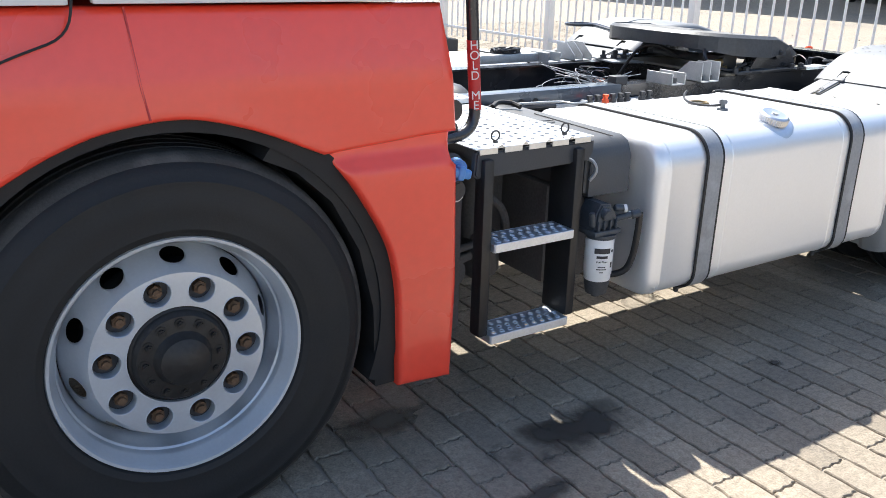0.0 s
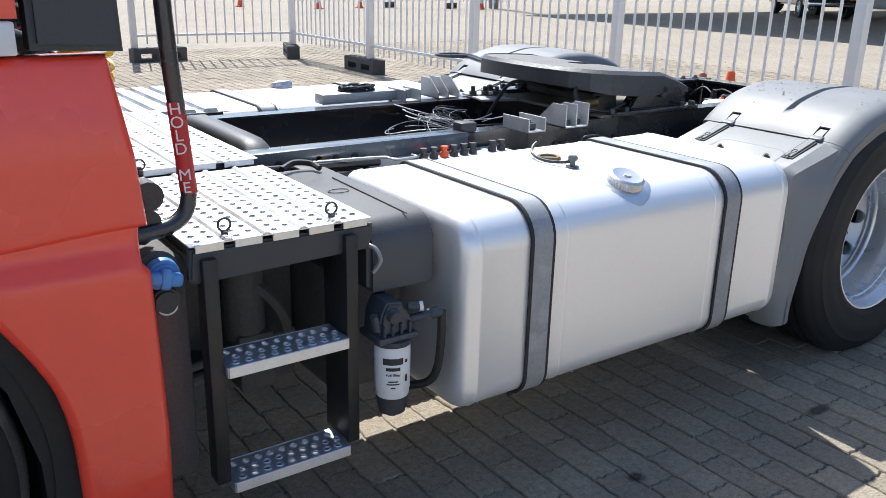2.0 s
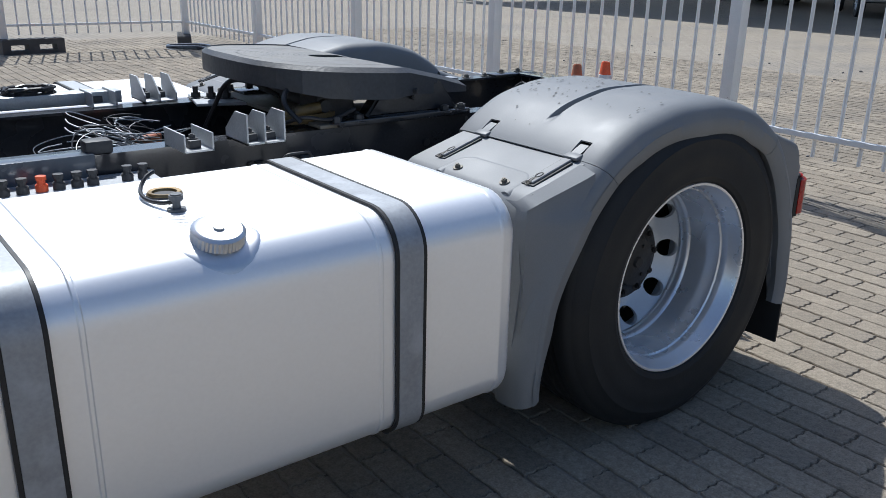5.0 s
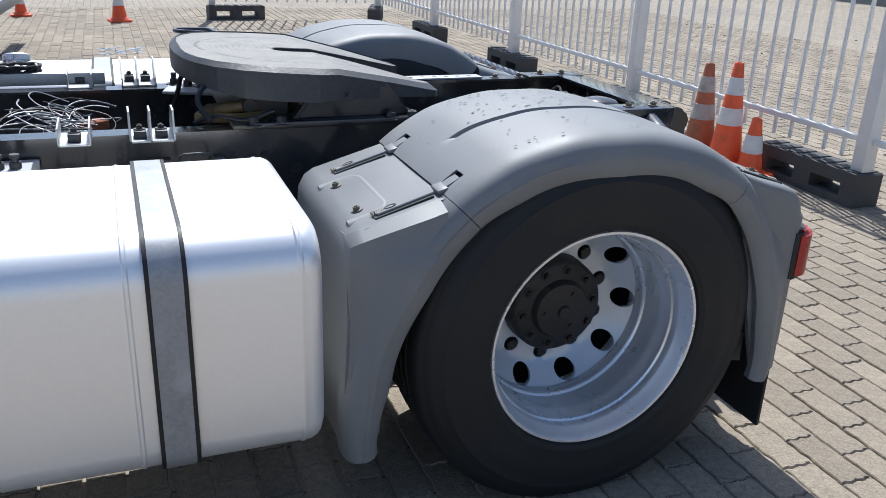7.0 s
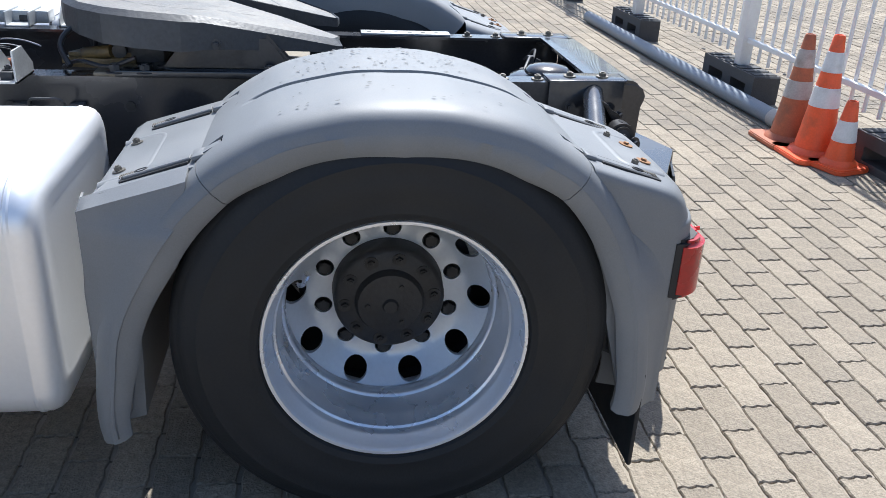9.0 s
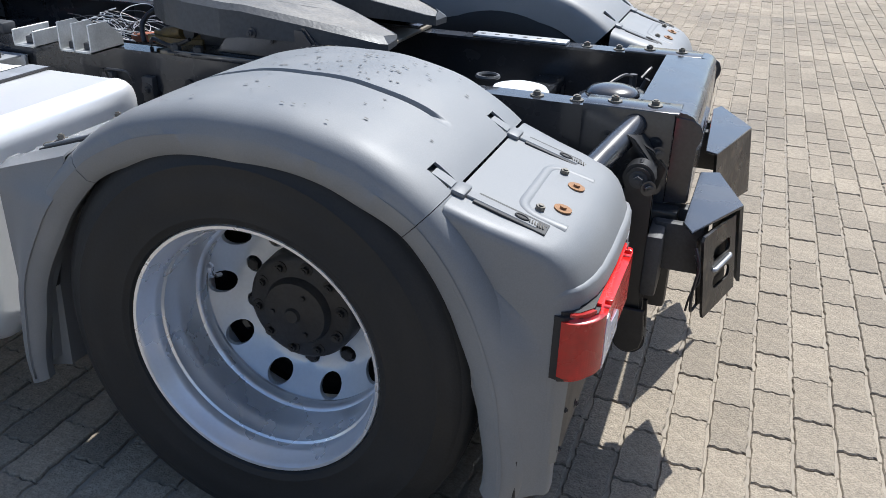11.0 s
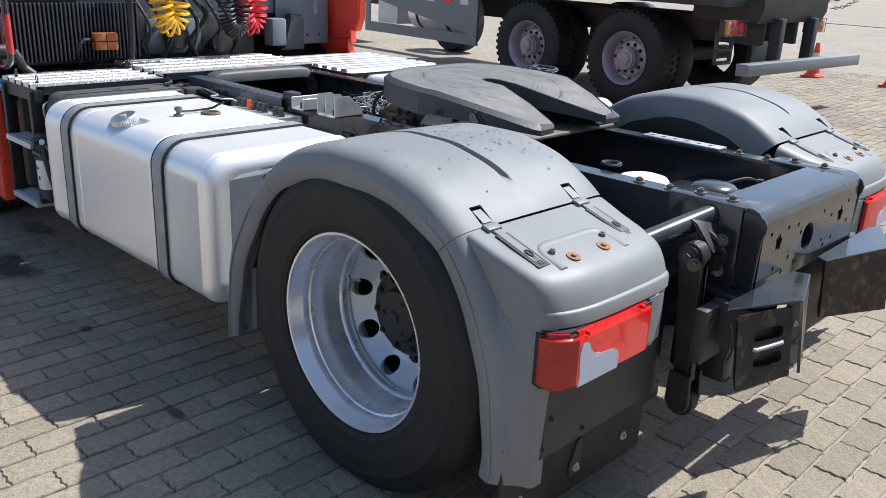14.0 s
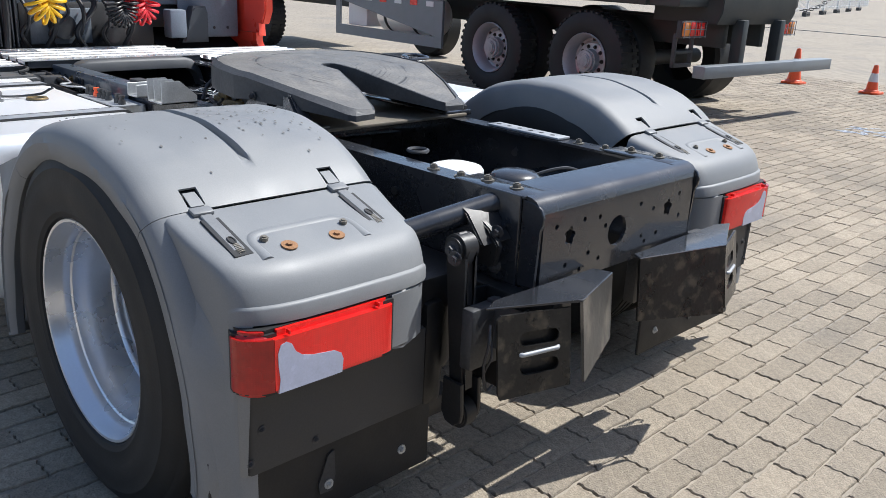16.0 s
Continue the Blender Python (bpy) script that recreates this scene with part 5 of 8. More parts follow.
# ---- steps, platform and side box ----
XS0, XS1 = 0.905, 1.235
bm = BM()
box(bm, 0.885, 0.918, 0.012, 0.06, 0.31, 0.845, 0.004)
part("step_post", bm, OILYBLACK, truck, "dark steel step hanger")
bm = BM()
box(bm, 1.218, 1.250, 0.012, 0.13, 0.31, 0.845, 0.004)
part("step_post", bm, OILYBLACK, truck, "dark steel step hanger")
for z in (0.600, 0.312):
    bm = BM()
    holes = []
    for i in range(9):
        for j in range(3):
            holes.append(circle(0.944 + i * 0.0308 + (0.011 if j % 2 else 0), 0.017 + j * 0.029, 0.0078, 10))
    plate(bm, [(0.921, -0.002), (1.215, -0.002), (1.215, 0.098), (0.921, 0.098)], holes, 0.003, lambda u, v, w: Vector((u, v, z - w)))
    box(bm, 0.921, 1.215, -0.004, 0.0, z - 0.026, z + 0.001, 0.0015, 1)
    box(bm, 0.921, 1.215, 0.096, 0.100, z - 0.026, z + 0.001, 0.0015, 1)
    box(bm, 0.919, 0.923, 0.0, 0.096, z - 0.026, z, 0.001, 1)
    box(bm, 1.213, 1.217, 0.0, 0.096, z - 0.026, z, 0.001, 1)
    st = part("step_tread", bm, STEP, truck, "punched aluminium step tread")
    bm = BM()
    for h in holes:
        cx = sum(p[0] for p in h) / len(h)
        cy = sum(p[1] for p in h) / len(h)
        tube(bm, [(cx + 0.0088 * math.cos(k * math.tau / 10), cy + 0.0088 * math.sin(k * math.tau / 10), z + 0.001) for k in range(10)], 0.0016, 5, True)
    part("tread_rims", bm, STEP, st)
# beam under the platform edge and its inner clutter
bm = BM()
prism(bm, [(0.868, 0.866), (1.30, 0.860), (1.30, 0.826), (1.285, 0.800), (0.875, 0.790), (0.862, 0.80)], 0.030, 0.055, "y", 0.005, 2)
part("platform_beam", bm, CABGREY, truck, "dark grey painted edge beam")
bm = BM()
box(bm, 0.80, 0.88, 0.10, 0.50, 0.30, 0.84, 0.02)
part("side_bracket", bm, HAZEDPARTS, truck)
bm = BM()
box(bm, 1.285, 1.505, 0.22, 0.62, 0.33, 0.68, 0.02)
part("silencer_box", bm, HAZEDPARTS, truck)
bm = BM()
box(bm, 0.885, 1.28, 0.44, 0.62, 0.30, 0.84, 0.02)
part("battery_box", bm, HAZEDPARTS, truck, "black box behind the steps")
bm = BM()
cyl(bm, (1.10, 0.36, 0.50), (1.10, 0.36, 0.80), 0.055, 20)
box(bm, 1.06, 1.16, 0.30, 0.42, 0.36, 0.52, 0.012)
tube(bm, spline([(1.10, 0.34, 0.66), (1.16, 0.30, 0.60), (1.20, 0.32, 0.50), (1.16, 0.36, 0.42)], 8), 0.014, 8)
cyl(bm, (0.93, 0.30, 0.47), (1.22, 0.32, 0.50), 0.012, 10)
cyl(bm, (0.93, 0.30, 0.43), (1.15, 0.34, 0.45), 0.016, 10)
part("air_dryer", bm, HAZEDPARTS, truck, "air dryer and pipes behind the steps, greyed for haze")
bm = BM()
cyl(bm, (0.98, 0.30, 0.40), (0.98, 0.55, 0.40), 0.05, 16)
part("exhaust_stub", bm, HAZEDPARTS, truck)
# blue filler cap
bm = BM()
cyl(bm, (0.814, 0.07, 0.822), (0.814, 0.040, 0.817), 0.034, 28, bevel=0.006)
tilt = Matrix.Rotation(radians(12), 3, "Y")
box(bm, 0.776, 0.848, 0.016, 0.045, 0.802, 0.830, 0.009, 3, tilt)
box(bm, 0.800, 0.824, 0.012, 0.040, 0.796, 0.838, 0.008, 3, tilt)
cap = part("blue_filler_cap", bm, BLUECAP, truck, "blue plastic filler cap")
bm = BM()
revolve(bm, [(0.019, 0.001), (0.0235, 0.003), (0.024, 0.007), (0.020, 0.009)], (0.818, 0.045, 0.752), 24, "y")
part("neck_tag", bm, FILTER, cap, "white ring tag under the cap")
bm = BM()
cyl(bm, (0.812, 0.065, 0.825), (0.812, 0.16, 0.80), 0.04, 20)
cyl(bm, (0.815, 0.040, 0.760), (0.815, 0.12, 0.766), 0.030, 20, bevel=0.006)
part("filler_neck", bm, BLACKDULL, cap)


# perforated platform sections: ridged sheets with punched holes
def tread_sheet(x0, x1, y0, y1, z, name, label, ridges, nx_step=0.040, along_y=True):
    bm = BM()
    holes = []
    ridge_w = (x1 - x0) / ridges
    for r in range(ridges):
        xc = x0 + (r + 0.5) * ridge_w
        for k in range(int((y1 - y0 - 0.03) / nx_step)):
            y = y0 + 0.025 + k * nx_step
            for dx in (-0.20, 0.20):
                holes.append(circle(xc + dx * ridge_w, y + (0.5 * nx_step if dx > 0 else 0), 0.0062, 8))
    plate(bm, [(x0, y0), (x1, y0), (x1, y1), (x0, y1)], holes, 0.003, lambda u, v, w: Vector((u, v, z - w)))
    ob = part(name, bm, TREAD, truck, label, smooth=0)
    for r in range(ridges):
        b = BM()
        xa, xb = x0 + r * ridge_w + 0.012, x0 + (r + 1) * ridge_w - 0.012
        box(b, xa, xb, y0 - 0.002, y0 + 0.002, z - 0.018, z, 0.001, 1)
        part("folded_lip", b, TREAD, ob)
    for r in range(1, ridges):
        b = BM()
        x = x0 + r * ridge_w
        prism(b, [(x - 0.010, z + 0.0005), (x - 0.004, z + 0.005), (x + 0.004, z + 0.005), (x + 0.010, z + 0.0005)], y0, y1, "y")
        part("ridge", b, TREAD, ob)
    b = BM()
    for h in holes:
        cx = sum(p[0] for p in h) / len(h)
        cy = sum(p[1] for p in h) / len(h)
        tube(b, [(cx + 0.0074 * math.cos(k * math.tau / 8), cy + 0.0074 * math.sin(k * math.tau / 8), z + 0.0006) for k in range(8)], 0.0014, 4, True)
    part("punched_rims", b, TREAD, ob)["kind"] = "stuff"
    return ob


tread_sheet(0.865, 1.295, 0.030, 0.655, 0.876, "catwalk_plate", "perforated aluminium catwalk plate", 5)
tread_sheet(0.72, 1.285, 0.665, 1.62, 0.896, "catwalk_plate", "raised perforated aluminium catwalk plate", 5)
# smooth ribbed plate on the far side
bm = BM()
box(bm, 0.80, 1.58, 1.64, 2.38, 0.868, 0.872)
rib_plate = part("ribbed_plate", bm, TREAD, truck, "ribbed aluminium cover plate")
for k in range(8):
    bm = BM()
    x = 0.86 + k * 0.088
    prism(bm, [(x, 0.8715), (x + 0.008, 0.886), (x + 0.055, 0.886), (x + 0.063, 0.8715)], 1.65, 2.37, "y", 0.002, 1)
    part("plate_rib", bm, TREAD, rib_plate)
bm = BM()
box(bm, 0.88, 1.29, 0.06, 0.64, 0.835, 0.872)
box(bm, 0.74, 1.28, 0.68, 1.60, 0.86, 0.892)
box(bm, 0.82, 1.56, 1.66, 2.36, 0.84, 0.867)
part("platform_frame", bm, BLACKDULL, truck)
for x, ry, rz in ((0.955, 0.066, 0.874), (1.21, 0.066, 0.874), (0.945, 0.645, 0.890)):
    bm = BM()
    cyl(bm, (x, ry, rz), (x, ry, rz + 0.012), 0.008, 10)
    tube(bm, [(x + 0.0140 * math.cos(k * math.tau / 20), ry, rz + 0.0265 + 0.0140 * math.sin(k * math.tau / 20)) for k in range(20)], 0.0028, 6, True)
    part("pull_ring", bm, BLACKDULL, truck, "dark wire pull ring")
bm = BM()
hexbolt(bm, (0.90, 0.655, 0.90), (0, 0, 1), 0.010, 0.012)
tube(bm, spline([(0.84, 0.62, 0.90), (0.88, 0.64, 0.915), (0.95, 0.65, 0.905)], 6), 0.006, 6)
part("platform_latch", bm, BLACKDULL, truck)
# dark plastic cover between platform and tank
bm = BM()
prism(bm, [(0.055, 0.675), (0.055, 0.79), (0.075, 0.835), (0.11, 0.85), (0.64, 0.853), (0.66, 0.84), (0.66, 0.675)], 1.302, 1.497, "x", 0.012, 3)
cov = part("battery_cover", bm, COVER, truck, "dark grey plastic cover beside the tank", smooth=50)
bm = BM()
tube(bm, [(1.43, 0.09, 0.8515), (1.44, 0.50, 0.8545)], 0.0018, 6)
part("cover_line", bm, RUBBER, cov)
bm = BM()
tube(bm, [(1.385 + 0.03 * math.cos(k * math.tau / 24), 0.36 + 0.02 * math.sin(k * math.tau / 24), 0.8535) for k in range(24)], 0.0012, 5, True)
part("embossed_mark", bm, COVER, cov)
bm = BM()
tube(bm, spline([(1.30, 0.07, 0.80), (1.315, 0.045, 0.79), (1.325, 0.04, 0.76), (1.31, 0.05, 0.73)], 8), 0.006, 8)
part("cover_strap", bm, STRAP, cov)
bm = BM()
tube(bm, spline([(1.33, 0.60, 0.87), (1.38, 0.63, 0.878), (1.43, 0.62, 0.873), (1.44, 0.58, 0.865)], 8), 0.009, 8)
part("cover_handle", bm, RUBBER, cov)
# fuel filter
fx, fy = 1.346, 0.018
bm = BM()
revolve(bm, [(0.0, 0.411), (0.040, 0.411), (0.0425, 0.416), (0.0425, 0.430), (0.0448, 0.434), (0.0455, 0.542), (0.042, 0.553), (0.0, 0.553)], (fx, fy, 0), 36, "z")
filt = part("fuel_filter", bm, FILTER, truck, "white spin-on fuel filter with a dark head")
bm = BM()
cyl(bm, (fx, fy, 0.366), (fx, fy, 0.413), 0.034, 24, 0.042)
cyl(bm, (fx, fy, 0.352), (fx, fy, 0.367), 0.014, 10)
part("filter_bowl", bm, BLACKDULL, filt)
bm = BM()
revolve(bm, [(0.0, 0.553), (0.047, 0.553), (0.049, 0.557), (0.049, 0.567), (0.0, 0.567)], (fx, fy, 0), 28, "z")
head = part("filter_head", bm, FILTERHEAD, filt, "dark blue-grey ribbed filter head")
bm = BM()
box(bm, fx - 0.060, fx + 0.050, fy - 0.040, fy + 0.06, 0.566, 0.584, 0.005)
part("head_flange", bm, FILTERHEAD, head)
bm = BM()
prism(bm, [(fx - 0.052, 0.584), (fx + 0.046, 0.584), (fx + 0.040, 0.622), (fx + 0.020, 0.632), (fx + 0.012, 0.662), (fx - 0.030, 0.668), (fx - 0.046, 0.640)], fy - 0.028, fy + 0.055, "y", 0.006, 2)
part("head_block", bm, FILTERHEAD, head)
for k in range(4):
    bm = BM()
    box(bm, fx - 0.046 + k * 0.024, fx - 0.040 + k * 0.024, fy - 0.038, fy, 0.584, 0.614, 0.002, 1)
    part("head_rib", bm, FILTERHEAD, head)
for a, b, r in (((fx - 0.016, fy - 0.01, 0.640), (fx - 0.016, fy - 0.046, 0.634), 0.018), ((fx - 0.055, fy - 0.02, 0.60), (fx - 0.066, fy - 0.024, 0.645), 0.010),
                ((fx + 0.03, fy - 0.02, 0.648), (fx + 0.060, fy - 0.032, 0.645), 0.011), ((fx + 0.04, fy - 0.02, 0.612), (fx + 0.112, fy - 0.05, 0.628), 0.010),
                ((fx + 0.085, fy - 0.04, 0.622), (fx + 0.112, fy - 0.05, 0.628), 0.014)):
    bm = BM()
    cyl(bm, a, b, r, 16, bevel=0.002)
    part("pipe_stub", bm, FILTERHEAD, head)
for dx, z in ((0.058, 0.645), (0.082, 0.620)):
    bm = BM()
    cyl(bm, (fx + dx, fy - 0.032, z), (fx + dx + 0.008, fy - 0.036, z + 0.001), 0.0125, 14)
    part("white_clip", bm, FILTER, filt, "white plastic pipe clip")
bm = BM()
tube(bm, spline([(fx, fy + 0.05, 0.63), (fx + 0.02, fy + 0.12, 0.70), (fx + 0.05, fy + 0.2, 0.76), (fx + 0.06, fy + 0.3, 0.80)], 8), 0.016, 10)
part("filter_hose", bm, BLACKHOSE, filt, "black rubber hose")
bm = BM()
tube(bm, spline([(fx + 0.112, fy - 0.05, 0.628), (fx + 0.116, fy - 0.045, 0.56), (fx + 0.118, fy - 0.03, 0.47), (fx + 0.105, fy - 0.01, 0.420), (fx + 0.065, fy + 0.03, 0.400), (fx + 0.015, fy + 0.06, 0.405)], 10), 0.011, 10)
part("filter_hose", bm, BLACKHOSE, filt, "black rubber hose")


def wrap(u, v, w, r=0.0458):
    """u metres round the can from its outer front, v up."""
    a = math.pi * 1.5 - 0.50 + u / r
    return Vector((fx + (r + 0.0004 - w) * math.cos(a), fy + (r + 0.0004 - w) * math.sin(a), v))


for u0, u1, v0, v1 in ((-0.026, 0.026, 0.5086, 0.5257), (-0.012, 0.012, 0.4622, 0.4653), (-0.016, 0.016, 0.4549, 0.4580), (-0.006, 0.006, 0.4452, 0.4482), (0.032, 0.040, 0.4598, 0.4781), (-0.018, 0.018, 0.4927, 0.5013), (0.032, 0.040, 0.5110, 0.5196)):
    k = 6
    pts = [(u0 + (u1 - u0) * i / k, v0) for i in range(k + 1)] + [(u1 - (u1 - u0) * i / k, v1) for i in range(k + 1)]
    bm = BM()
    plate(bm, pts, [], 0.0004, wrap)
    part("label_bar", bm, TEXTDARK, filt)
a = math.pi * 1.5 - 0.50
nrm = Vector((math.cos(a), math.sin(a), 0))
rt = Vector((0, 0, 1)).cross(nrm)
lettering("Fuel filter", 0.0095, Matrix.Translation(Vector((fx, fy, 0.482)) + nrm * 0.0462) @ Matrix((rt, Vector((0, 0, 1)), nrm)).transposed().to_4x4(), TEXTDARK, filt)

# ---- chassis ----
def rail(mirror=None):
    b = BM()
    y0, y1, z0, z1 = 0.80, 0.875, 0.61, 0.872
    prism(b, [(y0, z0), (y1, z0), (y1, z0 + 0.009), (y0 + 0.009, z0 + 0.009), (y0 + 0.009, z1 - 0.009), (y1, z1 - 0.009), (y1, z1), (y0, z1)], 0.55, 4.33, "x", 0.0)
    r = part("chassis_rail", b, BLACK, truck, "black channel-section frame rail", mirror=mirror)
    for i, x in enumerate((3.967, 4.075, 4.175, 4.278)):
        b = BM()
        hexbolt(b, (x, 0.838, z1 + (0.010 if i > 1 else 0)), (0, 0, 1), 0.011, 0.010)
        part("rail_bolt", b, BOLT, r, "bright hexagon bolt", mirror=mirror)
    b = BM()
    box(b, 4.10, 4.345, 0.792, 0.887, z1, z1 + 0.010, 0.004)
    box(b, 4.10, 4.335, 0.788, 0.800, 0.60, z1 + 0.01, 0.004)
    part("rail_end_plate", b, BLACK, r, mirror=mirror)
    for x in (4.17, 4.235, 4.295):
        for z in (0.66, 0.73, 0.80):
            b = BM()
            hexbolt(b, (x, 0.788, z), (0, -1, 0), 0.010, 0.010)
            part("web_bolt", b, BLACK, r, mirror=mirror)
    for i in range(16):
        b = BM()
        x = 1.45 + i * 0.16
        z = 0.70 + 0.09 * (i % 2)
        cyl(b, (x, 0.801, z), (x, 0.792, z), 0.013, 12)
        part("web_rivet", b, RUBBER, r, mirror=mirror)
    return r


rails = [rail(None), rail(YC)]
# bright stretch of the near rail's top flange with holes below it
bm = BM()
box(bm, 1.31, 2.13, 0.785, 0.862, 0.872, 0.879, 0.002)
box(bm, 1.31, 2.13, 0.781, 0.787, 0.815, 0.879, 0.002)
part("rail_flange", bm, STEELBLUE, rails[0], "blue-grey primed upper flange")
# black discs that paint the dark of the flange's open holes
for x in (1.40, 1.47, 1.54, 1.60, 1.67):
    bm = BM()
    cyl(bm, (x, 0.782, 0.838), (x, 0.778, 0.838), 0.014, 14)
    part("flange_plug", bm, RUBBER, rails[0])
# cross members inside the frame
for x in (1.55, 3.0, 3.85):
    bm = BM()
    box(bm, x - 0.05, x + 0.05, 0.81, W - 0.81, 0.64, 0.76, 0.012)
    part("cross_member", bm, BLACK, truck)
# arched inner cross member near the platform
bm = BM()
loft = []
for y, h in ((0.825, 0.800), (0.838, 0.838), (0.858, 0.868), (0.885, 0.890), (0.92, 0.900), (1.05, 0.902), (W - 1.05, 0.902), (W - 0.92, 0.900), (W - 0.885, 0.890), (W - 0.858, 0.868), (W - 0.838, 0.838), (W - 0.825, 0.800)):
    loft.append([(1.33, y, h - 0.055), (1.33, y, h - 0.014), (1.344, y, h), (1.406, y, h), (1.42, y, h - 0.014), (1.42, y, h - 0.055)])
loft_x(bm, loft)
part("arched_cross_member", bm, COVER, truck, "dark grey arched cross member", smooth=50)
# rear closing member
bm = BM()
XM = 4.395
holes = [circle(YC - 0.03, 0.74, 0.044, 28)]
rr = random.Random(3)
for y in (0.93, 1.41):
    pts = []
    for k in range(20):
        a = k * math.tau / 20
        r = 0.020 + (0.007 if k % 4 < 2 else 0)
        pts.append((y + r * math.cos(a) * 0.85, 0.765 + r * math.sin(a)))
    holes.append(pts)
for y, z in ((0.99, 0.80), (1.06, 0.795), (1.09, 0.765), (1.26, 0.80), (1.28, 0.70), (1.33, 0.775), (1.47, 0.80), (1.48, 0.73), (1.02, 0.70), (0.92, 0.685), (1.07, 0.675), (1.36, 0.695), (1.30, 0.68), (0.87, 0.80), (0.985, 0.66)):
    holes.append(circle(y, z, 0.0075, 10))
plate(bm, [(0.815, 0.645), (0.845, 0.635), (1.515, 0.635), (1.545, 0.645), (1.545, 0.842), (0.815, 0.842)], holes, 0.010, lambda u, v, w: Vector((XM - w, u, v)))
rear = part("rear_cross_member", bm, BLACK, truck, "black closing cross member with many holes")
bm = BM()
TOPP = [(4.345, 0.882), (4.362, 0.880), (4.378, 0.873), (4.389, 0.860), (4.395, 0.842), (4.385, 0.842), (4.380, 0.856), (4.370, 0.866), (4.345, 0.872)]
prism(bm, [(4.235, 0.882)] + TOPP[1:-1] + [(4.235, 0.872)], 0.887, W - 0.887, "y")
prism(bm, TOPP, 0.800, 0.887, "y")
prism(bm, TOPP, W - 0.887, W - 0.800, "y")
part("member_top", bm, BLACK, rear)
for y in (0.802, W - 0.802):
    bm = BM()
    prism(bm, [(4.335, 0.64), (4.392, 0.645), (4.395, 0.80), (4.405, 0.815), (4.408, 0.835), (4.398, 0.856), (4.378, 0.868), (4.335, 0.872)], y - 0.005, y + 0.005, "y", 0.002, 1)
    part("member_end", bm, BLACK, rear)
# inside the rear frame: domes and pipes
bm = BM()
revolve(bm, [(0.125, 0.70), (0.130, 0.79), (0.127, 0.815), (0.112, 0.836), (0.085, 0.846), (0.0, 0.848)], (4.15, 1.04, 0), 40, "z")
air = part("air_spring", bm, BLACK, truck, "black domed air bellows", smooth=60)
bm = BM()
revolve(bm, [(0.062, 0.835), (0.062, 0.853), (0.070, 0.855), (0.075, 0.861), (0.073, 0.869), (0.060, 0.880), (0.030, 0.887), (0.0, 0.888)], (4.145, 0.985, 0), 36, "z")
part("cap", bm, BLACK, air, smooth=60)
bm = BM()
revolve(bm, [(0.072, 0.70), (0.086, 0.815), (0.086, 0.828), (0.078, 0.838), (0.05, 0.846), (0.0, 0.849)], (3.87, 1.03, 0), 36, "z")
part("white_dome", bm, CONEWHITE, truck, "white plastic valve dome")
bm = BM()
tube(bm, [(3.80 + 0.03 * math.cos(k * math.tau / 20), 0.93 + 0.03 * math.sin(k * math.tau / 20), 0.885) for k in range(20)], 0.006, 6, True)
cyl(bm, (3.80, 0.93, 0.78), (3.80, 0.93, 0.846), 0.02, 12)
part("pipe_ring", bm, BLACKDULL, truck, "dark ring fitting")
bm = BM()
box(bm, 4.13, 4.20, 1.24, 1.34, 0.72, 0.80, 0.01)
cyl(bm, (4.16, 1.29, 0.80), (4.16, 1.29, 0.85), 0.012, 10)
cyl(bm, (4.18, 1.33, 0.78), (4.20, 1.33, 0.83), 0.009, 8)
tube(bm, spline([(4.16, 1.29, 0.84), (4.14, 1.22, 0.86), (4.10, 1.12, 0.84), (4.05, 1.05, 0.78)], 8), 0.005, 6)
tube(bm, spline([(4.18, 1.33, 0.83), (4.20, 1.40, 0.85), (4.18, 1.47, 0.80)], 8), 0.005, 6)
part("level_valve", bm, BLACKDULL, truck, "black valve with pipes inside the frame")
bm = BM()
box(bm, 0.9, 3.1, 0.95, 1.42, 0.42, 0.60, 0.04)
cyl(bm, (1.1, YC, 0.66), (3.3, YC, 0.56), 0.055, 20)
part("drive_shaft", bm, BLACKDULL, truck)
# tube from rail to mudguard, damper and lever
bm = BM()
cyl(bm, (4.12, 0.30, 0.745), (4.24, 0.795, 0.84), 0.031, 24)
cyl(bm, (4.155, 0.50, 0.785), (4.158, 0.515, 0.789), 0.034, 24)
part("guard_tube", bm, BLACK, truck, "glossy black support tube")
bm = BM()
prism(bm, [(4.272, 0.765), (4.290, 0.73), (4.308, 0.395), (4.364, 0.395), (4.340, 0.73), (4.352, 0.765), (4.340, 0.792), (4.312, 0.806), (4.284, 0.792)], 0.606, 0.648, "y", 0.008, 2)
damper = part("damper_arm", bm, OILYBLACK, truck, "black flat hanger arm with round eyes", smooth=50)
bm = BM()
cyl(bm, (4.312, 0.597, 0.766), (4.312, 0.658, 0.766), 0.038, 28, bevel=0.008)
part("arm_eye", bm, OILYBLACK, damper)
bm = BM()
hexbolt(bm, (4.312, 0.597, 0.766), (0, -1, 0), 0.013, 0.014)
part("eye_bolt", bm, BLACKDULL, damper)
for y in (0.590, 0.654):
    bm = BM()
    prism(bm, [(4.305, 0.42), (4.302, 0.325), (4.318, 0.297), (4.348, 0.291), (4.372, 0.309), (4.378, 0.335), (4.372, 0.42)], y, y + 0.012, "y", 0.003, 1)
    part("fork_plate", bm, OILYBLACK, damper)
bm = BM()
cyl(bm, (4.340, 0.604, 0.322), (4.340, 0.652, 0.322), 0.042, 24, bevel=0.006)
part("roller", bm, RUBBER, damper, "worn black roller")
damper.location = (-0.03, 0.012, -0.005)
bm = BM()
prism(bm, [(0.664, 0.64), (0.752, 0.64), (0.742, 0.54), (0.700, 0.42), (0.664, 0.40)], 4.272, 4.284, "x", 0.003, 1)
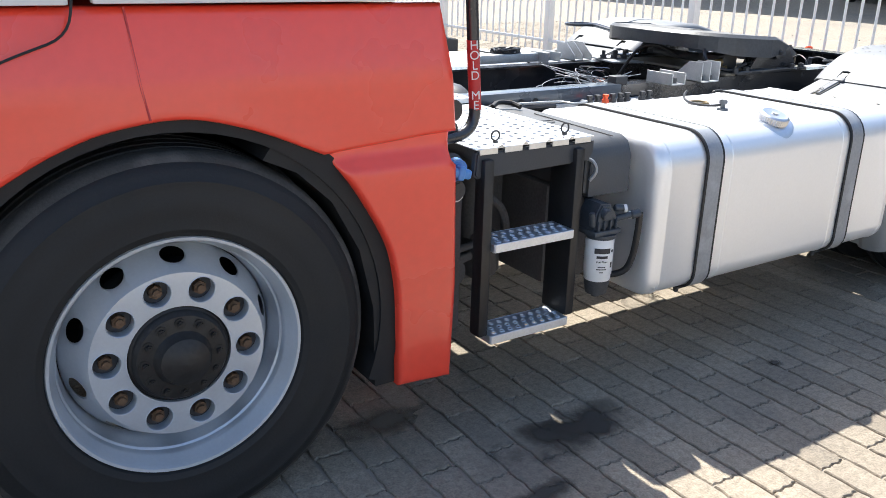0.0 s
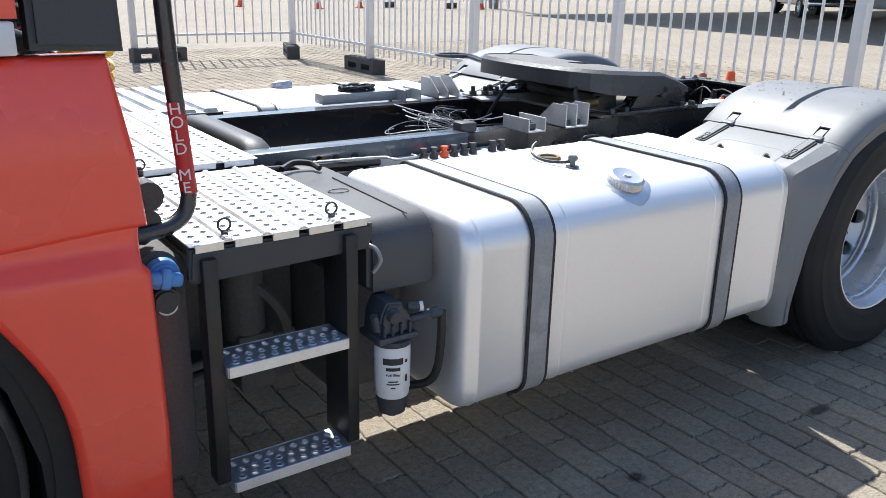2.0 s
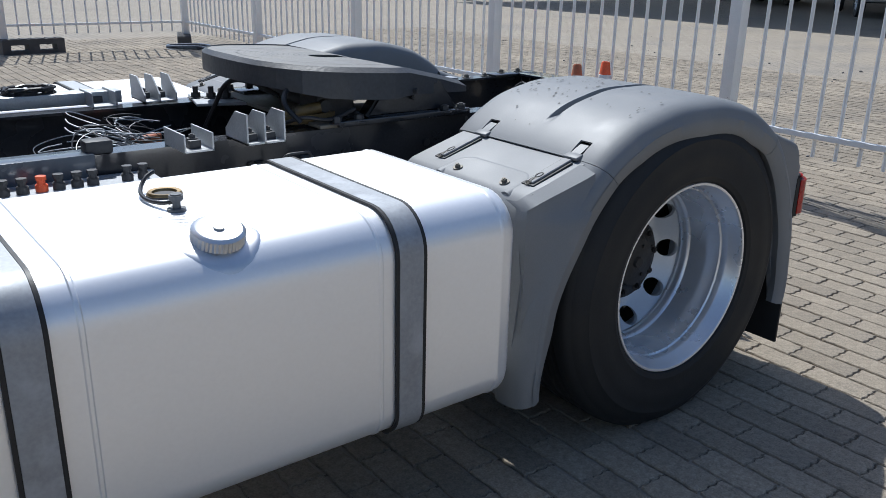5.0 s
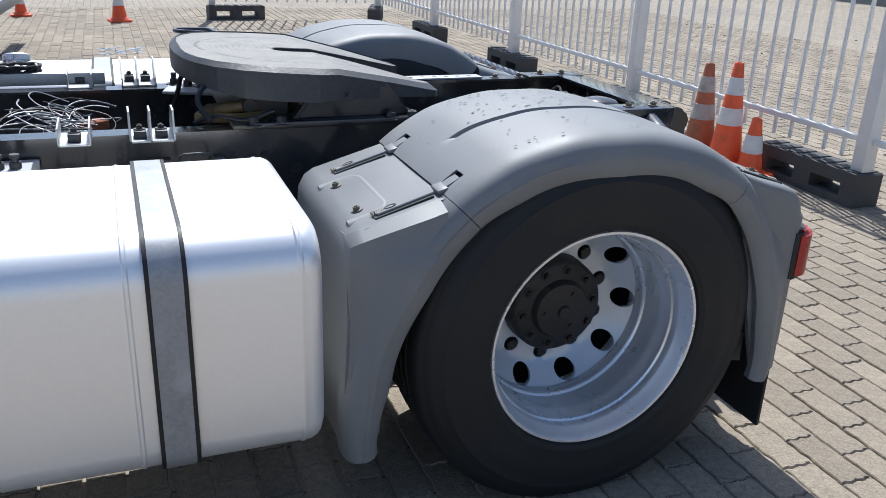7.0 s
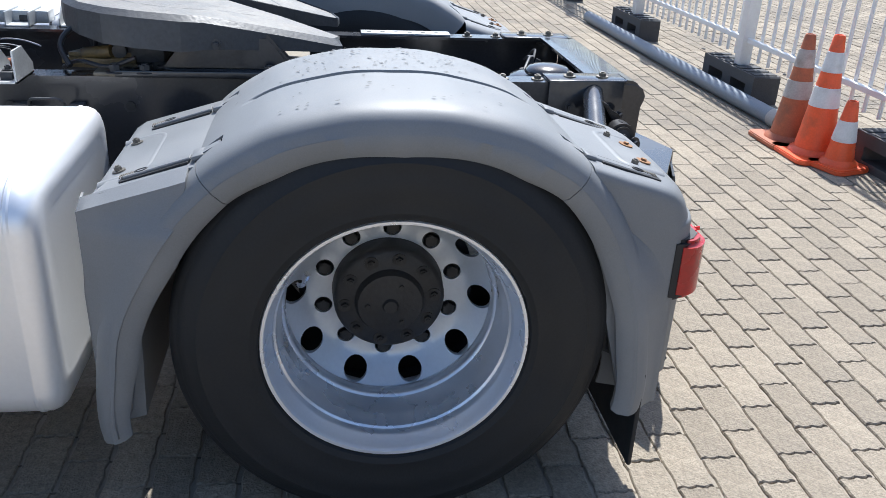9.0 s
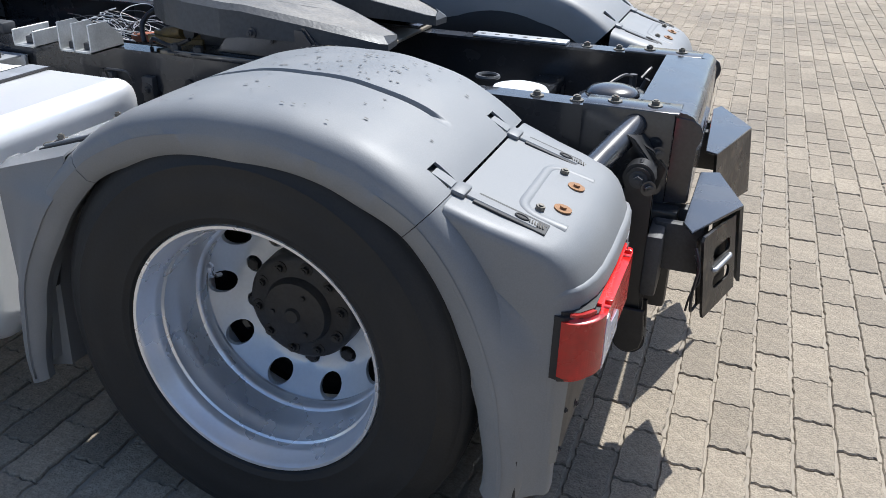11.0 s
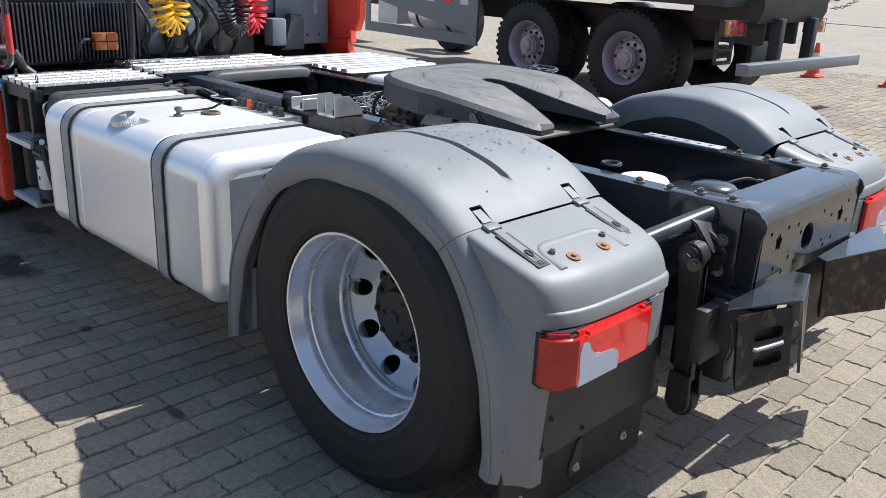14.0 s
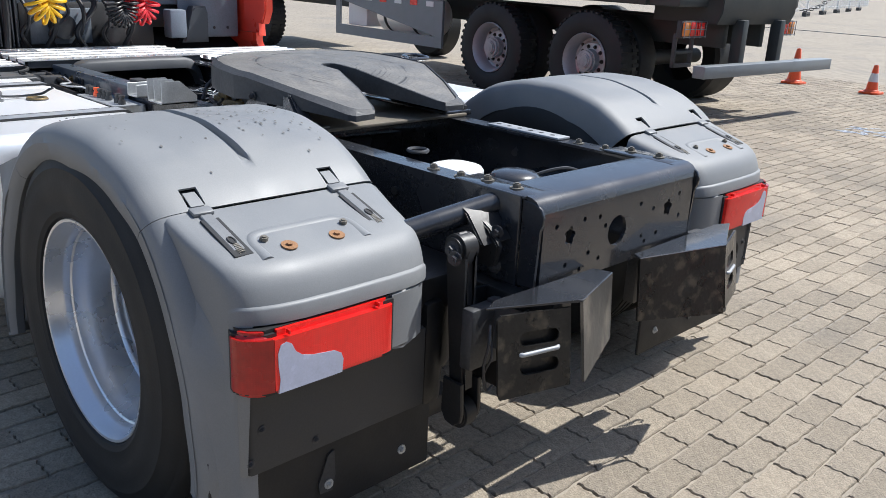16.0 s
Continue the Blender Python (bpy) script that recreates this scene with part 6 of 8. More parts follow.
part("hanger_plate", bm, OILYBLACK, truck, "black steel plate behind the arm")
# black box added to close the dark gap between skirt panel and arm
bm = BM()
box(bm, 4.05, 4.22, 0.590, 0.66, 0.30, 0.60, 0.02)
part("axle_clamp", bm, OILYBLACK, truck, "black box added to fill the dark gap beside the skirt")
bm = BM()
prism(bm, [(4.24, 0.83), (4.30, 0.80), (4.335, 0.76), (4.32, 0.70), (4.27, 0.70), (4.25, 0.76)], 0.715, 0.735, "y", 0.004)
prism(bm, [(4.235, 0.845), (4.255, 0.835), (4.315, 0.765), (4.295, 0.755)], 0.68, 0.79, "y", 0.004)
box(bm, 4.20, 4.38, 0.74, 0.80, 0.36, 0.64, 0.01)
part("damper_bracket", bm, OILYBLACK, truck, "black bracket on the frame end")
for y, z in ((0.588, 0.75), (0.735, 0.79), (0.735, 0.70), (0.735, 0.74)):
    bm = BM()
    hexbolt(bm, (4.31, y, z), (0.3, -1, 0), 0.011, 0.014)
    part("bracket_bolt", bm, BLACK, truck)


# bellows added under the frame end to hide and shade the sunlit ground
bm = BM()
prof = [(0.0, 0.28), (0.088, 0.28), (0.092, 0.30), (0.092, 0.36), (0.102, 0.352), (0.114, 0.362), (0.120, 0.385), (0.120, 0.53), (0.112, 0.55), (0.10, 0.56), (0.0, 0.56)]
revolve(bm, prof, (4.05, 0.69, 0), 32, "z")
part("air_bellows", bm, OILYBLACK, truck, "black bellows added to block light under the frame")
bm = BM()
box(bm, 3.90, 4.20, 0.57, 0.795, 0.56, 0.66, 0.012)
part("bellows_bracket", bm, OILYBLACK, truck)
bm = BM()
box(bm, 3.60, 4.17, 0.61, 0.77, 0.22, 0.282, 0.012)
part("trailing_arm", bm, OILYBLACK, truck)


# scuffed bumper plates
def bumper_plate(mirror=None, tip=(4.462, 1.048)):
    # slotted face leaning out at its foot, and a folded wing towards the middle
    b = BM()
    f0, f1 = Vector((4.455, 0.592, 0)), Vector((4.520, 0.790, 0))
    d = (f1 - f0)
    nn = Vector((d.y, -d.x, 0)).normalized()
    L = d.length
    d.normalize()

    def face(u, v, w):
        return f0 + d * u + Vector((0, 0, v)) + nn * ((0.642 - v) * 0.14 - w)
    holes = [slot(0.118, 0.578, 0.112, 0.036), slot(0.118, 0.506, 0.112, 0.036)]
    plate(b, [(0.0, 0.452), (0.006, 0.436), (L, 0.442), (L, 0.640), (0.010, 0.644), (0.0, 0.634)], holes, 0.007, face)
    # backing sheet added to keep the slots dark and stop light through them
    plate(b, [(0.02, 0.455), (L - 0.01, 0.455), (L - 0.01, 0.625), (0.02, 0.625)], [], 0.005, lambda u, v, w: face(u, v, w + 0.022))
    pl = part("bumper_plate", b, PLATE, truck, "scuffed black steel plate with two slots", mirror=mirror)
    b = BM()
    g = Vector((4.535, 0.818, 0))
    e = Vector((tip[0], tip[1], 0))
    up, lo = 0.652, 0.440
    wv = []
    for th in (0.0, 0.008):
        off = Vector((-th, -th * 0.3, 0))
        wv.append([b.verts.new(p + off) for p in (g + Vector((0, 0, up)), e + Vector((0, 0, up + 0.004)), e + Vector((0.016, 0, lo + 0.028)), g + Vector((0.026, 0.004, lo)))])
    b.faces.new(wv[0])
    b.faces.new(wv[1][::-1])
    for k in range(4):
        b.faces.new((wv[0][k], wv[0][(k + 1) % 4], wv[1][(k + 1) % 4], wv[1][k]))
    part("plate_wing", b, PLATEWING if mirror is None else PLATE, pl, "scratched steel wing", mirror=mirror, smooth=0)
    b = BM()
    prism(b, [(4.425, 0.585), (f1.x + 0.006, 0.800), (g.x, g.y), (e.x, e.y), (4.41, e.y - 0.02), (4.40, 0.64)], 0.651, 0.658, "z", 0.002, 1)
    part("plate_top", b, BLACK, pl, mirror=mirror)
    b = BM()
    box(b, 4.33, 4.45, 0.69, 0.72, 0.50, 0.63, 0.005)
    box(b, 4.33, 4.46, 0.80, 0.84, 0.50, 0.63, 0.005)
    # long box added behind the slots for the same blocking of light
    box(b, 4.32, 4.36, 0.61, 1.02, 0.455, 0.62, 0.008)
    part("plate_bracket", b, BLACKDULL, pl, mirror=mirror)
    b = BM()
    tube(b, bend([face(0.062, 0.540, 0.010), face(0.066, 0.541, -0.004), face(0.170, 0.546, -0.004), face(0.174, 0.547, 0.010)], 5, 0.010), 0.0058, 12)
    part("plate_handle", b, STRAP, pl, "worn bright handle bar", mirror=mirror)
    b = BM()
    tube(b, spline([(4.44, 0.585, 0.62), (4.455, 0.568, 0.58), (4.45, 0.560, 0.52), (4.452, 0.570, 0.46), (4.462, 0.585, 0.47)], 8), 0.004, 6)
    tube(b, spline([(4.44, 0.585, 0.60), (4.46, 0.575, 0.55), (4.445, 0.568, 0.50), (4.44, 0.585, 0.45)], 8), 0.003, 6)
    part("plate_cable", b, BLACKHOSE, pl, mirror=mirror)


bumper_plate(None)
bumper_plate(YC, (4.445, 1.150))
# ---- fifth wheel ----
FY = 1.19


def fw_outline(inset=0.0):
    """Blunt front, straight flanks, two prongs and the throat between them."""
    half = [(2.672, 0.0), (2.676, 0.10), (2.690, 0.20), (2.720, 0.285), (2.770, 0.355), (2.840, 0.400), (2.930, 0.425), (3.050, 0.436), (3.110, 0.425), (3.30, 0.350),
            (3.47, 0.270), (3.485, 0.25), (3.478, 0.17), (3.455, 0.155), (3.30, 0.095), (3.12, 0.045)]
    half = [(x + inset * max(1 - d / 0.40, 0.0) if x < 2.9 else x - inset * (x > 3.46), d - inset * min(d / 0.3, 1.0)) if x < 3.12 or d > 0.2 else (x, d) for x, d in half]
    o = [(x, FY - d) for x, d in half]
    for k in range(9):
        a = radians(270 - 180 * k / 8)
        o.append((3.03 + 0.045 * math.cos(a), FY + 0.045 * math.sin(a)))
    o += [(x, FY + d) for x, d in half[:0:-1]]
    if sum((x1 - x0) * (y1 + y0) for (x0, y0), (x1, y1) in zip(o, o[1:] + o[:1])) > 0:
        o = o[::-1]
    return o


def fw_z(x):
    return 1.046 + (3.03 - x) * 0.055 if x < 3.14 else 1.040 - (x - 3.14) * 0.255


bm = BM()
ol, top_edge = fw_outline(), fw_outline(0.022)
extra = [p for p in [(2.62 + 0.05 * i, FY - 0.40 + 0.08 * j) for i in range(17) for j in range(11)] if inside(p, top_edge)]
plate(bm, top_edge, [], 0.020, lambda u, v, w: Vector((u, v, fw_z(u) - w)), extra)
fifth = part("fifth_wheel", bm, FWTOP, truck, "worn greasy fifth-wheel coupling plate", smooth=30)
# chamfered edge and straight sides of the casting
def fw_depth(x):
    return 0.070 + 0.022 * min(max((x - 2.70) / 0.15, 0), 1) if x < 3.05 else max(0.092 - (x - 3.05) * 0.15, 0.03)


bm = BM()
rings = [[bm.verts.new((x, y, fw_z(x) - 0.001)) for x, y in top_edge], [bm.verts.new((x, y, fw_z(x) - 0.013)) for x, y in ol], [bm.verts.new((x, y, fw_z(x) - fw_depth(x))) for x, y in ol]]
for p, q in zip(rings, rings[1:]):
    for k in range(len(ol)):
        bm.faces.new((p[k], p[(k + 1) % len(ol)], q[(k + 1) % len(ol)], q[k]))
sk = part("plate_skirt", bm, FWSIDE, fifth, "black cast rim", smooth=14)
md = sk.modifiers.new("shell", "SOLIDIFY")
md.thickness, md.offset = 0.012, 0
for s in (-1, 1):
    bm = BM()
    y = FY + s * 0.345
    prism(bm, [(2.98, 0.89), (3.06, 0.99), (3.28, 0.99), (3.36, 0.89)], y - 0.03, y + 0.03, "y", 0.008)
    cyl(bm, (3.17, y - 0.052, 0.955), (3.17, y + 0.052, 0.955), 0.022, 20, bevel=0.004)
    box(bm, 2.86, 3.38, y - 0.07, y + 0.07, 0.875, 0.895, 0.004)
    part("pedestal", bm, BLACK, fifth, "black bearing pedestal")
for s in (-1, 1):
    bm = BM()
    hexbolt(bm, (3.14, FY + s * 0.420, 0.972), (0, s, 0), 0.009, 0.014)
    part("pivot_bolt", bm, BLACKDULL, fifth)
bm = BM()
box(bm, 3.57, 3.90, W - 0.865, W - 0.80, 0.873, 0.881, 0.002)
strip = part("slotted_strip", bm, STRAP, truck, "grey slotted strip on the frame rail")
# no openings are cut: black discs paint the dark of the slots
for k in range(6):
    bm = BM()
    cyl(bm, (3.60 + k * 0.05, W - 0.835, 0.880), (3.60 + k * 0.05, W - 0.835, 0.8815), 0.009, 12)
    part("strip_plug", bm, RUBBER, strip)
bm = BM()
box(bm, 2.80, 3.39, 0.79, W - 0.79, 0.874, 0.886, 0.003)
part("mounting_plate", bm, DUSTSTEEL, fifth, "dusty mounting plate on the frame")
for s in (-1, 1):
    for x in (2.86, 2.94, 3.28, 3.35):
        bm = BM()
        hexbolt(bm, (x, FY + s * 0.40, 0.886), (0, 0, 1), 0.015, 0.020)
        part("mounting_bolt", bm, BLACKDULL, fifth)
bm = BM()
prism(bm, [(2.64, 1.37), (2.84, 1.30), (2.90, 1.42), (2.90, 1.60), (2.70, 1.60)], 0.874, 0.884, "z", 0.002, 1)
foot = part("foot_plate", bm, STRAP, fifth, "grey steel foot plate with big bolts")
for x, y in ((2.69, 1.50), (2.735, 1.468), (2.78, 1.44)):
    bm = BM()
    hexbolt(bm, (x, y, 0.884), (0, 0, 1), 0.017, 0.016)
    cyl(bm, (x, y, 0.897), (x, y, 0.925), 0.010, 10)
    part("foot_bolt", bm, BLACKDULL, foot)
bm = BM()
box(bm, 2.84, 2.98, 0.88, 1.0, 0.89, 0.96, 0.01)
cyl(bm, (2.86, 0.86, 0.93), (2.86, 1.30, 0.94), 0.02, 12)
part("lock_shaft", bm, BLACKDULL, fifth)
bm = BM()
prism(bm, [(2.70, 0.87), (2.82, 0.85), (2.90, 0.87), (2.90, 0.95), (2.74, 0.96)], 0.880, 0.922, "z", 0.012, 2)
cyl(bm, (2.76, 0.88, 0.918), (2.84, 0.86, 0.930), 0.018, 12)
part("lock_lever", bm, GREASE, fifth, "yellowish greased lock parts")
bm = BM()
tube(bm, bend([(2.86, 1.58, 1.01), (2.88, 1.78, 1.03), (2.86, 1.87, 1.03), (2.73, 1.88, 1.03), (2.73, 1.81, 1.03), (2.84, 1.76, 1.03), (2.84, 1.58, 1.01)], 5, 0.04), 0.009, 10)
part("release_handle", bm, BLACK, fifth, "black release handle loop")
bm = BM()
tube(bm, spline([(2.74, 0.80, 0.90), (2.71, 0.84, 0.95), (2.74, 0.88, 0.99), (2.82, 0.92, 1.0)], 10), 0.008, 8)
tube(bm, spline([(2.70, 0.88, 0.88), (2.76, 0.82, 0.91), (2.84, 0.80, 0.90), (2.92, 0.78, 0.93)], 10), 0.006, 8)
part("grease_line", bm, BLACKHOSE, fifth)
bm = BM()
tube(bm, spline([(2.66, 1.36, 0.80), (2.685, 1.32, 0.88), (2.70, 1.27, 0.95), (2.72, 1.22, 0.978), (2.77, 1.17, 0.97), (2.83, 1.12, 0.93)], 10), 0.008, 10)
part("lock_hose", bm, BLACKHOSE, fifth, "black hose arching to the lock")

# ---- brackets, valves and cables along the frame ----
def u_bracket(x, y, z, l, w, h, name, mirror=None):
    b = BM()
    t = 0.005
    box(b, x, x + l, y, y + w, z, z + t, 0.001, 1)
    box(b, x, x + t, y, y + w, z, z + h, 0.001, 1)
    box(b, x + l - t, x + l, y, y + w, z, z + h, 0.001, 1)
    return part(name, b, GALV, truck, "bright galvanised angle bracket", mirror=mirror)


def wedge_bracket(x, y, z, mirror=None):
    b = BM()
    for dx in (0.0, 0.053, 0.113):
        prism(b, [(y, z), (y + 0.145, z), (y + 0.145, z + 0.028), (y + 0.075, z + 0.086), (y, z + 0.086)], x + dx, x + dx + 0.005, "x")
    box(b, x, x + 0.118, y, y + 0.145, z, z + 0.005)
    return part("gusset_bracket", b, GALV, truck, "three upright galvanised gusset plates", mirror=mirror)


for mir in (None, YC):
    u_bracket(2.335, 0.69, 0.872, 0.083, 0.15, 0.050, "angle_bracket", mir)
    wedge_bracket(2.514, 0.69, 0.874, mir)
    for x in (2.542, 2.598, 2.376):
        b = BM()
        box(b, x - 0.016, x + 0.016, 0.715, 0.765, 0.876, 0.900, 0.003)
        hexbolt(b, (x, 0.74, 0.900), (0, 0, 1), 0.009, 0.009)
        part("bracket_block", b, BLACKDULL, truck, mirror=mir)
bm = BM()
box(bm, 1.975, 2.46, 1.60, 1.68, 0.872, 0.915, 0.004)
part("cable_tray", bm, GALV, truck, "grey sheet tray along the frame")
bm = BM()
tube(bm, [(2.17 + 0.075 * math.cos(k * 0.35) + 0.01 * math.sin(k * 1.7), 1.66 + 0.05 * math.sin(k * 0.35), 0.925 + 0.012 * math.sin(k * 0.9)) for k in range(90)], 0.006, 6)
part("coiled_cable", bm, BLACKHOSE, truck, "coil of black cable on the tray")
rr = random.Random(11)
for k in range(30):
    bm = BM()
    p = Vector((2.38 + rr.uniform(-0.05, 0.05), 1.15 + rr.uniform(-0.06, 0.05), 0.815 + rr.uniform(-0.02, 0.02)))
    pts = [p.copy()]
    turn = rr.choice((-1, 1)) * rr.uniform(0.25, 0.75)
    a, lift, step = rr.uniform(1.9, 4.0), rr.uniform(0.008, 0.030), rr.uniform(0.034, 0.062)
    for j in range(rr.choice((5, 6, 7, 9))):
        p = p + Vector((math.cos(a) * step, math.sin(a) * step, lift))
        a += turn * rr.uniform(0.5, 1.3)
        lift -= rr.uniform(0.003, 0.010)
        p.x, p.y, p.z = min(max(p.x, 2.08), 2.52), min(max(p.y, 0.90), 1.46), min(max(p.z, 0.79), 0.90)
        pts.append(p.copy())
    tube(bm, spline(pts, 5), rr.choice((0.0016, 0.002, 0.0026)), 5)
    part("loose_cable", bm, (BLACKHOSE, STRAP, STRAP)[k % 3], truck)
# brownish wooden wedge lying in the cable tangle
bm = BM()
box(bm, 2.36, 2.46, 1.20, 1.24, 0.795, 0.825, 0.004, 1, Matrix.Rotation(0.5, 3, "Z"))
part("cable_clamp", bm, ORANGEOLD, truck, "brownish wooden wedge among the cables")
bm = BM()
box(bm, 2.115, 2.185, 0.80, 0.855, 0.872, 0.908, 0.006)
part("junction_box", bm, BLACKDULL, truck)
bm = BM()
plate(bm, [(1.885, 0.665), (2.265, 0.665), (2.265, 0.775), (1.885, 0.775)], [slot(x, 0.752, 0.024, 0.012) for x in (1.92, 1.98, 2.04, 2.10, 2.15, 2.205)], 0.005, lambda u, v, w: Vector((u, v, 0.818 - w)))
box(bm, 1.72, 2.28, 0.775, 0.79, 0.77, 0.82, 0.004)
manifold = part("valve_rail", bm, STRAP, truck, "row of small black valves on a slotted rail")
for i, x in enumerate((1.894, 1.937, 1.980, 2.020, 2.063, 2.101, 2.187, 2.228)):
    b = BM()
    red = i == 2
    cyl(b, (x, 0.712, 0.816), (x, 0.712, 0.836), 0.0150, 12, bevel=0.002)
    cyl(b, (x, 0.712, 0.836), (x, 0.712, 0.846), 0.0100, 10)
    cyl(b, (x, 0.712, 0.846), (x, 0.712, 0.856), 0.0135, 6)
    part("valve_plug", b, ORANGE if red else BLACKDULL, manifold, "orange plug" if red else "")
bm = BM()
tube(bm, bend([(1.50, 0.76, 0.84), (1.66, 0.72, 0.845), (1.738, 0.70, 0.845), (1.745, 0.645, 0.845), (1.835, 0.655, 0.845), (1.845, 0.715, 0.84), (1.885, 0.72, 0.822)], 5, 0.02), 0.0045, 8)
part("valve_pipe", bm, GALV, truck, "thin bent steel pipe")
bm = BM()
hexbolt(bm, (1.545, 0.781, 0.838), (0, -1, 0), 0.009, 0.008)
part("brass_bolt", bm, BRASS, truck)
# grab hoop and brackets near the mudguard
for x in (2.60, 2.75):
    bm = BM()
    box(bm, x - 0.02, x + 0.02, 0.775, 0.80, 0.72, 0.80, 0.004)
    hexbolt(bm, (x, 0.775, 0.76), (0, -1, 0), 0.012, 0.012)
    part("rail_clamp", bm, BLACKDULL, truck)
bm = BM()
tube(bm, bend([(2.64, 0.74, 0.79), (2.64, 0.72, 0.828), (2.73, 0.72, 0.828), (2.73, 0.74, 0.79)], 4, 0.02), 0.004, 8)
part("wire_hoop", bm, BLACKDULL, truck)

for k, (y, z, r) in enumerate(((0.715, 0.80, 0.016), (0.745, 0.83, 0.012), (0.70, 0.765, 0.014))):
    bm = BM()
    tube(bm, spline([(0.90, y + 0.02, z - 0.03), (1.10, y, z), (1.30, y + 0.012 * (k - 1), z + 0.008), (1.50, y - 0.01, z), (1.74, y, z - 0.01)], 8), r, 10)
    part("chassis_pipe", bm, BLACKHOSE, truck, "black pipe along the frame")
for x, w in ((0.98, 0.10), (1.22, 0.05), (1.335, 0.035), (1.46, 0.07)):
    bm = BM()
    box(bm, x - w / 2, x + w / 2, 0.668, 0.79, 0.70, 0.845, 0.008)
    hexbolt(bm, (x, 0.668, 0.78), (0, -1, 0), 0.010, 0.008)
    part("pipe_bracket", bm, BLACKDULL, truck, "black pipe bracket on the frame")

# ---- behind the cab ----
bm = BM()
box(bm, 0.30, 0.84, 0.28, 1.62, 0.55, 0.85, 0.04)
part("gearbox_cover", bm, BLACKDULL, truck, "black gearbox cover under the cab")
bm = BM()
box(bm, 0.55, 0.61, 0.10, 0.88, 0.88, 1.22)
duct = part("ribbed_air_duct", bm, CABGREY, truck, "dark ribbed intake behind the cab")
for k in range(34):
    bm = BM()
    y = 0.12 + k * 0.022
    box(bm, 0.60, 0.66, y, y + 0.010, 0.90, 1.20, 0.002, 1)
    part("duct_rib", bm, CABGREY, duct)
for k in range(7):
    bm = BM()
    box(bm, 0.56, 0.64, 0.08, 0.55, 1.22 + k * 0.05, 1.245 + k * 0.05, 0.004)
    part("louvre", bm, BLACKDULL, duct)
for z in (0.955, 1.002):
    for y in (0.575, 0.640):
        bm = BM()
        box(bm, 0.665, 0.72, y, y + 0.062, z, z + 0.043, 0.003)
        part("brown_block", bm, BROWNBOX, truck, "orange-brown block")
bm = BM()
tube(bm, spline([(0.68, 0.50, 0.88), (0.70, 0.48, 0.95), (0.70, 0.52, 1.01), (0.68, 0.60, 1.0)], 8), 0.010, 8)
part("cab_cable", bm, BLACKHOSE, truck)
bm = BM()
tube(bm, spline([(0.70, 0.78, 0.88), (0.70, 0.79, 1.1), (0.70, 0.78, 1.4)], 8), 0.018, 10)
part("cab_pipe", bm, BLACKHOSE, truck, "black upright pipe behind the cab")
for k in range(10):
    bm = BM()
    y0 = 0.85 + k * 0.075
    tube(bm, spline([(0.60 + 0.02 * (k % 3), y0, 0.88), (0.66, y0 + 0.05 * (-1) ** k, 0.98), (0.68 - 0.02 * (k % 2), y0 + 0.06, 1.08 + 0.02 * (k % 3)), (0.60, y0 + 0.02, 1.22)], 6), 0.009 + 0.004 * (k % 3), 8)
    part("cab_hose", bm, BLACKHOSE, truck, "black hose behind the cab")
bm = BM()
box(bm, 0.30, 0.55, 0.90, 1.70, 0.86, 1.14, 0.03)
part("gearbox", bm, BLACKDULL, truck, "black machinery behind the cab")
for y, z, r in ((1.12, 1.0, 0.07), (1.40, 0.95, 0.05)):
    bm = BM()
    cyl(bm, (0.55, y, z), (0.63, y, z), r, 20, bevel=0.006)
    part("round_cover", bm, BLACKDULL, truck)
for y0, y1, z0, z1 in ((0.95, 1.30, 0.90, 1.10), (1.85, 2.28, 0.92, 1.5)):
    bm = BM()
    box(bm, 0.552, 0.567, y0, y1, z0, z1, 0.01)
    part("rear_panel", bm, BLUEGREY, truck, "blue-grey sheet panel behind the cab")
for y in (2.0, 2.1, 2.2):
    bm = BM()
    hexbolt(bm, (0.56, y, 0.98), (1, 0, 0), 0.010, 0.008)
    part("panel_bolt", bm, BLACKDULL, truck)


def spring_hose(x, y, zb, r, wire, turns, material, label):
    """A spring hose that hangs down in a tight loop: coils going down, round and up again."""
    b = BM()
    h = 0.052
    path = spline([(x - 0.05, y - h, 1.50), (x - 0.02, y - h, 1.32), (x, y - h, zb + 0.13), (x, y - h * 0.72, zb + 0.035), (x, y, zb), (x, y + h * 0.72, zb + 0.035), (x, y + h, zb + 0.13), (x - 0.02, y + h, 1.32), (x - 0.05, y + h, 1.50)], 24)
    n = turns * 16
    pts = []
    for i in range(n):
        f = i / (n - 1) * (len(path) - 1)
        j = min(int(f), len(path) - 2)
        d = (path[j + 1] - path[j]).normalized()
        u = Vector((1, 0, 0)) - d * d.x
        u.normalize()
        a = i * math.tau / 16
        pts.append(path[j].lerp(path[j + 1], f - j) + r * (math.cos(a) * u + math.sin(a) * d.cross(u)))
    tube(b, pts, wire, 8)
    return part("spring_hose", b, material, truck, label)


spring_hose(0.90, 0.925, 1.095, 0.057, 0.0085, 21, YELLOW, "coiled yellow air hose")
spring_hose(0.85, 1.360, 1.055, 0.045, 0.0060, 34, BLACKHOSE, "coiled black electric cable")
spring_hose(0.80, 1.508, 1.072, 0.052, 0.0082, 21, REDHOSE, "coiled red air hose")
bm = BM()
prism(bm, [(1.82, 0.90), (2.00, 0.90), (2.00, 1.08), (1.985, 1.12), (1.90, 1.12), (1.885, 1.08)], 0.60, 0.68, "x", 0.012, 2)
part("lamp_box", bm, CABGREY, truck, "grey plastic box behind the cab")
bm = BM()
box(bm, 0.60, 0.70, 1.73, 1.84, 0.93, 1.10, 0.012)
part("reservoir", bm, BLUEGREY, truck, "small blue-grey reservoir")
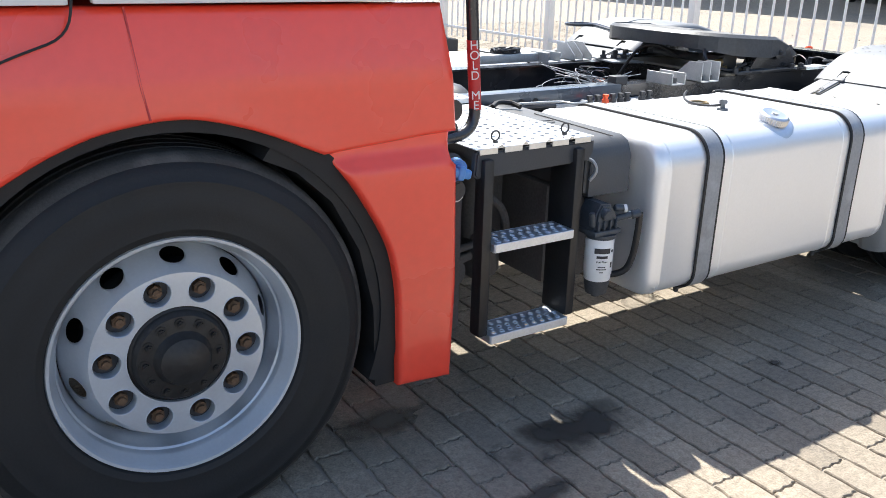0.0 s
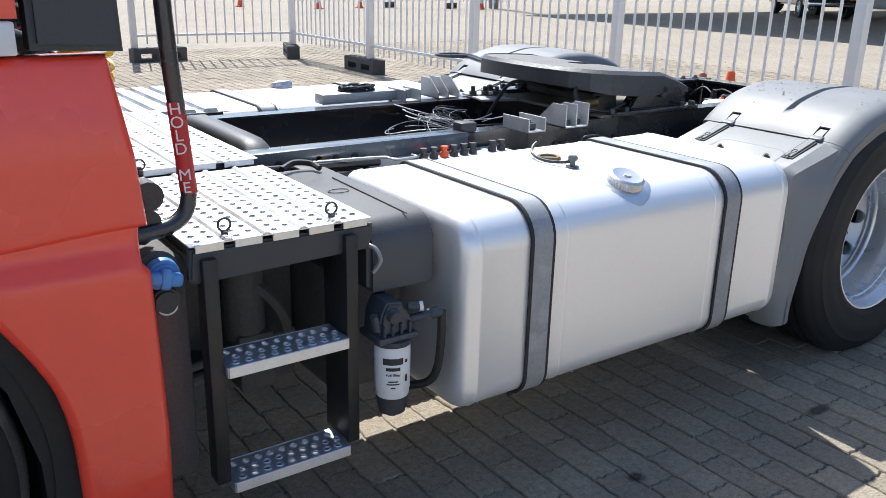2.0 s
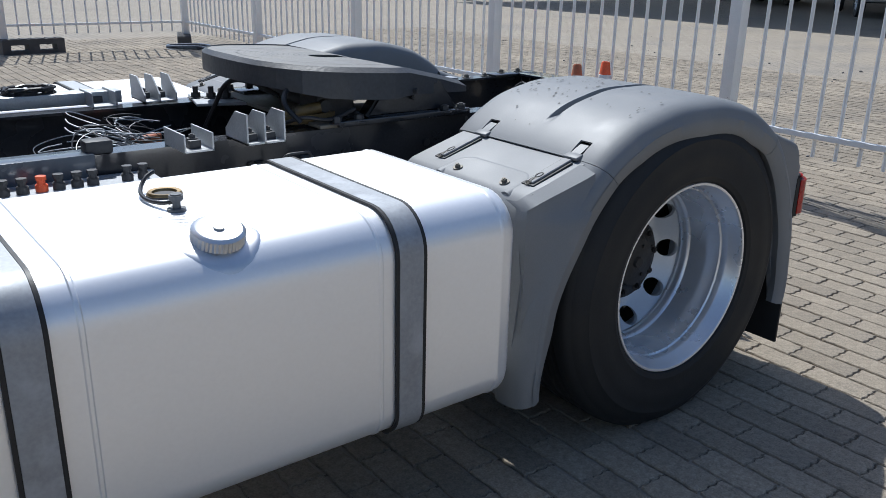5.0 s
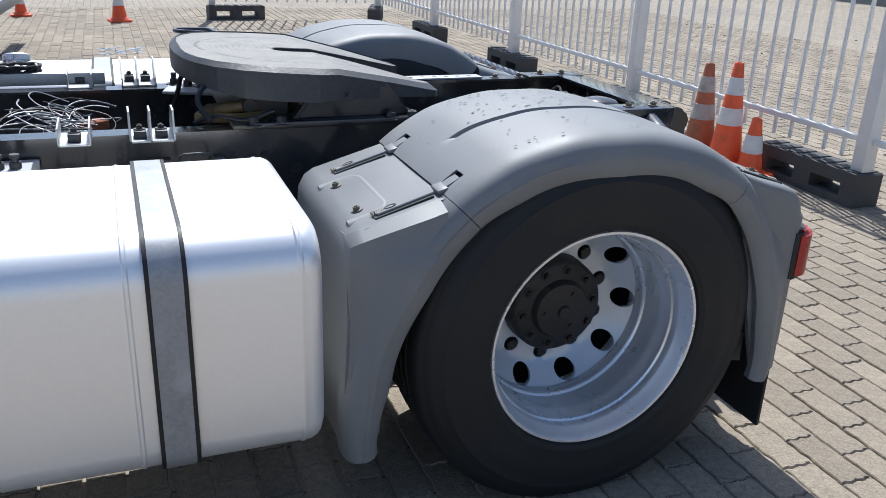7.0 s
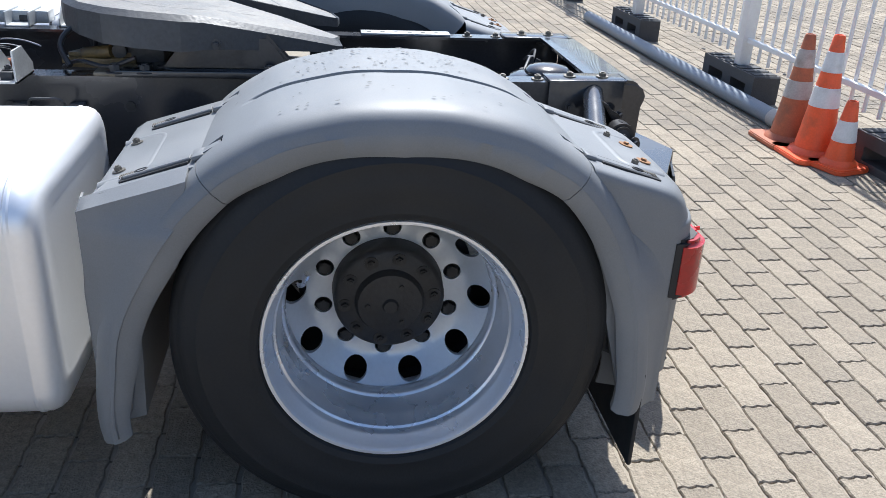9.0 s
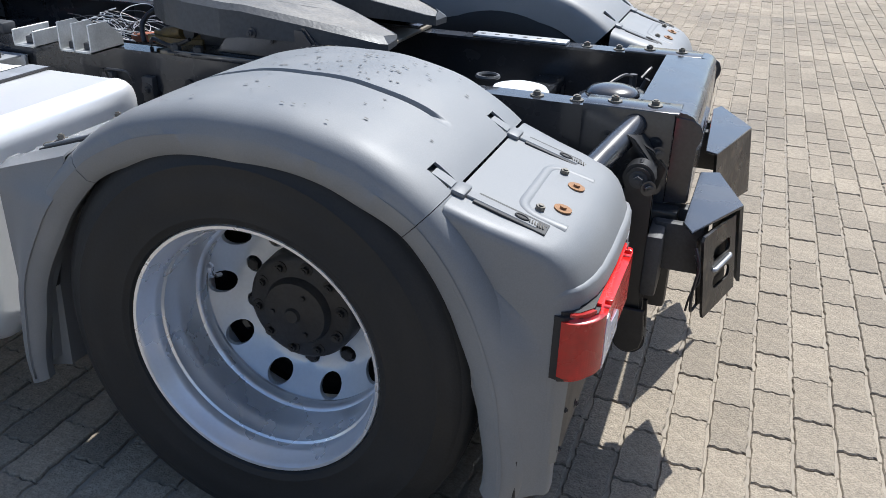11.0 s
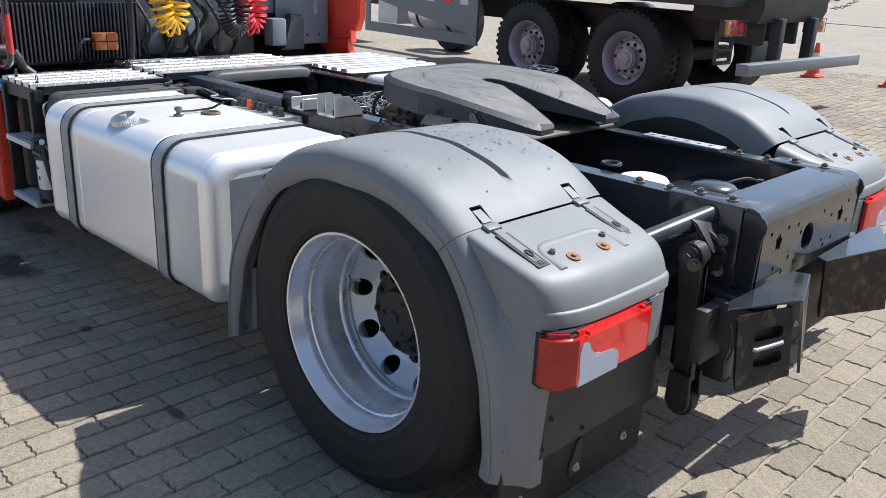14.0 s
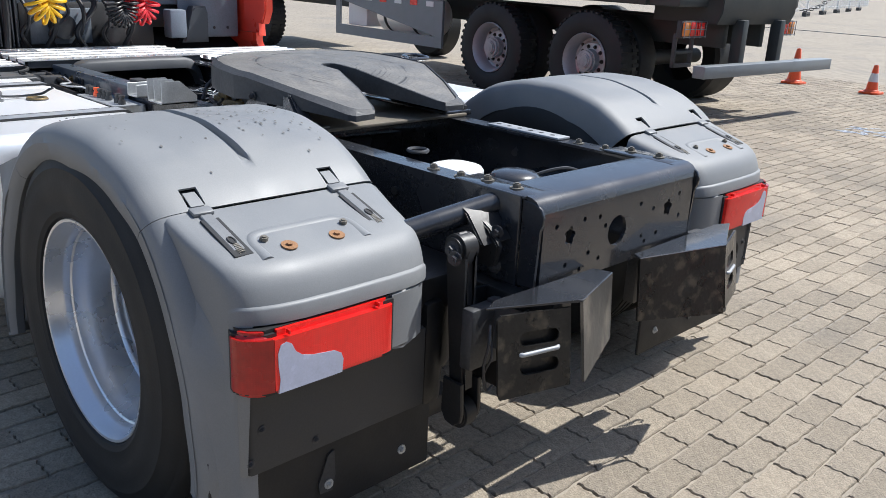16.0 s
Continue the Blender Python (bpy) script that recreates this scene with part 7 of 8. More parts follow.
bm = BM()
prism(bm, [(0.62, 1.04), (0.84, 1.02), (0.88, 1.10), (0.88, 1.6), (0.62, 1.6)], W - 0.07, W - 0.01, "y", 0.008)
part("red_corner_panel", bm, RED, truck, "red corner panel")

# ---- oil stains ----
def stain(name, cx, cy, r, seed, label):
    rs = random.Random(seed)
    b = BM()
    n = 40
    ph = [rs.uniform(0, math.tau) for _ in range(5)]
    vs = []
    for k in range(n):
        a = k * math.tau / n
        q = r * (1 + 0.18 * math.sin(2 * a + ph[0]) + 0.12 * math.sin(3 * a + ph[1]) + 0.09 * math.sin(7 * a + ph[2]) + 0.06 * math.sin(11 * a + ph[3]))
        vs.append(b.verts.new((cx + q * math.cos(a) * 1.3, cy + q * math.sin(a) * 0.7, 0.0045)))
    b.faces.new(vs)
    ob = part(name, b, OIL, ground, label, smooth=0)
    return ob


# ---- unseen bounce wall ----
# Added behind the camera; it throws light back on the truck's near side.
bm = BM()
box(bm, -44, 40, -24.3, -24.0, -0.02, 5.0, 0.03)
south = part("wall_south", bm, CONCRETE, smooth=0)
tagged(south, "pale wall added out of view to throw light on the truck", "wall", kind="structure")

# ---- fence ----
def fence_panel(length, label):
    """A panel along +x from its left post: two rails and round upright bars."""
    f = thing("steel_fence", label, "fence", group="white fence round the yard")
    bm = BM()
    box(bm, -0.045, 0.045, -0.045, 0.045, 0.20, 2.05, 0.005)
    box(bm, -0.047, 0.047, -0.047, 0.047, 2.05, 2.062, 0.003)
    part("post", bm, FENCE, f, "square white steel post")
    for z in (0.385, 1.86):
        bm = BM()
        box(bm, 0.045, length - 0.045, -0.017, 0.017, z - 0.017, z + 0.017, 0.003, 1)
        part("rail", bm, FENCE, f)
    n = int(round((length - 0.09) / 0.150))
    proto = None
    for k in range(1, n):
        x = 0.045 + (length - 0.09) * k / n
        if proto is None:
            bm = BM()
            cyl(bm, (0, -0.024, 0.25), (0, -0.024, 2.0), 0.0125, 8)
            proto = part("bar", bm, FENCE, f)
            proto.location.x = x
        else:
            o = proto.copy()
            scene.collection.objects.link(o)
            o.location.x = x
    return f


FX = 6.53
POSTS = [(FX, -0.60), (FX, 1.87), (FX, 4.30), (FX, 6.60), (FX, 9.05), (FX, 11.62)]
proto = fence_panel(2.45, "white steel fence panel with round bars")
first = True
lines = []
for (x0, y0), (x1, y1) in zip(POSTS, POSTS[1:]):
    lines.append((x0, y0, x1, y1))
lines += [(FX, 11.62, 3.97, 11.72)]
# the far fence of the yard
far_line = [(-10.2 - 1.15 * k, 32.6 + 4.85 * k) for k in range(8)]
lines += [(*p, *q) for p, q in zip(far_line, far_line[1:])]
for i, (x0, y0, x1, y1) in enumerate(lines):
    L = math.hypot(x1 - x0, y1 - y0)
    m = Matrix.Translation((x0, y0, 0)) @ Matrix.Rotation(math.atan2(y1 - y0, x1 - x0), 4, "Z")
    if first:
        f = proto
        f.matrix_basis = m
        first = False
    else:
        f = copy_thing(proto, m)
    f.scale.x = L / 2.45


end_post = thing("fence_post", "square white steel post at the fence's end", "fence post", (3.97, 11.72, 0))
bm = BM()
box(bm, 3.925, 4.015, 11.675, 11.765, 0.20, 2.05, 0.005)
part("post", bm, FENCE, end_post)
bm = BM()
box(bm, 3.923, 4.017, 11.673, 11.767, 2.05, 2.062, 0.003)
part("post_cap", bm, FENCE, end_post)


def foot_block():
    b = BM()
    L = 0.42
    openings = [[(x - 0.12, 0.045), (x + 0.12, 0.045), (x + 0.12, 0.125), (x - 0.12, 0.125)] for x in (-0.19, 0.19)]
    plate(b, [(-L, 0.0), (L, 0.0), (L, 0.19), (L - 0.01, 0.20), (-L + 0.01, 0.20), (-L, 0.19)], openings, 0.20, lambda u, v, w: Vector((u, -0.10 + w, v)))
    prof = part("foot_block", b, BLOCK, smooth=0)
    tagged(prof, "dark recycled plastic foot block under a fence post", "block", "fence foot blocks")
    for k in range(7):
        b = BM()
        x = -0.36 + k * 0.12
        box(b, x - 0.035, x + 0.035, -0.085, 0.085, 0.199, 0.207, 0.002, 1)
        part("block_rib", b, BLOCK, prof)
    return prof


fb = foot_block()
spots = [(FX, 2.22, 90), (FX, 4.31, 90), (FX, 6.64, 90), (FX, 9.22, 90), (6.48, 11.58, 70), (4.31, 11.68, 6)]
for i, (x, y, r) in enumerate(spots):
    m = Matrix.Translation((x, y, 0)) @ Matrix.Rotation(radians(r), 4, "Z")
    if i == 0:
        fb.matrix_basis = m
    else:
        copy_thing(fb, m)

for x, y in far_line[1:-1]:
    copy_thing(fb, Matrix.Translation((x, y, 0)) @ Matrix.Rotation(radians(100), 4, "Z"))
bm = BM()
box(bm, -11.0, 0.5, 28.35, 28.52, -0.02, 0.007, 0.003, 1)
part("drain_channel", bm, BLACKDULL, ground, "dark drain channel in the paving")

# pipe lying along the fence
bm = BM()
tube(bm, [(6.33, 3.35, 0.055), (6.28, 5.2, 0.055), (6.25, 7.3, 0.055)], 0.055, 18)
pipe = part("plastic_pipe", bm, BLUEGREY)
tagged(pipe, "grey plastic pipe lying beside the fence", "pipe")
bm = BM()
cyl(bm, (6.328, 3.36, 0.055), (6.333, 3.27, 0.055), 0.060, 18)
part("pipe_end", bm, CONCRETE, pipe)


# ---- traffic cones ----
def traffic_cone(h, r0, base, mats, label, bands):
    c = thing("traffic_cone", label, "traffic cone", group="traffic cones")
    body, white = mats
    r1 = 0.03

    def rad(z):
        return r0 + (r1 - r0) * (z - 0.03) / (h - 0.03)
    bm = BM()
    revolve(bm, [(r0 * 1.25, 0.028), (r0 * 1.18, 0.045), (rad(0.06), 0.06), (rad(h * 0.5), h * 0.5), (rad(h - 0.01), h - 0.01), (r1 - 0.004, h), (r1 - 0.010, h), (r1 - 0.012, h - 0.05)], (0, 0, 0), 32, "z")
    part("cone_body", bm, body, c)
    bm = BM()
    pts = []
    k = 0.05
    s = base
    for cx, cy, a0 in ((s - k, s - k, 0), (-s + k, s - k, 90), (-s + k, -s + k, 180), (s - k, -s + k, 270)):
        for i in range(5):
            a = radians(a0 + i * 22.5)
            pts.append((cx + k * math.cos(a), cy + k * math.sin(a)))
    prism(bm, pts, 0.0, 0.030, "z", 0.006)
    part("cone_base", bm, body, c)
    for z0, z1 in bands:
        bm = BM()
        revolve(bm, [(rad(z0 * h) + 0.001, z0 * h), (rad(z0 * h) + 0.0035, z0 * h + 0.002), (rad(z1 * h) + 0.0035, z1 * h - 0.002), (rad(z1 * h) + 0.001, z1 * h)], (0, 0, 0), 32, "z")
        part("reflective_band", bm, white, c)
    return c


big = ((0.43, 0.59), (0.71, 0.87))
c = traffic_cone(0.655, 0.115, 0.185, (ORANGEOLD, CONEGREY), "tall faded orange traffic cone with dirty bands", big)
c.location = (6.25, 3.01, 0)
c = traffic_cone(0.70, 0.115, 0.185, (ORANGE, CONEWHITE), "tall orange traffic cone with two white bands", big)
c.location = (6.26, 2.74, 0)
c = traffic_cone(0.385, 0.083, 0.13, (ORANGE, CONEWHITE), "small orange traffic cone with one white band", ((0.42, 0.72),))
c.location = (6.29, 2.525, 0)
c.rotation_euler.z = 0.3
mid_cone = traffic_cone(0.52, 0.105, 0.15, (ORANGE, CONEWHITE), "orange traffic cone with a white band in the yard", ((0.42, 0.72),))
mid_cone.location = (0.18, 12.15, 0)
small_cone = traffic_cone(0.40, 0.085, 0.14, (ORANGE, CONEWHITE), "small orange traffic cone standing in the yard", ((0.42, 0.72),))
small_cone.location = (1.34, 12.1, 0)
copy_thing(mid_cone, Matrix.Translation((2.65, 11.40, 0)) @ Matrix.Rotation(0.2, 4, "Z"))
# wet patch on the paving; its pale sheen is painted as light blue strokes
bm = BM()
rs = random.Random(21)
for k in range(26):
    x, y = 2.30 + rs.random() * 0.50, 8.25 + rs.random() * 0.55
    a = rs.uniform(-0.5, 0.9)
    l = rs.uniform(0.05, 0.16)
    box(bm, x, x + l, y - 0.012, y + 0.012, 0.0030, 0.0045, 0, 1, Matrix.Rotation(a, 3, "Z"))
part("chalk_mark", bm, WETPALE, ground, "pale wet patch, its sheen painted in light blue strokes")["kind"] = "stuff"

# crumbs of dirt on the paving beyond the fence
rs = random.Random(8)
bm = BM()
for k in range(90):
    x, y, r = 6.7 + 9 * rs.random() ** 1.5, rs.uniform(-2, 11), rs.uniform(0.008, 0.028)
    bmesh.ops.create_icosphere(bm, subdivisions=1, radius=r, matrix=Matrix.Translation((x, y, r * 0.2)) @ Matrix.Rotation(rs.uniform(0, 3), 4, "Z") @ Matrix.Diagonal((1, rs.uniform(0.5, 1), 0.45, 1)))
crumbs = part("dirt_crumbs", bm, MUD, ground, "dark crumbs of dirt", smooth=0)
crumbs["kind"] = "stuff"


# ---- parked tipper truck ----
def tipper():
    t = thing("tipper_truck", "parked dark grey heavy tipper truck with tandem rear axles", "truck")

    def wheel(cx, cy, twin, parent):
        b = BM()
        cyl(b, (cx, cy + 0.02, 0.52), (cx, cy + 0.30, 0.52), 0.11, 24)
        cyl(b, (cx, cy - 0.01, 0.52), (cx, cy + 0.05, 0.52), 0.080, 24, bevel=0.012)
        cyl(b, (cx, cy + 0.04, 0.52), (cx, cy + 0.14, 0.52), 0.125, 28, bevel=0.012)
        hub = part("wheel", b, HUBGREY, parent, "dusty heavy truck wheel")
        b = BM()
        w, r = 0.30, 0.525
        prof = [(0.30, 0.02), (0.33, 0.0), (0.42, -0.008), (0.48, 0.0), (r - 0.01, 0.014), (r, 0.03), (r, w - 0.03), (r - 0.01, w - 0.014), (0.44, w), (0.33, w), (0.30, w - 0.02)]
        revolve(b, prof, (cx, cy, 0.52), 56)
        part("tyre", b, TYRE, hub)
        b = BM()
        for k in range(42):
            a = k * math.tau / 42
            rot = Matrix.Rotation(-a, 3, "Y")
            p = Vector((cx + (r + 0.004) * math.cos(a), 0, 0.52 + (r + 0.004) * math.sin(a)))
            box(b, p.x - 0.010, p.x + 0.010, cy + 0.012, cy + 0.11, p.z - 0.020, p.z + 0.020, 0, 1, rot)
            box(b, p.x - 0.010, p.x + 0.010, cy + w - 0.11, cy + w - 0.012, p.z - 0.020, p.z + 0.020, 0, 1, rot)
        part("tread", b, TYRE, hub)["kind"] = "stuff"
        b = BM()
        revolve(b, [(0.285, 0.03), (0.303, 0.006), (0.296, -0.004), (0.285, 0.01), (0.262, 0.05), (0.25, 0.10), (0.245, 0.16), (0.22, 0.17), (0.19, 0.14), (0.11, 0.13)], (cx, cy, 0.52), 48)
        part("rim", b, TIPRIM, hub, "silver rim")
        # black discs on the closed rim paint the dark of its hand holes
        for k in range(8):
            b = BM()
            a = k * math.tau / 8
            cyl(b, (cx + 0.226 * math.cos(a), cy + 0.160, 0.52 + 0.226 * math.sin(a)), (cx + 0.226 * math.cos(a), cy + 0.171, 0.52 + 0.226 * math.sin(a)), 0.019, 12)
            part("hand_hole", b, RUBBER, hub)
        for k in range(10):
            b = BM()
            a = k * math.tau / 10
            hexbolt(b, (cx + 0.155 * math.cos(a), cy + 0.135, 0.52 + 0.155 * math.sin(a)), (0, -1, 0), 0.014, 0.02)
            part("wheel_nut", b, HUB, hub)
        if twin:
            b = BM()
            revolve(b, prof, (cx, cy + 0.34, 0.52), 40)
            part("inner_tyre", b, TYRE, hub)

    for cx in (0.0, -1.50):
        wheel(cx, 0.0, True, t)
        b = BM()
        revolve(b, [(0.30, 1.9), (0.48, 1.88), (0.525, 1.92), (0.525, 2.4), (0.48, 2.44), (0.3, 2.42)], (cx, 0.0, 0.52), 40)
        part("far_tyre", b, TYRE, t)
        b = BM()
        cyl(b, (cx, 0.3, 0.52), (cx, 2.2, 0.52), 0.09, 16)
        part("axle", b, BLACKDULL, t)
    wheel(-7.35, 0.02, False, t)
    b = BM()
    revolve(b, [(0.30, 1.98), (0.48, 1.96), (0.525, 2.0), (0.525, 2.26), (0.48, 2.30), (0.3, 2.28)], (-5.05, 0.0, 0.52), 40)
    part("far_tyre", b, TYRE, t)
    for y in (0.80, 1.55):
        b = BM()
        box(b, -7.9, 1.2, y, y + 0.08, 0.75, 1.02, 0.01)
        part("chassis_rail", b, TRUCKGREY, t)
    b = BM()
    box(b, -4.2, 1.15, 0.0, 2.40, 1.16, 1.28, 0.02)
    box(b, -4.2, 1.15, 0.02, 2.38, 1.28, 2.45, 0.03)
    part("tipper_body", b, TRUCKGREY, t, "dark grey tipping body")
    for k in range(7):
        b = BM()
        box(b, -4.0 + k * 0.78, -3.9 + k * 0.78, -0.05, 0.03, 1.16, 2.45, 0.01)
        part("body_rib", b, TRUCKGREY, t)
    # side guard, tanks
    b = BM()
    plate(b, [(-4.82, 0.42), (-2.38, 0.42), (-2.38, 1.02), (-4.82, 1.02)], [[(-4.72, 0.56), (-4.72, 0.92), (-2.50, 0.92), (-2.50, 0.56)]], 0.035, lambda u, v, w: Vector((u, -0.02 + w, v)))
    part("side_guard", b, STEELGREY, t, "grey steel side guard")
    for k in range(7):
        b = BM()
        box(b, -4.75 + k * 0.34, -4.60 + k * 0.34, -0.026, -0.019, 0.935, 1.00)
        part("red_marker", b, LAMPRED if k % 2 else WHITE_STRIPE, t)
    b = BM()
    cyl(b, (-3.92, 0.32, 0.78), (-2.84, 0.32, 0.78), 0.27, 32, bevel=0.03)
    tank = part("fuel_tank", b, ALU, t, "silver round fuel tank")
    for x in (-3.70, -3.10):
        b = BM()
        cyl(b, (x - 0.025, 0.32, 0.78), (x + 0.025, 0.32, 0.78), 0.277, 32)
        part("tank_strap", b, RUBBER, tank)
    b = BM()
    box(b, -4.60, -4.13, 0.05, 0.4, 0.56, 1.0, 0.02)
    part("side_box", b, WHITE_STRIPE, t)
    # cab far ahead
    b = BM()
    prism(b, [(-8.8, 0.9), (-6.6, 0.9), (-6.6, 2.9), (-8.6, 2.9), (-8.8, 1.7)], 0.05, 2.35, "y", 0.05)
    part("cab", b, TRUCKGREY, t)
    # tail: lamps, bracket frame, under-run bar, hangers
    for y0 in (0.10, 1.98):
        b = BM()
        box(b, 1.08, 1.14, y0, y0 + 0.40, 0.86, 1.03, 0.01)
        lb = part("tail_lamp", b, BLACKDULL, t, "caged red tail lamp")
        for k in range(3):
            b = BM()
            box(b, 1.14, 1.165, y0 + 0.015 + k * 0.125, y0 + 0.130 + k * 0.125, 0.88, 1.015, 0.006)
            part("lens", b, (AMBER, LAMPRED, LAMPRED)[k] if y0 < 1 else (LAMPRED, LAMPRED, AMBER)[k], lb)
        b = BM()
        for k in range(5):
            box(b, 1.17, 1.176, y0 + 0.01 + k * 0.095, y0 + 0.016 + k * 0.095, 0.86, 1.03)
        for z in (0.87, 0.945, 1.02):
            box(b, 1.17, 1.176, y0, y0 + 0.40, z, z + 0.006)
        part("lamp_cage", b, STEELGREY, lb)
    b = BM()
    for y0 in (0.12, 0.42):
        box(b, 1.04, 1.08, y0, y0 + 0.03, 0.56, 0.90, 0.004)
    box(b, 1.04, 1.08, 0.12, 0.45, 0.56, 0.60, 0.004)
    box(b, 1.04, 1.08, 0.12, 0.45, 0.70, 0.73, 0.004)
    part("lamp_bracket", b, BLACKDULL, t)
    b = BM()
    box(b, 1.38, 1.52, 0.02, 2.70, 0.50, 0.62, 0.008)
    part("underrun_bar", b, STEELGREY, t, "grey steel under-run bar")
    for y in (0.85, 1.62):
        b = BM()
        box(b, 1.26, 1.385, y, y + 0.10, 0.55, 1.05, 0.008)
        part("tail_hanger", b, TRUCKGREY, t)
    b = BM()
    prism(b, [(0.5, 1.0), (1.28, 1.0), (1.33, 1.12), (1.33, 1.3), (0.5, 1.3)], 0.5, 2.0, "y", 0.01)
    part("tail_box", b, TRUCKGREY, t)
    b = BM()
    for k in range(12):
        p = Vector((1.3 + k * 0.030, 2.20 + k * 0.012, 1.15 + k * 0.022 - 0.06 * math.sin(k / 11 * math.pi)))
        n1, n2 = (Vector((0, 0, 1)), Vector((0, 1, 0))) if k % 2 else (Vector((0, 1, 0)), Vector((0, 0, 1)))
        tube(b, [p + Vector((0.026 * math.cos(u), 0, 0)) + n1 * 0.014 * math.sin(u) for u in [j * math.tau / 10 for j in range(10)]], 0.005, 6, True)
    part("chain", b, BLACKDULL, t, "hanging chain")
    return t


tip = tipper()
tip.matrix_basis = Matrix.Translation((0.0, 6.95, 0)) @ Matrix.Rotation(radians(-3.5), 4, "Z")


# ---- shed roof and parked vehicles beyond the fence ----
shed = thing("open_shed", "large open shed, its roof out of view, with a grey sheet back wall", "shed", (33, 5, 0))
# The roof is out of view, put there to shade the vehicles below.
bm = BM()
box(bm, 21.5, 48, -30, 27.0, 7.0, 7.3, 0.05)
part("roof", bm, SHEETMETAL, shed)
bm = BM()
box(bm, 47.5, 47.8, -30, 27, 0, 7.0)
part("back_wall", bm, SHEETMETAL, shed)
for x in (22.5, 47):
    for y in (-29, -12, 26.5):
        bm = BM()
        box(bm, x - 0.15, x + 0.15, y - 0.15, y + 0.15, 0, 7.0, 0.02)
        part("column", bm, STEELGREY, shed)


def pickup(paint, label):
    """Built with its nose to -y."""
    p = thing("parked_pickup", label, "car", group="vehicles under the shed")
    b = BM()
    prism(b, [(-2.7, 0.45), (2.6, 0.45), (2.65, 0.95), (1.0, 1.05), (0.95, 1.75), (-0.55, 1.80), (-1.15, 1.20), (-2.6, 1.10), (-2.75, 0.8)], -0.95, 0.95, "y", 0.06, 3)
    part("body", b, paint, p, smooth=50)
    b = BM()
    prism(b, [(-0.60, 1.25), (0.85, 1.20), (0.85, 1.68), (-0.45, 1.72), (-1.0, 1.24)], -0.965, 0.965, "y", 0.01)
    part("side_glass", b, GLASSDARK, p)
    b = BM()
    prism(b, [(-1.10, 1.24), (-0.55, 1.74), (-0.60, 1.76), (-1.17, 1.25)], -0.8, 0.8, "y")
    part("windscreen", b, GLASSDARK, p)
    b = BM()
    for k in range(4):
        box(b, -2.80, -2.74, -0.5, 0.5, 0.72 + k * 0.075, 0.765 + k * 0.075, 0.008)
    box(b, -2.86, -2.70, -0.95, 0.95, 0.48, 0.62, 0.03)
    part("grille", b, CHROME, p, "chrome grille and bumper")
    for y in (-0.85, 0.55):
        b = BM()
        box(b, -2.79, -2.70, y, y + 0.30, 0.78, 0.96, 0.02)
        hl = part("headlight", b, WHITE_STRIPE, p)
        b = BM()
        box(b, -2.80, -2.71, y, y + 0.30, 0.70, 0.77, 0.01)
        part("indicator", b, AMBER, p)
    for x in (-1.7, 1.7):
        for y in (-0.97, 0.75):
            b = BM()
            revolve(b, [(0.22, 0.0), (0.38, 0.0), (0.40, 0.03), (0.40, 0.19), (0.38, 0.22), (0.22, 0.22)], (x, y, 0.40), 36)
            wh = part("wheel", b, TYRE, p)
            b = BM()
            revolve(b, [(0.225, 0.02), (0.20, 0.01), (0.17, 0.05), (0.05, 0.03), (0.0, 0.03)] if y < 0 else [(0.225, 0.2), (0.20, 0.21), (0.17, 0.17), (0.0, 0.19)], (x, y, 0.40), 30)
            for k in range(6):
                a = k * math.tau / 6
                box(b, x + 0.11 * math.cos(a) - 0.02, x + 0.11 * math.cos(a) + 0.02, y - 0.005 if y < 0 else y + 0.2, y + 0.03 if y < 0 else y + 0.225, 0.40 + 0.11 * math.sin(a) - 0.09, 0.40 + 0.11 * math.sin(a) + 0.09, 0.008, 1, Matrix.Rotation(math.pi / 2 - a, 3, "Y"))
            part("rim", b, RIM, wh)
    return p


pk = pickup(CARBLACK, "dark parked pickup in the shade")
pk.matrix_basis = Matrix.Translation((29.5, 12.2, 0)) @ Matrix.Rotation(radians(38), 4, "Z")
p2 = copy_thing(pk, Matrix.Translation((33.0, 19.0, 0)) @ Matrix.Rotation(radians(50), 4, "Z"))
tagged(p2, "dark pickup with a chrome grille in the shade")
p3 = pickup(CARGREY, "grey parked pickup in the shade")
p3.matrix_basis = Matrix.Translation((36.5, 21.0, 0)) @ Matrix.Rotation(radians(60), 4, "Z")
# barriers and cones out in the yard
for x, y, r in ((18.4, 27.95, -25), (20.65, 26.9, -25)):
    copy_thing(proto, Matrix.Translation((x, y, 0)) @ Matrix.Rotation(radians(r), 4, "Z"))
    copy_thing(fb, Matrix.Translation((x, y, 0)) @ Matrix.Rotation(radians(r + 60), 4, "Z"))
for x, y in ((14.8, 27.0), (16.8, 27.5), (21.5, 26.0), (12.6, 29.0)):
    copy_thing(mid_cone, Matrix.Translation((x, y, 0)))

stain("oil_stain", 1.17, -0.15, 0.21, 1, "black oil stain on the pavers")
stain("oil_stain", 0.66, 0.20, 0.13, 2, "black oil stain on the pavers")
stain("oil_stain", 0.86, -0.36, 0.09, 3, "black oil stain on the pavers")
stain("oil_stain", 2.92, -0.234, 0.05, 4, "small black oil spot on the pavers")
stain("oil_stain", 2.09, -0.17, 0.04, 6, "small black oil spot on the pavers")


# ---- pavers ----
PX, PY = 0.1125, 0.225


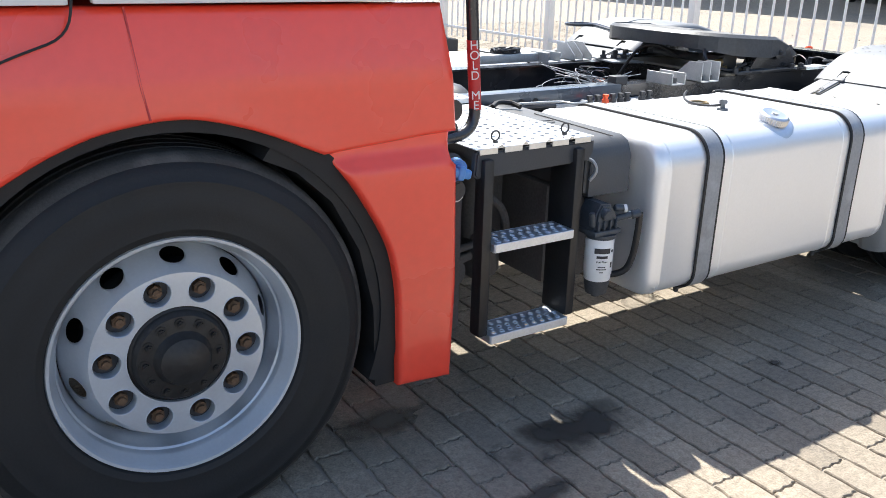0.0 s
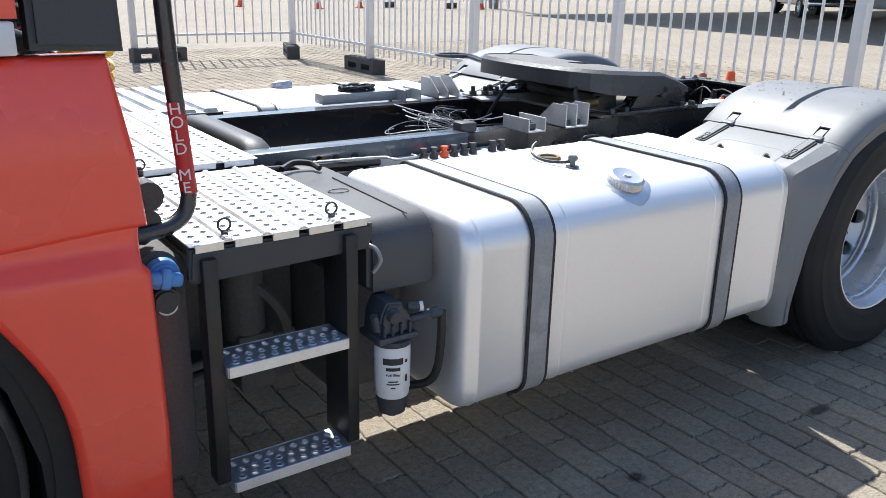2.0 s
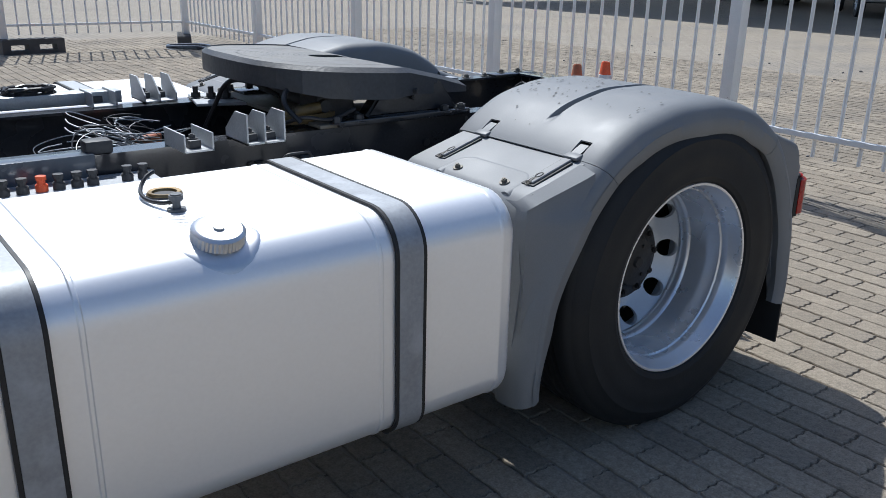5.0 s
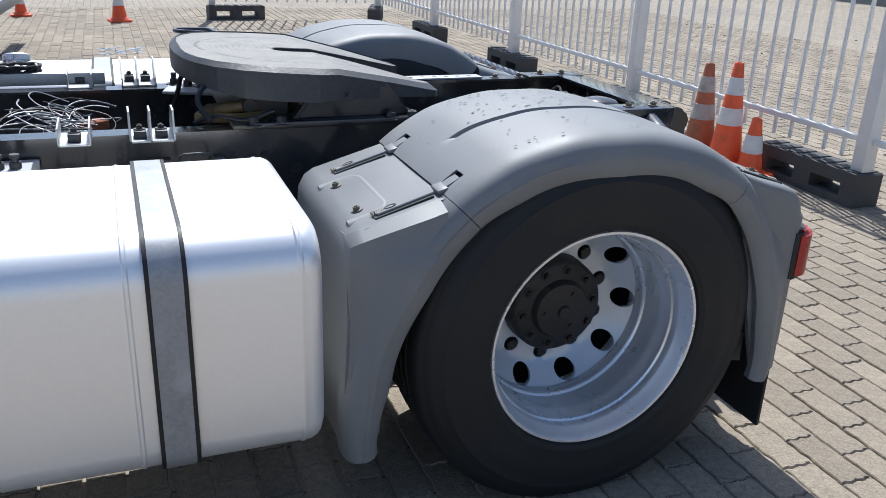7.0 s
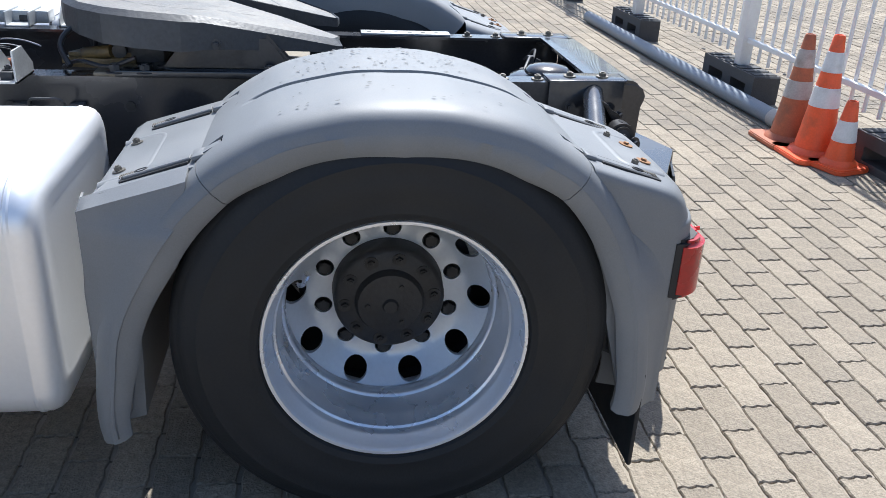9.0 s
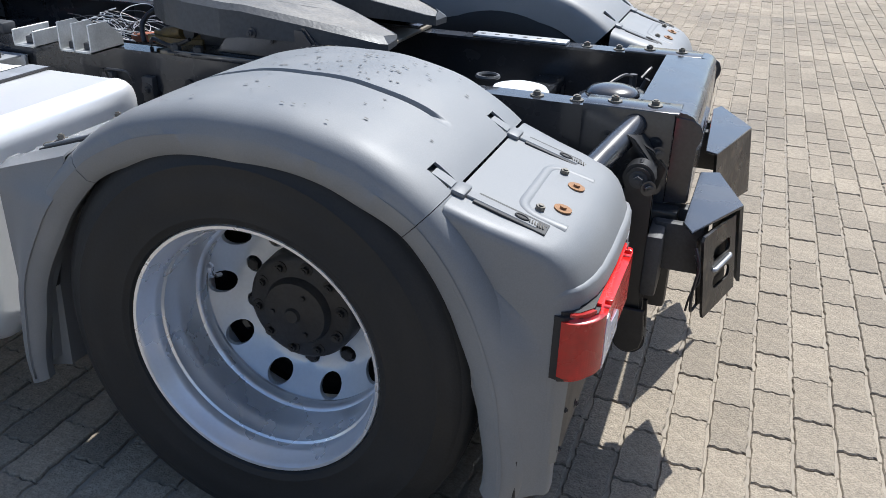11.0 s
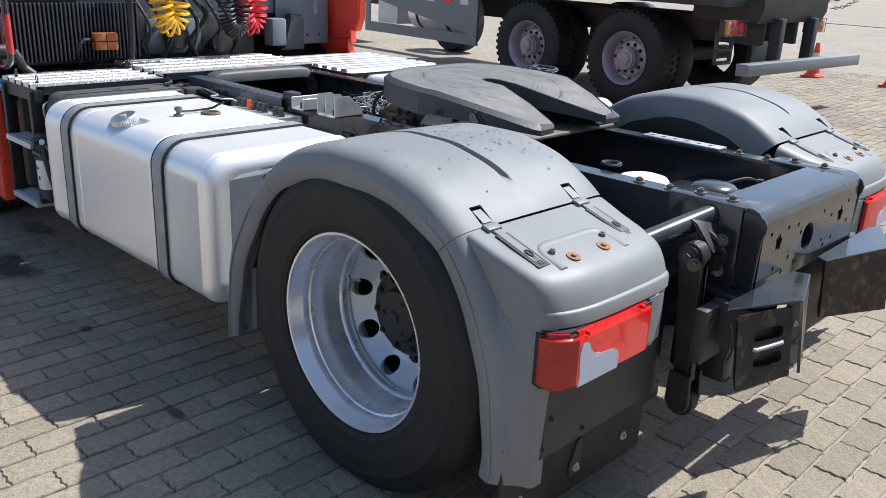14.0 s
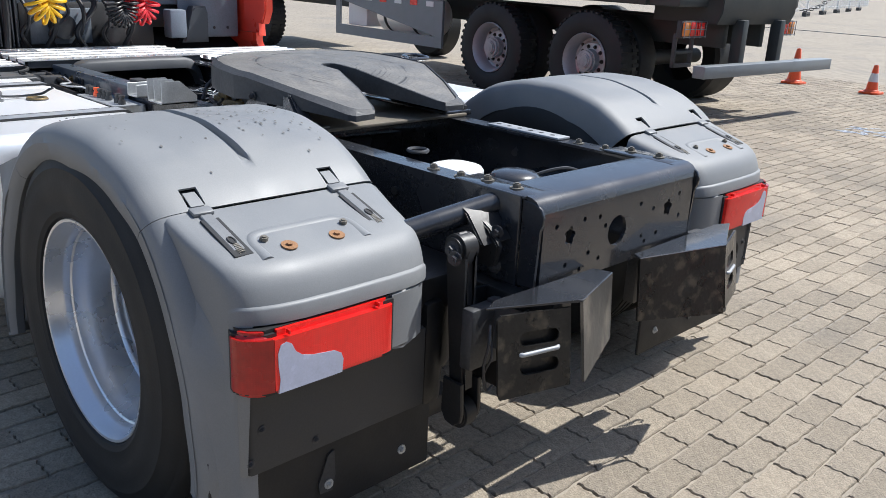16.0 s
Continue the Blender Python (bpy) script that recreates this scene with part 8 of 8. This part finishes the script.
def paver_outline():
    """Block outline about its middle, anticlockwise: rippled short sides, long sides with room for chipped edges."""
    o = []
    hx, hy = PX / 2, PY / 2
    for k in range(8):
        x = -hx + PX * k / 8
        o.append((x, -hy + 0.0042 * math.sin(math.tau * 2.5 * k / 8), 0))
    for k in range(8):
        o.append((hx, -hy + PY * k / 8, 1))
    for k in range(8):
        x = hx - PX * k / 8
        o.append((x, hy + 0.0042 * math.sin(math.tau * 2.5 * (8 - k) / 8), 0))
    for k in range(8):
        o.append((-hx, hy - PY * k / 8, 1))
    return o


OUT = np.array(paver_outline())
N = len(OUT)
SHRINK = np.array([1 - 0.0018 / (PX / 2), 1 - 0.0026 / (PY / 2)])
gen = np.random.default_rng(21)


def paver_arrays(dz=0.0, tilt=(0.0, 0.0), off=(0.0, 0.0)):
    """One block: foot, worn upper edge and top; the long edges are chipped at random."""
    chip = np.abs(gen.normal(0, 1, N)) * np.where(OUT[:, 2] > 0, 0.0042, 0.0022)
    a = OUT[:, :2] * SHRINK
    a[:, 0] -= np.sign(a[:, 0]) * np.minimum(chip, 0.0075)
    inn = a * np.array([0.945, 0.972])
    v = np.zeros((3 * N, 3))
    v[:N, :2], v[:N, 2] = a, -0.03
    v[N:2 * N, :2], v[N:2 * N, 2] = a, -0.0045
    v[2 * N:, :2], v[2 * N:, 2] = inn, 0.0
    v[N:, 2] += dz + v[N:, 0] * tilt[0] + v[N:, 1] * tilt[1]
    v[:, 0] += off[0]
    v[:, 1] += off[1]
    return v


FACES = [tuple(range(2 * N, 3 * N))]
for ring in (0, 1):
    for k in range(N):
        FACES.append((ring * N + k, ring * N + (k + 1) % N, (ring + 1) * N + (k + 1) % N, (ring + 1) * N + k))
variants = []
rs = random.Random(21)
for k in range(8):
    me = bpy.data.meshes.new("paver")
    me.from_pydata(paver_arrays(0, (rs.uniform(-0.012, 0.012), rs.uniform(-0.006, 0.006))).tolist(), [], FACES)
    me.materials.append(PAVER)
    variants.append(me)
AREA = (-3.2, 12.6, -3.4, 13.6)
NEAR = (4.35, 6.35, -0.75, 2.55)
verts, faces = [], []
base = 0
i0, i1 = int(AREA[0] / PX), int(AREA[1] / PX)
j0, j1 = int(AREA[2] / PY), int(AREA[3] / PY)
single = 0
for i in range(i0, i1):
    for j in range(j0, j1):
        x = i * PX
        y = j * PY + (PY / 2 if i % 2 else 0)
        if NEAR[0] < x < NEAR[1] and NEAR[2] < y < NEAR[3] and single < 300:
            ob = new("paver", variants[rs.randrange(8)])
            ob.location = (x, y, rs.uniform(-0.002, 0.0015))
            ob.parent = ground
            single += 1
            continue
        verts.append(paver_arrays(rs.uniform(-0.0025, 0.0015), (rs.uniform(-0.012, 0.012), rs.uniform(-0.006, 0.006)), (x, y)))
        faces += [tuple(a + base for a in f) for f in FACES]
        base += 3 * N
me = bpy.data.meshes.new("paving")
me.from_pydata(np.concatenate(verts).tolist(), [], faces)
me.materials.append(PAVER)
pav = new("paving", me)
pav.parent = ground
pav["kind"] = "stuff"
pav["label"] = "interlocking beige concrete pavers"
